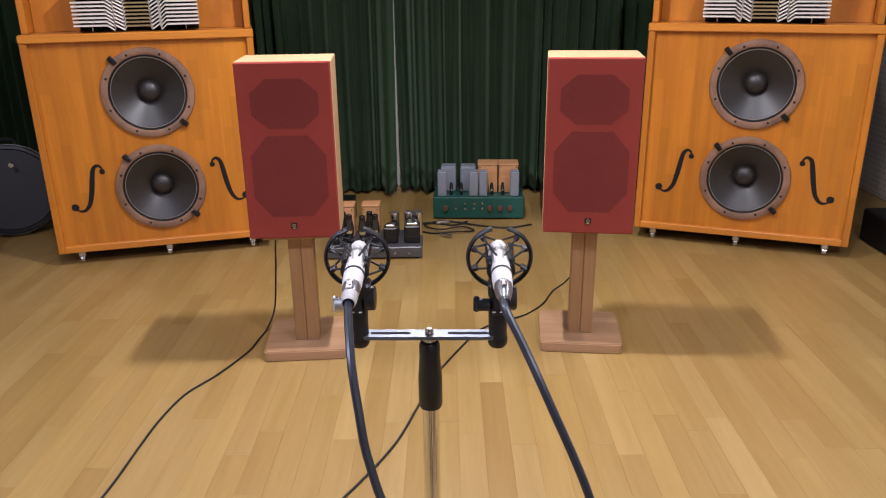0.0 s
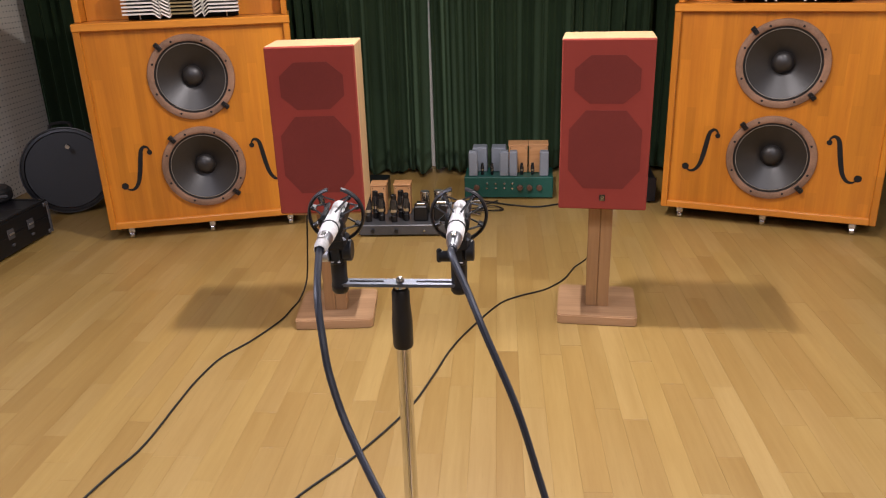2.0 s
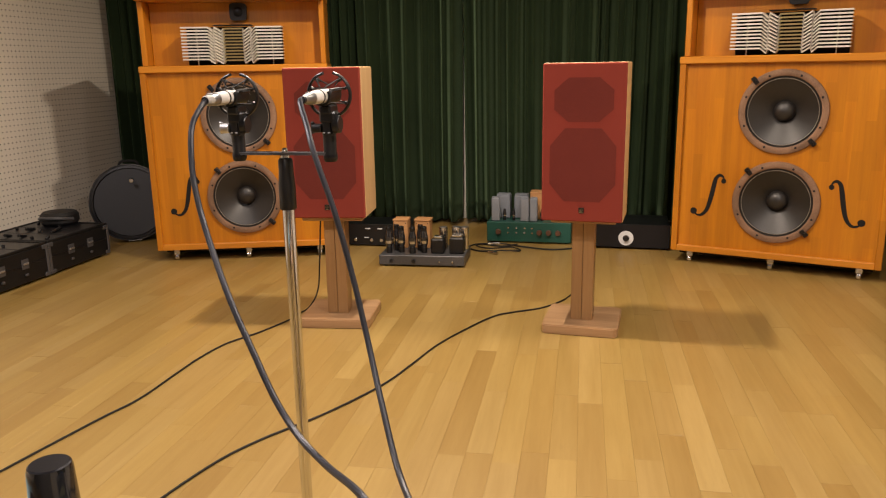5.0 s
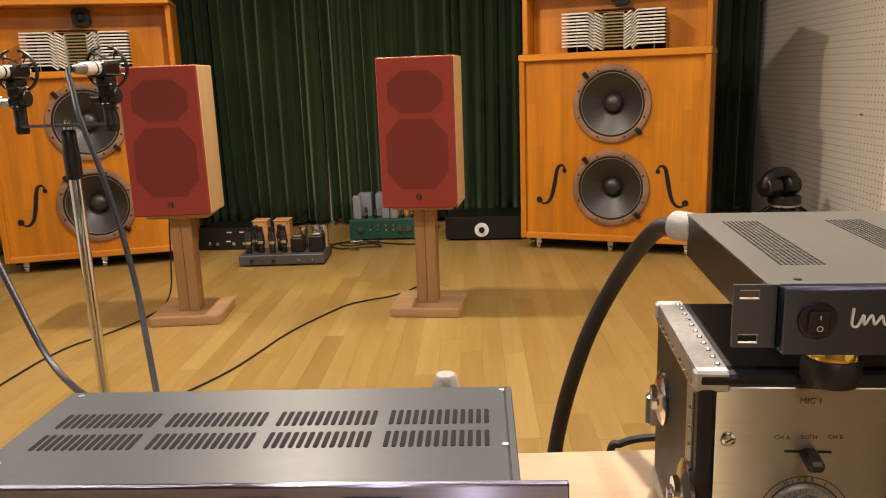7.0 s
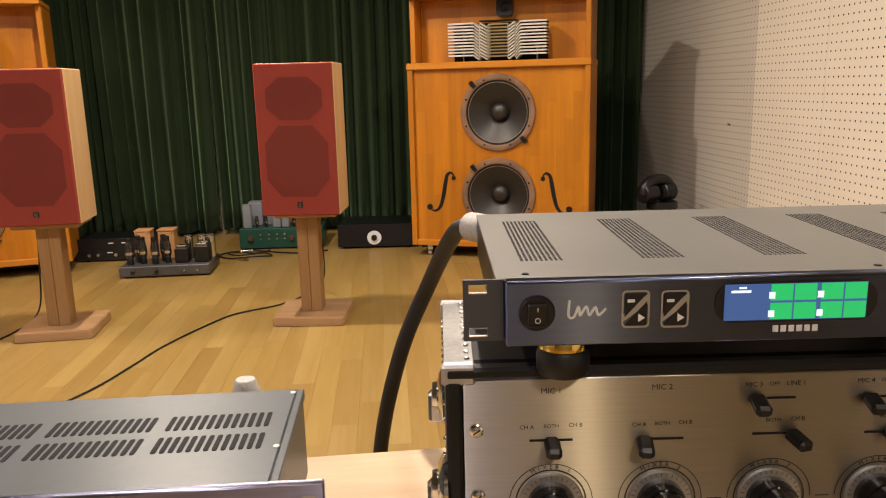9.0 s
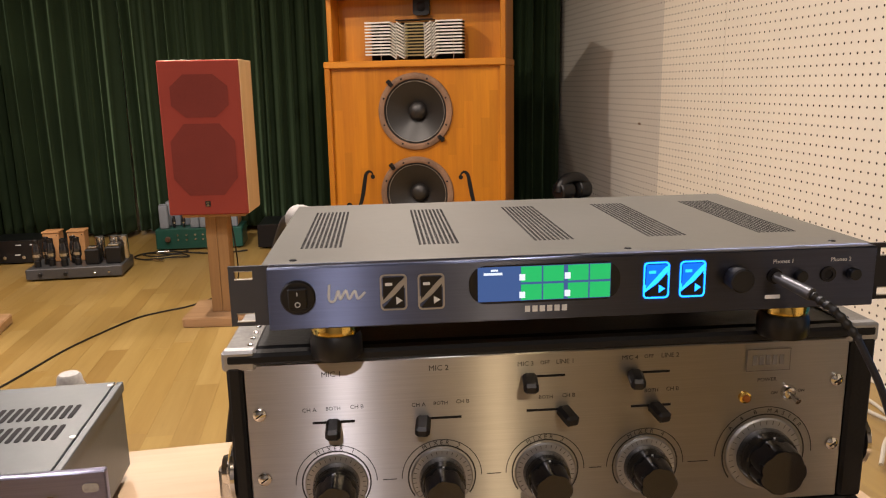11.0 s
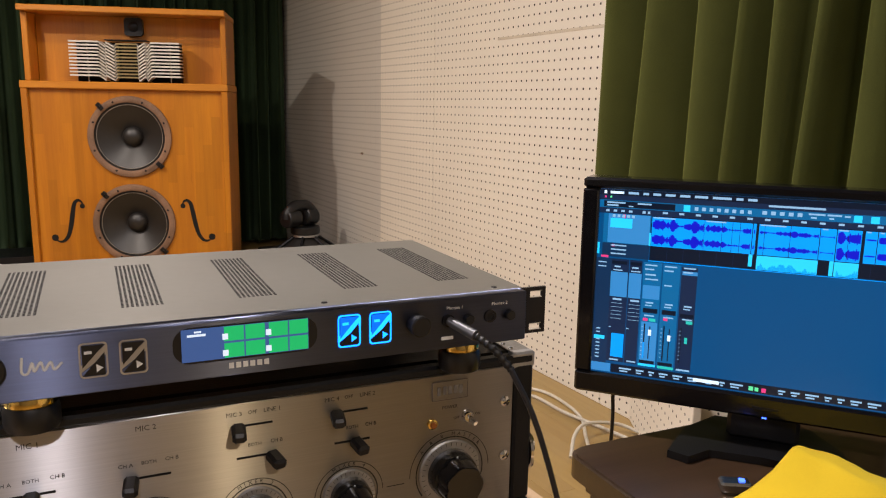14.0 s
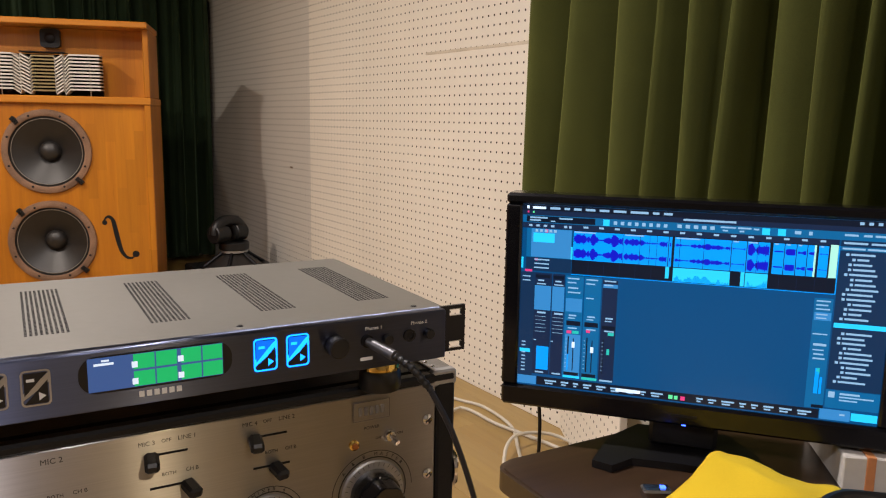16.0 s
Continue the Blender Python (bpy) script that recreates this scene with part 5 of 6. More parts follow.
part("card_lid", Mesh().box((-0.0185, -0.0335, 0.0782), (0.0185, 0.0275, 0.0800), 0.0006, S @ pose(0, 0, 0, 0, 1.0)), PAPER, sm)
part("coil", Mesh().box((0.0172, -0.026, 0.044), (0.030, 0.018, 0.071), 0.006, S), COIL, sm, "amber lacquered coil")
part("lead_loop", Mesh().tube([S @ Vector(p) for p in ((0.030, -0.030, 0.0425), (0.031, -0.028, 0.072), (0.030, -0.004, 0.0755), (0.031, 0.018, 0.073), (0.032, 0.020, 0.0425))], 0.0021, 8, 8), WHITECABLE, sm, "cream lead bent over the coil")
rnd = random.Random(4)
for k in range(7):
    x, y = -0.11 - 0.02 * rnd.random() * 3, -0.05 - 0.09 * rnd.random()
    part("wire", Mesh().tube([(x, y, 0.042), (x + 0.01, y + 0.006, 0.056 + 0.01 * rnd.random()), (x - 0.012, y - 0.015, 0.052), (x + 0.004, y - 0.03, 0.042)], 0.0013, 6, 6), (WHITECABLE, SKYBLUE, GREENPAINT)[k % 3], ch)
for x, y in ((-0.012, -0.020), (-0.008, -0.05)):
    part("solder_tag", Mesh().box((x - 0.005, y - 0.003, 0.0412), (x + 0.005, y + 0.003, 0.047), 0.001), GOLD, ch)

# portable mixer in a black case
CX0, CX1, CY0, CY1, CZ = 1.004, 1.510, 0.030, 0.205, 0.7425
mx = thing("portable_mixer", pose(0, 0, 0), "vintage steel-fronted mixer in a black case with aluminium trim", "mixer")
sh = part("case_shell", Mesh().box((CX0, CY0 + 0.012, TOP + 0.004), (CX1, CY1, CZ), 0.004), TOLEX, mx, "black vinyl case")
for a, b in (((CX0, CY0 - 0.002, CZ - 0.0095), (CX1, CY0 + 0.0118, CZ - 0.0004)), ((CX0, CY0 - 0.002, TOP + 0.005), (CX1, CY0 + 0.013, TOP + 0.034)),
             ((CX0, CY0 - 0.002, TOP + 0.0345), (CX0 + 0.0115, CY0 + 0.013, CZ - 0.010)), ((CX1 - 0.0200, CY0 - 0.002, TOP + 0.0345), (CX1, CY0 + 0.013, CZ - 0.010))):
    part("case_lip", Mesh().box(a, b, 0.0025), TOLEX, mx)
for s, x in ((-1, CX0), (1, CX1)):
    for lo, hi in (((x - 0.0012, CY0 + 0.006, CZ - 0.018), (x + 0.0008, CY1 - 0.004, CZ - 0.001)), ((x - 0.0012, CY0 + 0.006, TOP + 0.005), (x + 0.0008, CY1 - 0.004, TOP + 0.02))):
        part("trim", Mesh().box(lo, hi, 0.0003), WORNSTEEL, sh, "worn steel edge trim")
    x0, x1 = (x - 0.001, x + 0.021) if s < 0 else (x - 0.021, x + 0.001)
    part("trim", Mesh().box((x0, CY0 + 0.006, CZ - 0.0002), (x1, CY1 - 0.004, CZ + 0.0012), 0.0003), WORNSTEEL, sh, "worn steel edge trim")
    part("trim", Mesh().box((x - 0.0010, CY0 + 0.0135, TOP + 0.0205), (x + 0.0006, CY0 + 0.0330, CZ - 0.0185), 0.0003), WORNSTEEL, sh, "worn steel edge trim")
    riv = Mesh().lathe([(0.0024, 0), (0.002, 0.0011), (0.0008, 0.0017), (0, 0.0018)], 10)
    one = None
    for k in range(11):
        for m in (pose(x + (0.016 if s < 0 else -0.016), CY0 + 0.016 + k * 0.0148, CZ + 0.0011), pose(x + s * 0.0011, CY0 + 0.016 + k * 0.0148, CZ - 0.013, 0, 90 * s)):
            if one is None:
                one = part("rivet", riv, STEEL, sh)
                one.matrix_basis = m
            else:
                same("rivet", one, sh, m)
    for k in range(9):
        same("rivet", one, sh, pose(x + s * 0.0011, CY0 + 0.0185, TOP + 0.030 + k * 0.0148, 0, 90 * s))
    for y in (CY0 + 0.004, CY1 - 0.006):
        part("corner_cap", Mesh().box((x - 0.003 if s < 0 else x - 0.024, y - 0.005, CZ - 0.014), (x + 0.022 if s < 0 else x + 0.002, y + 0.006, CZ + 0.0019), 0.002), ALU, sh, "nickel corner cap")
    for y, z in ((0.160, 0.668), (0.050, 0.640)):
        lt = part("latch", Mesh().lathe([(0, 0), (0.024, 0), (0.0245, 0.003), (0.019, 0.006), (0.012, 0.008), (0.011, 0.012), (0, 0.013)], 28, pose(x, y, z, 0, 90 * s)), CHROME, sh, "chrome case latch")
        part("latch_tongue", Mesh().box((x + min(0, s * 0.016), y - 0.006, z - 0.026), (x + max(0, s * 0.016), y + 0.006, z + 0.004), 0.003), STEEL, lt)
pn = part("mixer_panel", Mesh().box((CX0 + 0.0118, CY0 + 0.001, TOP + 0.035), (CX1 - 0.0203, CY0 + 0.0115, CZ - 0.010), 0.001), PANEL, mx, "brushed steel control panel")
PY = CY0 + 0.001
up = lambda x, z, y=PY: pose(x, y, z, 90)


def flat_arc(r, w, a0, a1, n=28):
    v, f = [], []
    for i in range(n + 1):
        a = radians(a0 + (a1 - a0) * i / n)
        v += [((r - w / 2) * math.cos(a), (r - w / 2) * math.sin(a), 0.0004), ((r + w / 2) * math.cos(a), (r + w / 2) * math.sin(a), 0.0004)]
    return v, [(2 * i, 2 * i + 1, 2 * i + 3, 2 * i + 2) for i in range(n)]


def dial(x, z, r, title):
    m = up(x, z)
    part("dial_arc", Mesh().add(*flat_arc(r * 1.72, 0.0007, 0, 180), m).add(*flat_arc(r * 1.45, 0.0012, -35, 215), m), INK, pn)
    sk = part("dial_skirt", Mesh().lathe([(0, 0), (r * 1.32, 0), (r * 1.34, 0.0015), (r * 1.28, 0.0028), (0, 0.0029)], 48, m), ALU, pn, "clear scale disc on the dial")
    tick = Mesh()
    for k in range(25):
        a = radians(-40 + 260 * k / 24)
        q = m @ pose(0, 0, 0.003, 0, 0, math.degrees(a))
        tick.box((r * 1.12, -0.0002, 0), (r * 1.26, 0.0002, 0.0002), 0, q)
    part("scale_ring", tick, INK, sk)
    v, f, n = [], [], 48
    for z0, k in ((0.003, 1.0), (0.012, 0.98), (0.016, 0.93)):
        for i in range(n):
            a = 2 * math.pi * i / n
            v.append((r * k * math.cos(a), r * k * math.sin(a), z0))
    for q in (0, 1):
        f += [(q * n + i, q * n + (i + 1) % n, q * n + n + (i + 1) % n, q * n + n + i) for i in range(n)]
    f.append(tuple(range(2 * n, 3 * n)))
    kb = part("knob", Mesh().add(v, f, m), plain("bakelite_" + str(len(bpy.data.materials)), (0.012, 0.012, 0.012), 0.16, coat=0.5), sk, "black bakelite knob")
    v, f = [], []
    for z0, k in ((0.016, 0.80), (0.032, 0.74), (0.034, 0.70)):
        for i in range(n):
            a = 2 * math.pi * i / n
            w = 1 + 0.10 * abs(math.cos(3.5 * a)) ** 0.6
            v.append((r * k * w * math.cos(a), r * k * w * math.sin(a), z0))
    for q in (0, 1):
        f += [(q * n + i, q * n + (i + 1) % n, q * n + n + (i + 1) % n, q * n + n + i) for i in range(n)]
    f.append(tuple(range(2 * n, 3 * n)))
    part("knob_grip", Mesh().add(v, f, m), GLOSSBLACK, kb)
    part("pointer", Mesh().box((-0.0007, r * 0.72, 0.0158), (0.0007, r * 0.92, 0.0165), 0, m), PRINT, kb)
    for i, ch_ in enumerate(title):
        a = 90 + (len(title) - 1) * 4.6 - i * 9.2
        q = m @ pose(r * 1.58 * math.cos(radians(a)), r * 1.58 * math.sin(radians(a)), 0.0004, 0, 0, a - 90)
        if ch_ != " ":
            lettering(ch_, 0.0048, q, INK, pn, depth=0.0001)


for k, x in enumerate((1.081, 1.163, 1.245, 1.326)):
    dial(x, 0.6335, 0.0182, "MIXER %d" % (k + 1))
dial(1.424, 0.637, 0.0235, "A & B MASTER")
line = Mesh()
for a, b in ((1.1165, 1.1275), (1.1985, 1.2095), (1.2805, 1.2905), (1.3615, 1.378)):
    line.box((a, PY - 0.0004, 0.6333), (b, PY, 0.6339))
part("engraved_line", line, INK, pn)


def lever(x, z, x0, x1, lean):
    part("lever_slot", Mesh().box((x0, PY - 0.0005, z - 0.0009), (x1, PY, z + 0.0009)), VOID, pn)
    k = part("lever_knob", Mesh().box((-0.0056, -0.0046, 0.0), (0.0056, 0.0046, 0.020), 0.0024, pose(x, PY, z, 100, 0, lean)), BLACK, pn, "black lever knob")
    part("lever_stem", Mesh().rod((x, PY, z), (x, PY - 0.006, z - 0.001), 0.002, 8), STEEL, k)


for x, z, x0, x1, lean in ((1.081, 0.684, 1.065, 1.097, 0), (1.150, 0.683, 1.147, 1.179, -8), (1.232, 0.713, 1.229, 1.260, -6), (1.258, 0.685, 1.230, 1.262, 14), (1.315, 0.712, 1.312, 1.343, -8), (1.331, 0.684, 1.313, 1.345, 10)):
    lever(x, z, x0, x1, lean)
for s, x, z, h in (("MIC 1", 1.081, 0.7225, 0.0062), ("MIC 2", 1.162, 0.7235, 0.0062), ("MIC 3", 1.229, 0.7235, 0.0052), ("OFF", 1.244, 0.7238, 0.0044), ("LINE 1", 1.260, 0.724, 0.0052),
                   ("MIC 4", 1.311, 0.7245, 0.0052), ("OFF", 1.326, 0.7248, 0.0044), ("LINE 2", 1.343, 0.725, 0.0052), ("CH A", 1.063, 0.6945, 0.0046), ("BOTH", 1.081, 0.695, 0.0042), ("CH B", 1.099, 0.6955, 0.0046),
                   ("CH A", 1.146, 0.6945, 0.0046), ("BOTH", 1.163, 0.695, 0.0042), ("CH B", 1.180, 0.6955, 0.0046), ("BOTH", 1.245, 0.6955, 0.0042), ("CH B", 1.263, 0.696, 0.0046),
                   ("BOTH", 1.329, 0.6965, 0.0042), ("CH B", 1.346, 0.697, 0.0046), ("POWER", 1.423, 0.7005, 0.0046), ("OFF", 1.430, 0.689, 0.0036), ("ON", 1.452, 0.690, 0.0036)):
    lettering(s, h, up(x, z, PY - 0.0003), INK, pn, depth=0.0001)
pl = part("name_plate", Mesh().box((1.405, PY - 0.0012, 0.7085), (1.440, PY, 0.7265), 0.0004), PANEL, pn, "small steel maker's plate")
bars = Mesh()
for k in range(5):
    bars.box((1.4095 + k * 0.0055, PY - 0.0016, 0.7135), (1.4095 + k * 0.0055 + 0.0036, PY - 0.0012, 0.7215))
for a, b in (((1.4045, 0.7085), (1.4405, 0.7090)), ((1.4045, 0.7262), (1.4405, 0.7267)), ((1.4045, 0.7090), (1.405, 0.7262)), ((1.440, 0.7090), (1.4405, 0.7262))):
    bars.box((a[0], PY - 0.0016, a[1]), (b[0], PY - 0.0012, b[1]))
part("plate_marks", bars, plain("faint_grey_ink", (0.20, 0.19, 0.18), 0.4, 0.5), pl)
tg = part("toggle_switch", Mesh().lathe([(0, 0), (0.0062, 0), (0.0062, 0.002), (0.0045, 0.0045), (0, 0.005)], 18, up(1.441, 0.6895)), CHROME, pn)
part("toggle_lever", Mesh().rod((1.441, PY - 0.004, 0.6895), (1.4435, PY - 0.013, 0.686), 0.0016, 10, 0.0027), CHROME, tg)
lp = part("pilot_lamp", Mesh().lathe([(0, 0), (0.0048, 0), (0.0048, 0.003), (0.0035, 0.0035), (0, 0.0035)], 16, up(1.405, 0.687)), GOLD, pn)
part("lamp_lens", Mesh().lathe([(0.0032, 0.0034), (0.0026, 0.0055), (0, 0.0062)], 14, up(1.405, 0.687)), AMBER, lp)
for x, z in ((1.026, 0.693), (1.0265, 0.640), (1.4805, 0.698), (1.4812, 0.643)):
    s = part("panel_screw", Mesh().lathe([(0, 0), (0.0054, 0), (0.005, 0.0018), (0.003, 0.003), (0, 0.0034)], 18, up(x, z)), CHROME, pn)
    part("screw_slot", Mesh().box((-0.0032, -0.0004, 0.0028), (0.0032, 0.0004, 0.0037), 0, up(x, z) @ pose(0, 0, 0, 0, 0, 35)), VOID, s)

# converter on brass feet
LZ0, LZ1, LX0, LX1 = 0.7725, 0.8155, 1.017, 1.502
cv = thing("audio_converter", pose(0, 0, 0), "grey rack converter with a green display and glowing blue keys", "audio converter")
body = part("body", Mesh().box((1.040, 0.004, LZ0 + 0.001), (1.478, 0.262, LZ1 - 0.0022), 0.001), SATIN, cv, "black side of the housing")
cover = part("cover", Mesh().box((1.0390, 0.001, LZ1 - 0.0020), (1.4790, 0.263, LZ1), 0.0006), GREYTOP, cv, "warm grey top cover")
hole = Mesh()
for i in range(9):
    for j in range(38):
        hole.box((i * 0.0036 - 0.0158, j * 0.0044, 0.0), (i * 0.0036 - 0.0158 + 0.0020, j * 0.0044 + 0.0026, 0.00025))
one = None
for k in range(5):
    at = pose(1.077 + 0.0893 * k, 0.052, LZ1)
    if one is None:
        one = part("vent", hole, VOID, cover, "perforated vent")
        one.matrix_basis = at
    else:
        tagged(same("vent", one, cover, at), "perforated vent")
for x in (1.06, 1.30, 1.455):
    part("cover_screw", Mesh().lathe([(0.003, 0), (0.002, 0.0009), (0, 0.001)], 10, pose(x, 0.012, LZ1)), SATIN, cover)
fc = part("face", Mesh().box((1.0445, -0.0125, LZ0), (1.4745, 0.0008, LZ1 + 0.0005), 0.0009), BLUEFACE, cv, "brushed dark blue front")
EAR = plain("dark_slate_ear", (0.075, 0.080, 0.095), 0.38, 0.4, vary=0.1)
BARESLOT = plain("bare_slot_edge", (0.55, 0.52, 0.45), 0.4, 0.5)
for x0, x1 in ((LX0, 1.0440), (1.4750, LX1)):
    xm = LX0 + 0.010 if x0 == LX0 else LX1 - 0.010
    plate, za, zb = Mesh(), LZ0 + 0.0003, LZ1 - 0.0003
    plate.box((x0, 0.0005, za), (xm - 0.0062, 0.0034, zb)).box((xm + 0.0062, 0.0005, za), (x1, 0.0034, zb))
    for z0, z1 in ((za, LZ0 + 0.0035), (LZ0 + 0.0097, LZ1 - 0.0097), (LZ1 - 0.0035, zb)):
        plate.box((xm - 0.0062, 0.0005, z0), (xm + 0.0062, 0.0034, z1))
    ear = part("rack_ear", plate, EAR if x0 == LX0 else SATIN, cv, "dark rack ear with open slots")
    for z in (LZ0 + 0.0065, LZ1 - 0.0065):
        for d in (-0.0031, 0.0027):
            part("slot_lip", Mesh().box((xm - 0.0062, 0.0002, z + d - 0.0003), (xm + 0.0062, 0.0032, z + d + 0.0003), 0.0001), BARESLOT, ear)
FY = -0.0125
at = lambda x, z: up(x, z, FY)
sw = part("power_switch", Mesh().lathe([(0, 0), (0.0118, 0), (0.0118, 0.002), (0.0108, 0.003), (0, 0.003)], 32, at(1.0648, 0.7958)), BLACK, fc, "round black rocker switch")
part("rocker", Mesh().box((-0.0065, -0.0075, 0.003), (0.0065, 0.0075, 0.0052), 0.0018, at(1.0648, 0.7958) @ pose(0, 0, 0, 6)), BLACK, sw)
lettering("I", 0.0055, at(1.0648, 0.7995) @ pose(0, 0, 0.0056), PRINT, sw, depth=0.0001)
lettering("O", 0.0055, at(1.0648, 0.7915) @ pose(0, 0, 0.0056), PRINT, sw, depth=0.0001)
part("maker_mark", Mesh().tube([(1.086, FY - 0.0002, 0.8035), (1.0855, FY - 0.0002, 0.793), (1.089, FY - 0.0002, 0.792), (1.092, FY - 0.0002, 0.799), (1.093, FY - 0.0002, 0.793), (1.097, FY - 0.0002, 0.799),
                              (1.099, FY - 0.0002, 0.793), (1.103, FY - 0.0002, 0.7985), (1.105, FY - 0.0002, 0.793), (1.110, FY - 0.0002, 0.7975)], 0.0009, 6, 6), PRINT, fc)


def split_key(x, z, w, h, lit):
    """A rounded key split by a slanting bar."""
    c, g = 0.0035, 0.0022
    lo, hi = [(-w + 0.0008, -h + 0.0008), (w - 0.0008, -h + 0.0008), (w - 0.0008, h * 0.45)], [(w - 0.0008, h - 0.0008), (-w + 0.0008, h - 0.0008), (-w + 0.0008, -h * 0.45)]
    r = part("key_frame", Mesh().add(*ring_mesh(rounded(-w - 0.0012, -h - 0.0012, w + 0.0012, h + 0.0012, 0.003), rounded(-w, -h, w, h, 0.0024)), at(x, z)), KEYGLOW if lit else ALU, fc, "glowing blue split key" if lit else "black split key with a silver edge")
    part("key_bar", Mesh().prism([(-w, -h * 0.72), (-w, -h * 0.30), (w, h * 0.72 + 0.002), (w, h * 0.30)][::-1], 0.0002, 0.0007, at(x, z)), KEYGLOW if lit else ALU, r)
    part("key_cap", Mesh().prism(lo, 0.0003, 0.0012, at(x, z)), BLACK, r)
    part("key_cap", Mesh().prism(hi, 0.0003, 0.0012, at(x, z)), KEYDIM if lit else BLACK, r)
    part("key_sign", Mesh().prism([(w * 0.2, -h * 0.75), (w * 0.75, -h * 0.5), (w * 0.2, -h * 0.25)], 0.0012, 0.0014, at(x, z)), PRINT if not lit else KEYGLOW, r)
    part("key_sign", Mesh().box((-w * 0.7, h * 0.42, 0.0012), (-w * 0.1, h * 0.60, 0.0014), 0, at(x, z)), PRINT if not lit else KEYGLOW, r)


def ring_mesh(outer, inner, z=0.0006):
    n = len(outer)
    return [(*p, z) for p in outer] + [(*p, z) for p in inner], [(i, (i + 1) % n, n + (i + 1) % n, n + i) for i in range(n)]


KEYGLOW = glow("blue_key_light", (0.008, 0.25, 1.0), 3.6)
KEYDIM = glow("dim_blue_key", (0.0, 0.13, 0.75), 1.5)
split_key(1.1293, 0.7965, 0.0080, 0.0115, False)
split_key(1.1550, 0.7960, 0.0080, 0.0115, False)
split_key(1.3130, 0.7975, 0.0082, 0.0120, True)
split_key(1.3390, 0.7975, 0.0082, 0.0120, True)
bz = part("display_window", Mesh().prism(rounded(1.181, 0.7855, 1.287, 0.8125, 0.012, 10), 0.0, 0.0008, at(0, 0)), BLACK, fc, "black display window")
DISPLAY = glow("display_blue", (0.045, 0.10, 0.26), 1.0)
DGREEN = glow("display_green", (0.01, 0.50, 0.13), 1.0)
DWHITE = glow("display_white", (0.8, 0.9, 0.95), 1.0)
part("display", Mesh().box((1.187, FY - 0.0012, 0.7870), (1.280, FY - 0.0009, 0.8115)), DISPLAY, bz, "small blue display")
for x in (1.217, 1.2325, 1.2498, 1.2653):
    for z in (0.7875, 0.8002):
        part("meter_block", Mesh().box((x, FY - 0.0015, z), (x + 0.0143, FY - 0.0013, z + 0.0110)), DGREEN, bz, "green meter block")
words_at = [((1.196, 0.8085), (1.201, 0.8098)), ((1.191, 0.8058), (1.204, 0.8075))] + [((x, z), (x + 0.004, z + 0.0045)) for x in (1.2158, 1.2475) for z in (0.789, 0.8015)]
for (xa, za), (xb, zb) in words_at:
    part("display_text", Mesh().box((xa, FY - 0.0016, za), (xb, FY - 0.0014, zb)), DWHITE, bz)
mk = Mesh()
for k in range(6):
    mk.box((1.220 + k * 0.0052, FY - 0.0005, 0.7785), (1.220 + k * 0.0052 + 0.0036, FY, 0.7828))
part("model_mark", mk, PRINT, fc)
part("volume_knob", Mesh().rod((1.370, FY, 0.7975), (1.370, FY - 0.013, 0.7975), 0.0085, 32), BLACK, fc, "black volume knob")
for x in (1.399, 1.4385):
    part("phones_socket", Mesh().lathe([(0.0032, 0.0), (0.0032, 0.0016), (0.0055, 0.0016), (0.0058, 0.0)], 24, at(x, 0.797)), SATIN, fc)
    part("socket_hole", Mesh().lathe([(0.0032, 0.0006), (0, 0.0006)], 16, at(x, 0.797)), VOID, fc)
    part("small_knob", Mesh().rod((x + 0.018, FY, 0.797), (x + 0.018, FY - 0.006, 0.797), 0.0042, 18), BLACK, fc)
for s, x in (("Phones 1", 1.405), ("Phones 2", 1.4475)):
    lettering(s, 0.0042, at(x, 0.8075) @ pose(0, 0, 0.0003), PRINT, fc, depth=0.0001)
part("card_mark", Mesh().box((1.393, FY - 0.0004, 0.7805), (1.404, FY, 0.7833), 0, None), PRINT, fc)
for x, y in ((1.087, 0.018), (1.425, 0.018), (1.087, 0.22), (1.425, 0.22)):
    ft = part("foot", Mesh().lathe([(0, 0.0185), (0.0170, 0.0185), (0.0178, 0.0195), (0.0178, 0.0285), (0.017, 0.030), (0, 0.030)], 36, pose(x, y, CZ)), GOLD, cv, "polished brass foot")
    part("foot_base", Mesh().lathe([(0, 0.0002), (0.0175, 0.0002), (0.0188, 0.003), (0.0188, 0.014), (0.0172, 0.0184), (0, 0.0184)], 36, pose(x, y, CZ)), BLACK, ft)
ps = part("mains_plug", Mesh().rod((1.052, 0.263, LZ1 - 0.016), (1.034, 0.292, LZ1 - 0.017), 0.0150, 20), TAPE, cv, "white tape-wrapped mains plug")
solo("mains_cable", Mesh().tube([(1.037, 0.286, 0.798), (1.018, 0.330, 0.783), (0.986, 0.405, 0.705), (0.948, 0.420, 0.612), (0.917, 0.435, 0.476), (0.905, 0.44, 0.30), (0.93, 0.47, 0.06), (1.00, 0.55, 0.012), (1.2, 0.7, 0.012)], 0.0098, 12, 10), RUBBER, pose(0, 0, 0), "thick black mains cable bending down behind the table", "cable")
solo("patch_cable", Mesh().tube([(0.98, 0.60, 0.012), (0.985, 0.60, 0.20), (1.004, 0.60, 0.380), (1.021, 0.60, 0.401), (1.055, 0.60, 0.411), (1.093, 0.60, 0.412), (1.139, 0.60, 0.408), (1.25, 0.60, 0.36), (1.36, 0.58, 0.15), (1.40, 0.56, 0.008)], 0.006, 10), RUBBER, pose(0, 0, 0), "thin black patch cable bowed up behind the table", "cable")
jk = thing("headphone_plug", pose(0, 0, 0), "dull grey headphone plug with a black spring relief", "plug")
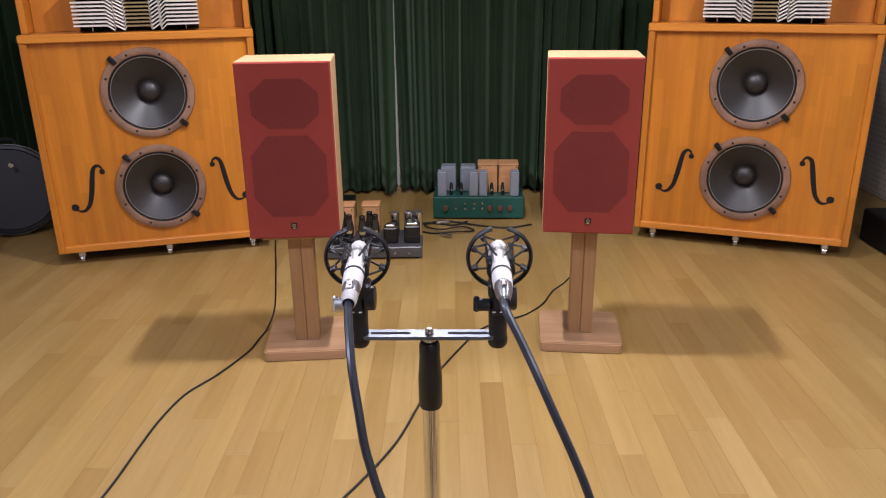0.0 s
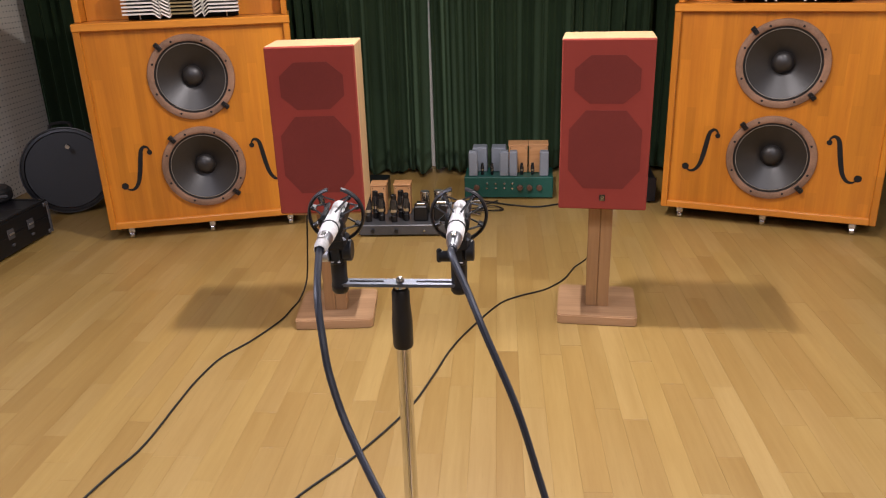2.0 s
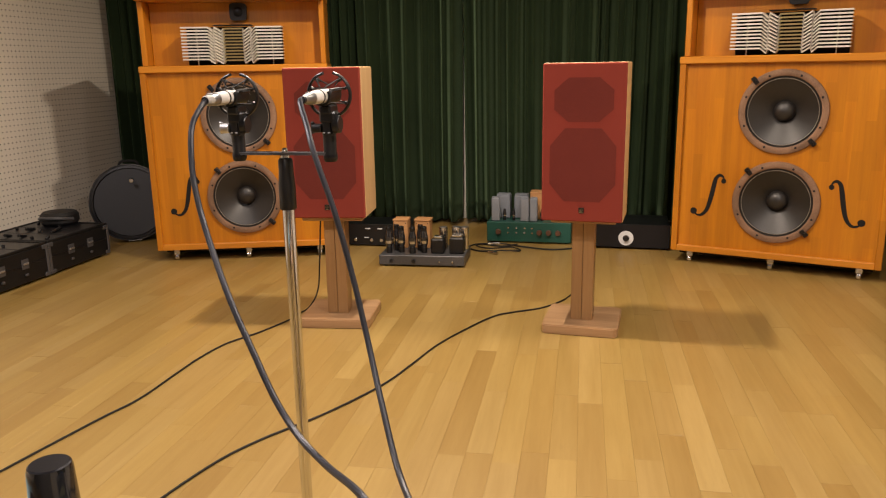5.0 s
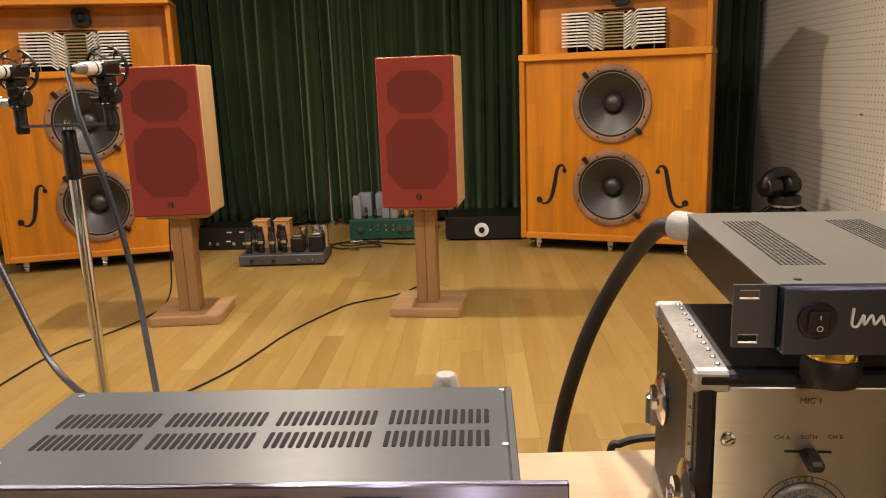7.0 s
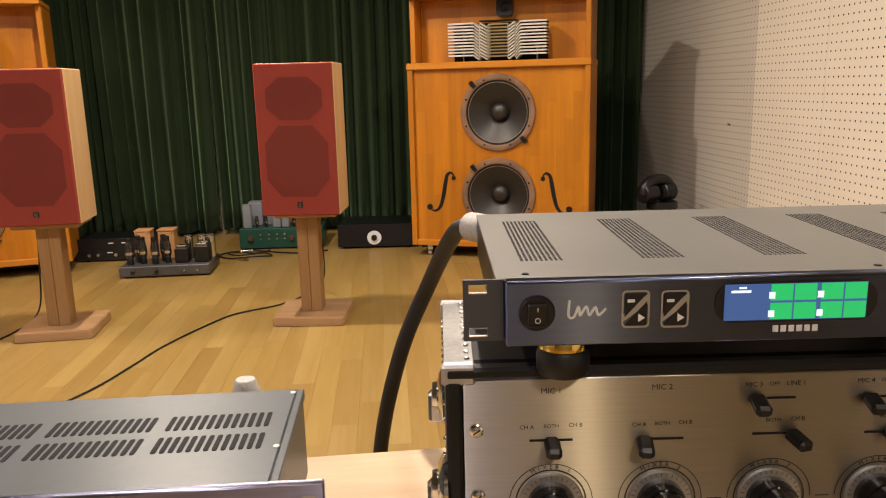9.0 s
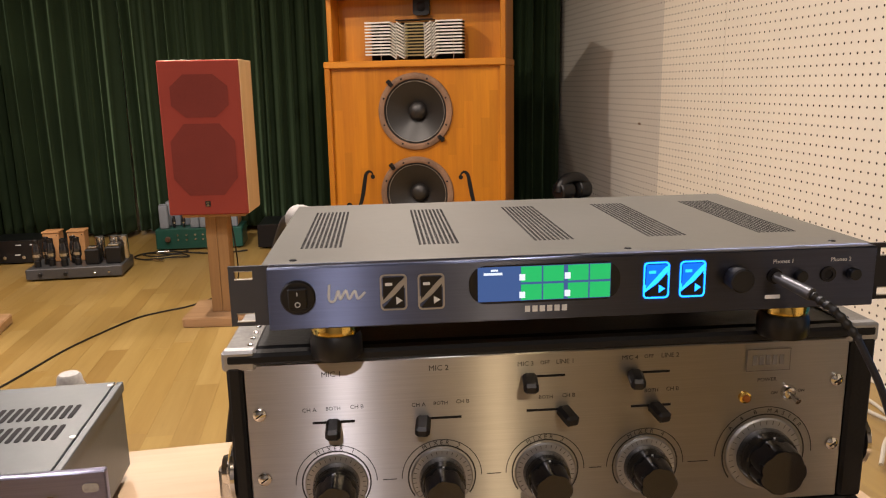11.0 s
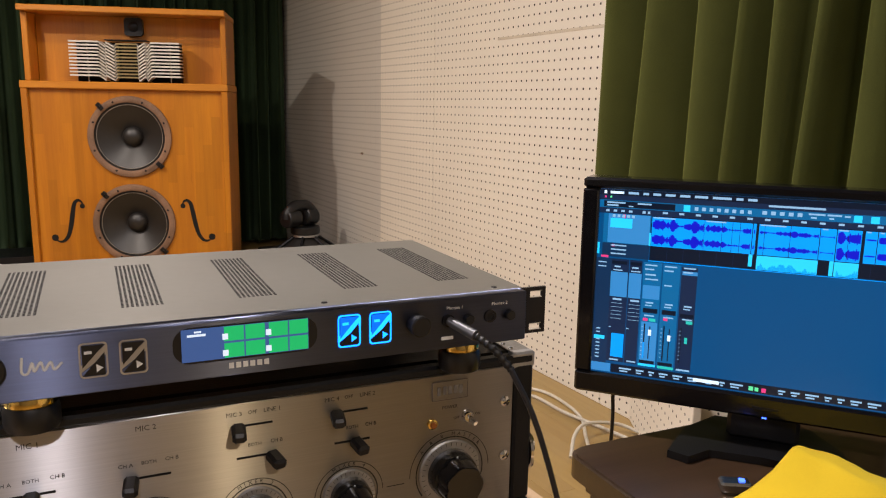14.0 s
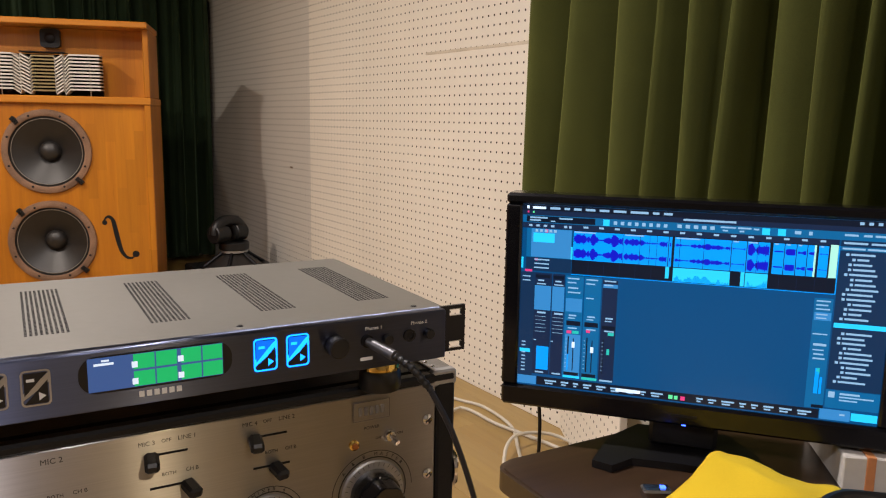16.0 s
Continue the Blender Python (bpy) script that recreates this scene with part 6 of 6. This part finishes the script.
part("barrel", Mesh().rod((1.399, FY - 0.0015, 0.797), (1.410, FY - 0.030, 0.791), 0.0038, 18, 0.0046), MIDGREY, jk)
part("relief_spring", Mesh().tube([(1.410, FY - 0.030, 0.791), (1.420, FY - 0.043, 0.782), (1.432, FY - 0.050, 0.766)], 0.0030, 10, 14, 1.6), RUBBER, jk)
solo("headphone_lead", Mesh().tube([(1.432, FY - 0.050, 0.766), (1.452, FY - 0.054, 0.725), (1.478, FY - 0.048, 0.66), (1.520, FY - 0.02, 0.56), (1.56, 0.02, 0.45), (1.60, 0.05, 0.25), (1.62, 0.08, 0.006), (1.7, 0.2, 0.006)], 0.0025, 8, 10), CABLE, pose(0, 0, 0), "thin black headphone lead hanging down to the floor", "cable")

# ---- dark desk with the monitor ----
DESK = 0.478
dk = thing("dark_desk", pose(0, 0, 0, 0, 0, 0), "dark brown polished wooden desk with rounded edges", "desk")
part("desktop", Mesh().prism(rounded(1.748, -0.62, 2.56, 0.315, 0.03), DESK - 0.035, DESK - 0.004).prism(rounded(1.752, -0.616, 2.556, 0.311, 0.03), DESK - 0.004, DESK), WALNUT, dk)
part("side_panel", Mesh().box((1.775, -0.59, 0.0), (1.80, 0.285, DESK - 0.0355), 0.003), WALNUT, dk)
part("side_panel", Mesh().box((2.50, -0.59, 0.0), (2.525, 0.285, DESK - 0.0355), 0.003), WALNUT, dk)
part("edge_bead", Mesh().box((1.769, -0.592, DESK - 0.060), (1.7745, 0.288, DESK - 0.036), 0.002), WALNUT, dk)

mon_at = pose(1.830, 0.372, 0.856, 0, 0, -47.4)      # the screen's upper corner; x along the screen
SW, SH = 0.509, 0.286
mo = thing("monitor", mon_at, "black widescreen monitor showing a blue audio editing program", "monitor")
frame_ = Mesh()
frame_.box((-0.025, -0.006, 0.0005), (SW + 0.025, 0.045, 0.017), 0.004).box((-0.025, -0.006, -SH - 0.034), (SW + 0.025, 0.045, -SH - 0.0005), 0.004)
frame_.box((-0.025, -0.006, -SH - 0.0004), (-0.0005, 0.045, 0.0004), 0.003).box((SW + 0.0005, -0.006, -SH - 0.0004), (SW + 0.025, 0.045, 0.0004), 0.003)
GLOSS = plain("glossy_black_bezel", (0.005, 0.005, 0.0065), 0.18, coat=0.1, vary=0.05, spec=0.35)
part("bezel", frame_, GLOSS, mo, "glossy black bezel")
part("back_shell", Mesh().box((0.0, 0.0455, -SH), (SW, 0.075, -0.01), 0.012), BLACK, mo)
part("maker_mark", Mesh().box((SW / 2 - 0.018, -0.0066, -SH - 0.020), (SW / 2 + 0.018, -0.006, -SH - 0.016)), SATIN, mo)
part("power_lamp", Mesh().box((SW / 2 - 0.003, -0.0072, -SH - 0.0325), (SW / 2 + 0.003, -0.006, -SH - 0.0310)), glow("blue_power_lamp", (0.05, 0.12, 1.0), 6.0), mo)
foot = 0.478 - 0.856
part("neck", Mesh().box((SW / 2 - 0.05, 0.02, foot + 0.012), (SW / 2 + 0.05, 0.055, -SH - 0.02), 0.006), BLACK, mo)
part("foot", Mesh().prism([(SW / 2 + x, y) for x, y in ((-0.125, -0.065), (-0.095, -0.075), (-0.07, -0.040), (0.0, -0.035), (0.07, -0.040), (0.095, -0.075), (0.125, -0.065), (0.11, 0.03), (0.07, 0.10), (-0.07, 0.10), (-0.11, 0.03))], foot + 0.0005, foot + 0.012), BLACK, mo, "black curved monitor foot")

SCREEN = 1.5
scr = part("screen", Mesh().box((0, 0.0, -SH), (SW, 0.004, 0)), glow("screen_navy", (0.0, 0.052, 0.150), SCREEN), mo, "glowing blue screen")


def tint(name, c):
    return glow("screen_" + name, c, SCREEN)


NAVY, DEEPER, MID, SKY, AQUA, DEEPBLUE, LIME, INKY, TEXT, ROSE, TEAL = (tint("edge", (0.006, 0.016, 0.045)), tint("dark", (0.004, 0.022, 0.06)), tint("mid", (0.002, 0.10, 0.24)), tint("sky", (0.0, 0.27, 0.75)),
    tint("aqua", (0.02, 0.52, 0.80)), tint("wave", (0.004, 0.006, 0.42)), tint("lime", (0.35, 0.70, 0.55)), tint("ink", (0.002, 0.006, 0.016)), tint("text", (0.22, 0.38, 0.52)), tint("rose", (0.60, 0.04, 0.16)), tint("teal", (0.02, 0.42, 0.34)))
SLATEBLUE, TEXTLIT, LIMELIT = tint("slate", (0.03, 0.19, 0.42)), tint("text_lit", (0.62, 0.74, 0.82)), tint("green", (0.10, 0.62, 0.25))


def tile(name, material, rects, level):
    """Flat fields of the picture on the screen, in fractions of its width and height from the upper corner."""
    y = -0.0003 * level
    quads = [([(a * SW, y, -b * SH), (a * SW, y, -d * SH), (c * SW, y, -d * SH), (c * SW, y, -b * SH)], [(0, 1, 2, 3)]) for a, b, c, d in rects]
    if len(quads) <= 20:
        for v, f in quads:
            part(name, Mesh().add(v, f), material, scr)
    else:
        mesh = Mesh()
        for v, f in quads:
            mesh.add(v, f)
        tagged(part(name, mesh, material, scr), kind="stuff")


tile("menu_bar", INKY, [(0.0, 0.0, 1.0, 0.030)], 1)
tile("title_bar", NAVY, [(0.0, 0.030, 1.0, 0.056)], 1)
tile("control_bar", INKY, [(0.012, 0.060, 0.215, 0.092)], 2)
tile("tool_bar", MID, [(0.0, 0.056, 1.0, 0.096)], 1)
tile("ruler_bar", NAVY, [(0.0, 0.096, 0.862, 0.126)], 1)
tile("track_header", MID, [(0.014, 0.126, 0.150, 0.282)], 1)
tile("track_header", SLATEBLUE, [(0.028, 0.128, 0.148, 0.280)], 2)
tile("track_header", AQUA, [(0.034, 0.150, 0.098, 0.200), (0.0, 0.285, 0.006, 0.345), (0.148, 0.215, 0.153, 0.282)], 3)
tile("lower_lane", DEEPER, [(0.014, 0.284, 0.150, 0.357)], 1)
tile("arrangement", INKY, [(0.152, 0.126, 0.862, 0.357)], 1)
CLIPS = [(0.154, 0.298, 1.0), (0.299, 0.424, 0.62), (0.426, 0.434, 0.5), (0.441, 0.592, 0.5), (0.594, 0.632, 0.45), (0.634, 0.692, 0.95), (0.700, 0.728, 0.12), (0.730, 0.758, 0.5), (0.760, 0.785, 0.3), (0.787, 0.806, 0.35), (0.814, 0.838, 0.25)]
tile("audio_clip", SKY, [(a, 0.130, b, 0.283) for a, b, k in CLIPS], 2)
tile("audio_clip", AQUA, [(0.441, 0.287, 0.594, 0.357), (0.634, 0.287, 0.692, 0.357), (0.420, 0.284, 0.430, 0.345), (0.622, 0.284, 0.632, 0.357)], 2)
tile("audio_clip", LIME, [(0.842, 0.122, 0.861, 0.283), (0.803, 0.128, 0.808, 0.283)], 3)
rnd = random.Random(11)
wave = []
for a, b, loud in CLIPS:
    x, k = a + 0.002, 0.5
    while x < b - 0.003:
        k = min(1, max(0.12, k + rnd.uniform(-0.32, 0.32)))
        for c in (0.170, 0.247):
            wave.append((x, c - 0.031 * k * loud, x + 0.0030, c + 0.031 * k * loud))
        x += 0.0030
tile("waveform", DEEPBLUE, wave, 3)
x, spikes, k = 0.445, [], 0.5
while x < 0.690:
    k = min(1, max(0.1, k + rnd.uniform(-0.35, 0.35)))
    if not 0.590 < x < 0.638:
        spikes.append((x, 0.356 - 0.034 * k, x + 0.0025, 0.356))
    x += 0.003
tile("waveform", SKY, spikes, 3)
tile("clip_edge", INKY, [(x, 0.130, x + 0.0012, 0.283) for x in (0.345, 0.372, 0.392, 0.455, 0.520, 0.660)], 4)
tile("grid_line", NAVY, [(0.20 + 0.045 * k, 0.287, 0.2012 + 0.045 * k, 0.355) for k in range(5)] + [(0.72 + 0.045 * k, 0.287, 0.7212 + 0.045 * k, 0.355) for k in range(3)], 2)
tile("divider", SKY, [(0.150, 0.360, 0.862, 0.3635), (0.862, 0.126, 0.8645, 0.363)], 2)
tile("mixer_channel", DEEPER, [(0.0, 0.366, 0.044, 0.950)], 1)
tile("mixer_channel", NAVY, [(0.044, 0.366, 0.096, 0.930), (0.098, 0.366, 0.134, 0.930), (0.246, 0.378, 0.290, 0.930)], 1)
tile("mixer_channel", MID, [(0.138, 0.370, 0.190, 0.930), (0.194, 0.372, 0.242, 0.930), (0.815, 0.385, 0.862, 0.940)], 1)
tile("mixer_channel", SLATEBLUE, [(0.044, 0.435, 0.094, 0.570), (0.098, 0.435, 0.134, 0.570), (0.140, 0.492, 0.188, 0.565), (0.142, 0.690, 0.188, 0.925), (0.248, 0.400, 0.290, 0.420), (0.818, 0.455, 0.860, 0.495)], 2)
tile("fader_well", INKY, [(0.150, 0.700, 0.154, 0.890), (0.206, 0.700, 0.210, 0.890), (0.254, 0.700, 0.258, 0.890), (0.166, 0.712, 0.169, 0.890), (0.222, 0.712, 0.225, 0.890), (0.144, 0.615, 0.186, 0.640), (0.198, 0.615, 0.238, 0.640), (0.250, 0.625, 0.288, 0.645),
                          (0.046, 0.376, 0.090, 0.394), (0.100, 0.376, 0.132, 0.394), (0.142, 0.900, 0.186, 0.918), (0.196, 0.900, 0.238, 0.918), (0.832, 0.922, 0.862, 0.938)], 3)
tile("meter", SKY, [(0.056, 0.772, 0.093, 0.903), (0.150, 0.800, 0.154, 0.890), (0.834, 0.735, 0.844, 0.865), (0.847, 0.780, 0.853, 0.865)], 4)
tile("fader", TEXTLIT, [(0.163, 0.730, 0.172, 0.762), (0.219, 0.748, 0.228, 0.780)], 4)
tile("fader", TEAL, [(0.267, 0.750, 0.275, 0.782), (0.163, 0.668, 0.182, 0.684), (0.268, 0.660, 0.286, 0.677), (0.836, 0.735, 0.845, 0.765)], 4)
tile("channel_foot", TEAL, [(0.196, 0.920, 0.242, 0.934)], 4)
tile("channel_foot", AQUA, [(0.140, 0.920, 0.190, 0.932), (0.004, 0.792, 0.036, 0.812)], 4)
tile("record_key", ROSE, [(0.146, 0.668, 0.160, 0.684), (0.204, 0.656, 0.216, 0.672), (0.070, 0.128, 0.078, 0.146), (0.042, 0.288, 0.050, 0.300), (0.012, 0.350, 0.034, 0.362), (0.486, 0.962, 0.498, 0.984), (0.014, 0.034, 0.019, 0.044)], 5)
tile("play_key", LIMELIT, [(0.452, 0.960, 0.464, 0.982), (0.468, 0.962, 0.478, 0.982), (0.030, 0.034, 0.035, 0.044)], 5)
tile("browser", DEEPER, [(0.866, 0.096, 1.0, 0.835)], 1)
tile("browser_head", MID, [(0.866, 0.126, 1.0, 0.146), (0.866, 0.838, 1.0, 0.930)], 2)
tile("browser_highlight", AQUA, [(0.868, 0.500, 0.995, 0.524)], 2)
tile("transport_bar", INKY, [(0.060, 0.945, 0.853, 0.992)], 1)
tile("transport_bar", SLATEBLUE, [(0.0, 0.945, 0.058, 0.992), (0.855, 0.938, 0.932, 0.992)], 2)
tile("transport_bar", AQUA, [(0.934, 0.945, 0.999, 0.985)], 2)
tile("tool_key", AQUA, [(0.238, 0.060, 0.256, 0.092), (0.668, 0.060, 0.688, 0.092), (0.708, 0.060, 0.728, 0.092)], 3)
words, lit = [], []
x = 0.030
for w in (0.040, 0.030, 0.016, 0.022, 0.028, 0.028, 0.036, 0.050, 0.018, 0.024):      # menu titles
    words.append((x, 0.009, x + w, 0.021))
    x += w + 0.012
words += [(0.46, 0.034, 0.60, 0.044), (0.022, 0.064, 0.075, 0.072), (0.022, 0.078, 0.055, 0.086), (0.110, 0.064, 0.150, 0.072), (0.085, 0.081, 0.098, 0.087)]
words += [(0.268 + 0.020 * k, 0.066, 0.278 + 0.020 * k, 0.084) for k in range(8)] + [(0.445 + 0.022 * k, 0.064, 0.457 + 0.022 * k, 0.082) for k in range(5)]
words += [(0.560, 0.062, 0.600, 0.070), (0.605, 0.062, 0.640, 0.070), (0.566, 0.078, 0.580, 0.086), (0.610, 0.078, 0.622, 0.086), (0.646, 0.064, 0.660, 0.072), (0.750, 0.064, 0.766, 0.080), (0.785, 0.064, 0.794, 0.082), (0.872, 0.066, 0.905, 0.076), (0.918, 0.066, 0.938, 0.076), (0.945, 0.066, 0.985, 0.076)]
words += [(0.905 + 0.022 * k, 0.006, 0.916 + 0.022 * k, 0.020) for k in range(4)]
words += [(0.020 + 0.022 * k, 0.105, 0.030 + 0.022 * k, 0.116) for k in range(4)] + [(0.125, 0.104, 0.134, 0.117), (0.140, 0.104, 0.147, 0.117)]
words += [(0.182 + 0.0452 * k, 0.102, 0.196 + 0.0452 * k, 0.112) for k in range(15)]
words += [(0.040 + 0.014 * k, 0.130, 0.048 + 0.014 * k, 0.144) for k in range(5)] + [(0.040, 0.290 + 0.022 * k, 0.085, 0.297 + 0.022 * k) for k in range(3)]
words += [(a + 0.003, 0.131, a + 0.45 * (b - a), 0.137) for a, b, k in CLIPS if b - a > 0.02]
for k in range(27):                                     # plug-in list
    a = (0.892, 0.900, 0.908)[(k * 7 // 3) % 3]
    z = 0.158 + 0.0242 * k
    if not 0.495 < z < 0.525:
        words += [(a, z, a + rnd.uniform(0.022, 0.072), z + 0.010), (a - 0.012, z - 0.001, a - 0.004, z + 0.012)]
words += [(0.872, 0.104, 0.930, 0.114), (0.938, 0.104, 0.985, 0.114), (0.870, 0.131, 0.925, 0.140), (0.930, 0.131, 0.985, 0.140), (0.900, 0.848, 0.950, 0.858), (0.900, 0.866, 0.985, 0.873), (0.900, 0.882, 0.945, 0.889), (0.872, 0.845, 0.888, 0.875), (0.905, 0.955, 0.918, 0.964)]
x = 0.085
while x < 0.83:                                         # position read-outs
    w = rnd.uniform(0.014, 0.040)
    if not 0.44 < x < 0.51:
        words += [(x, 0.958, x + w, 0.967), (x + 0.002, 0.973, x + w * 0.7, 0.981)]
    x += w + 0.014
lit.append((0.300, 0.958, 0.372, 0.976))
for a in (0.050, 0.102):
    words += [(a, 0.604 + 0.021 * k, a + 0.032, 0.606 + 0.021 * k) for k in range(5)] + [(a + 0.004, 0.578, a + 0.030, 0.588), (a - 0.003, 0.735, a + 0.004, 0.740), (a + 0.004, 0.914, a + 0.030, 0.922), (a + 0.004, 0.402, a + 0.022, 0.410), (a + 0.001, 0.422, a + 0.028, 0.428)]
for a in (0.143, 0.198, 0.251):
    words += [(a, 0.380, a + 0.034, 0.387), (a, 0.402, a + 0.026, 0.409), (a + 0.008, 0.580, a + 0.030, 0.588), (a + 0.006, 0.596, a + 0.026, 0.602), (a + 0.006, 0.650, a + 0.034, 0.657)]
    words += [(a + 0.001, 0.715 + 0.022 * k, a + 0.005, 0.719 + 0.022 * k) for k in range(8)]
words += [(0.145, 0.430, 0.175, 0.438), (0.145, 0.455, 0.182, 0.462), (0.200, 0.480, 0.222, 0.487), (0.820, 0.395, 0.855, 0.402), (0.820, 0.415, 0.850, 0.422), (0.820, 0.435, 0.855, 0.442), (0.822, 0.462, 0.850, 0.468), (0.822, 0.480, 0.848, 0.486),
          (0.818, 0.560, 0.855, 0.566), (0.822, 0.610, 0.855, 0.622), (0.822, 0.640, 0.850, 0.646), (0.825, 0.660, 0.850, 0.668), (0.824, 0.682, 0.854, 0.690), (0.250, 0.922, 0.288, 0.931)]
words += [(0.006, 0.385 + 0.022 * k, 0.030, 0.391 + 0.022 * k) for k in range(2)] + [(0.010, 0.750 + 0.020 * k, 0.022, 0.757 + 0.020 * k) for k in range(9) if k != 2]
tile("writing", TEXT, words, 6)
tile("writing", TEXTLIT, lit + [(0.012, 0.006, 0.020, 0.022), (0.030, 0.0085, 0.068, 0.0215)], 7)

# yellow cloth, small gadget, cartons and cables round the desk
def draped(u, w):
    """Height of the folded cloth over the desk: one stiff fold falls away to both sides."""
    ridge = 0.030 * max(0.0, 1 - abs(w - 0.80 + 0.25 * u) / 0.55) * (1 - 0.55 * u)
    puff = 0.010 * math.sin(math.pi * min(1, u * 1.1)) * math.sin(math.pi * w)
    crease = 0.004 * abs(math.sin(5.0 * u + 3.0 * w)) + 0.003 * noise.noise(Vector((u * 6, w * 6, 0)))
    return max(0.003, 0.010 + ridge + puff + crease)


cl = Mesh()
n = 28
a0, a1, a2, a3 = Vector((1.800, 0.070)), Vector((2.030, 0.130)), Vector((2.10, -0.010)), Vector((1.90, -0.170))
vv = []
for i in range(n + 1):
    for j in range(n + 1):
        u, w = i / n, j / n
        p = (a0 * (1 - u) + a3 * u) * (1 - w) + (a1 * (1 - u) + a2 * u) * w
        p += Vector((0.006 * math.sin(9 * u) * w, 0.005 * math.sin(7 * w + 1) * (1 - u)))
        vv.append((p.x, p.y, draped(u, w)))
cl.add(vv, [(i * (n + 1) + j, (i + 1) * (n + 1) + j, (i + 1) * (n + 1) + j + 1, i * (n + 1) + j + 1) for i in range(n) for j in range(n)])
co = solo("yellow_cloth", cl, YELLOW, pose(0, 0, DESK + 0.001), "bright yellow felt cloth lying folded on the desk", "cloth", sharp=180)
mod = co.modifiers.new("thickness", "SOLIDIFY")
mod.thickness = 0.003
gd = thing("small_receiver", pose(1.885, 0.118, DESK, 0, 0, -30), "small silver receiver with a glowing blue light", "receiver")
part("shell", Mesh().box((-0.02, -0.012, 0.0), (0.02, 0.012, 0.016), 0.003), STEEL, gd)
part("lamp", Mesh().box((0.004, -0.004, 0.0162), (0.012, 0.004, 0.018), 0.001), glow("receiver_light", (0.05, 0.12, 1.0), 5.0), gd)
solo("black_headband", Mesh().tube([(1.90, -0.14, DESK + 0.045), (1.95, -0.075, DESK + 0.050), (2.02, -0.055, DESK + 0.050), (2.08, -0.09, DESK + 0.045)], 0.008, 10), BLACK, pose(0, 0, 0), "black padded headband lying on the yellow cloth", "headphones")
bx = thing("white_carton", pose(2.247, 0.039, DESK, 0, 0, -40), "white carton with an orange strap on the desk", "carton")
part("carton", Mesh().box((-0.07, -0.09, 0), (0.10, 0.09, 0.050), 0.002), PAPER, bx)
part("strap", Mesh().box((-0.040, -0.0915, 0.001), (-0.028, 0.0915, 0.0515), 0.0006), ORANGE, bx)
part("label_lines", Mesh().box((-0.01, -0.0908, 0.038), (0.06, -0.0902, 0.042)).box((-0.01, -0.0908, 0.028), (0.045, -0.0902, 0.032)), INK, bx)
solo("white_cable", Mesh().tube([(1.60, 0.30, 0.006), (2.05, 1.20, 0.006), (2.40, 1.66, 0.006), (2.50, 1.60, 0.006), (2.528, 1.50, 0.006), (2.51, 1.34, 0.006), (2.43, 1.19, 0.006), (2.30, 0.95, 0.006)], 0.0055, 8, 10), WHITECABLE, pose(0, 0, 0), "cream cable looped on the floor by the wall", "cable", "white cables")
solo("white_cable", Mesh().tube([(1.75, 0.45, 0.012), (2.2, 1.28, 0.012), (2.43, 1.55, 0.012), (2.475, 1.37, 0.012), (2.52, 1.21, 0.012), (2.57, 1.0, 0.012)], 0.0055, 8, 10), WHITECABLE, pose(0, 0, 0), "cream cable looped on the floor by the wall", "cable", "white cables")
solo("white_cable", Mesh().tube([(2.30, 1.08, 0.02), (2.36, 1.15, 0.05), (2.44, 1.20, 0.05), (2.55, 1.20, 0.03), (2.60, 1.15, 0.012)], 0.0055, 8, 10), WHITECABLE, pose(0, 0, 0), "cream cable looped on the floor by the wall", "cable", "white cables")
solo("monitor_lead", Mesh().tube([mon_at @ Vector((0.03, 0.03, -SH - 0.03)), mon_at @ Vector((0.03, 0.05, -SH - 0.10)), mon_at @ Vector((0.02, 0.08, -SH - 0.20)), mon_at @ Vector((-0.02, 0.12, -0.856 + 0.004))], 0.003, 8), RUBBER, pose(0, 0, 0), "thin black lead hanging from the monitor", "cable")

# ---- oak strips of the floor, the nearest as pieces of their own ----
WIDE = 0.0755
rnd = random.Random(21)
LENGTHS = (0.30, 0.42, 0.54, 0.66, 0.80)
blanks = {}
rest = [Mesh() for _ in OAK]
count = 0
u = HALF_L
while u < HALF_R - 0.01:
    v = FRONT - rnd.random() * 0.6
    while v < BACK:
        size = rnd.choice(LENGTHS)
        if v + size < FRONT + 0.02:
            v += size
            continue
        kind = rnd.choices((0, 1, 2), (5, 3, 2))[0]
        drop = rnd.uniform(-0.0006, 0.0)
        near = -0.62 < u < 1.32 and 1.35 < v + size * 0.5 < 3.35 and count < 300
        if near:
            if (size, kind) not in blanks:
                blanks[size, kind] = Mesh().box((0.00012, 0.00012, -0.003), (WIDE - 0.00012, size - 0.00012, 0.0), 0.0003).data("plank", OAK[kind])
            ob = new("plank", blanks[size, kind])
            ob.parent, ob.matrix_basis = floor, pose(u, v, drop)
            count += 1
        else:
            rest[kind].box((u + 0.00012, max(FRONT, v + 0.00012), -0.003), (min(HALF_R, u + WIDE - 0.00012), min(BACK, v + size - 0.00012), drop), 0.0003)
        v += size if v + size < BACK - 0.02 else 9.0
    u += WIDE
for k, mesh in enumerate(rest):
    tagged(part("planks", mesh, OAK_FAR[k], floor), kind="stuff")
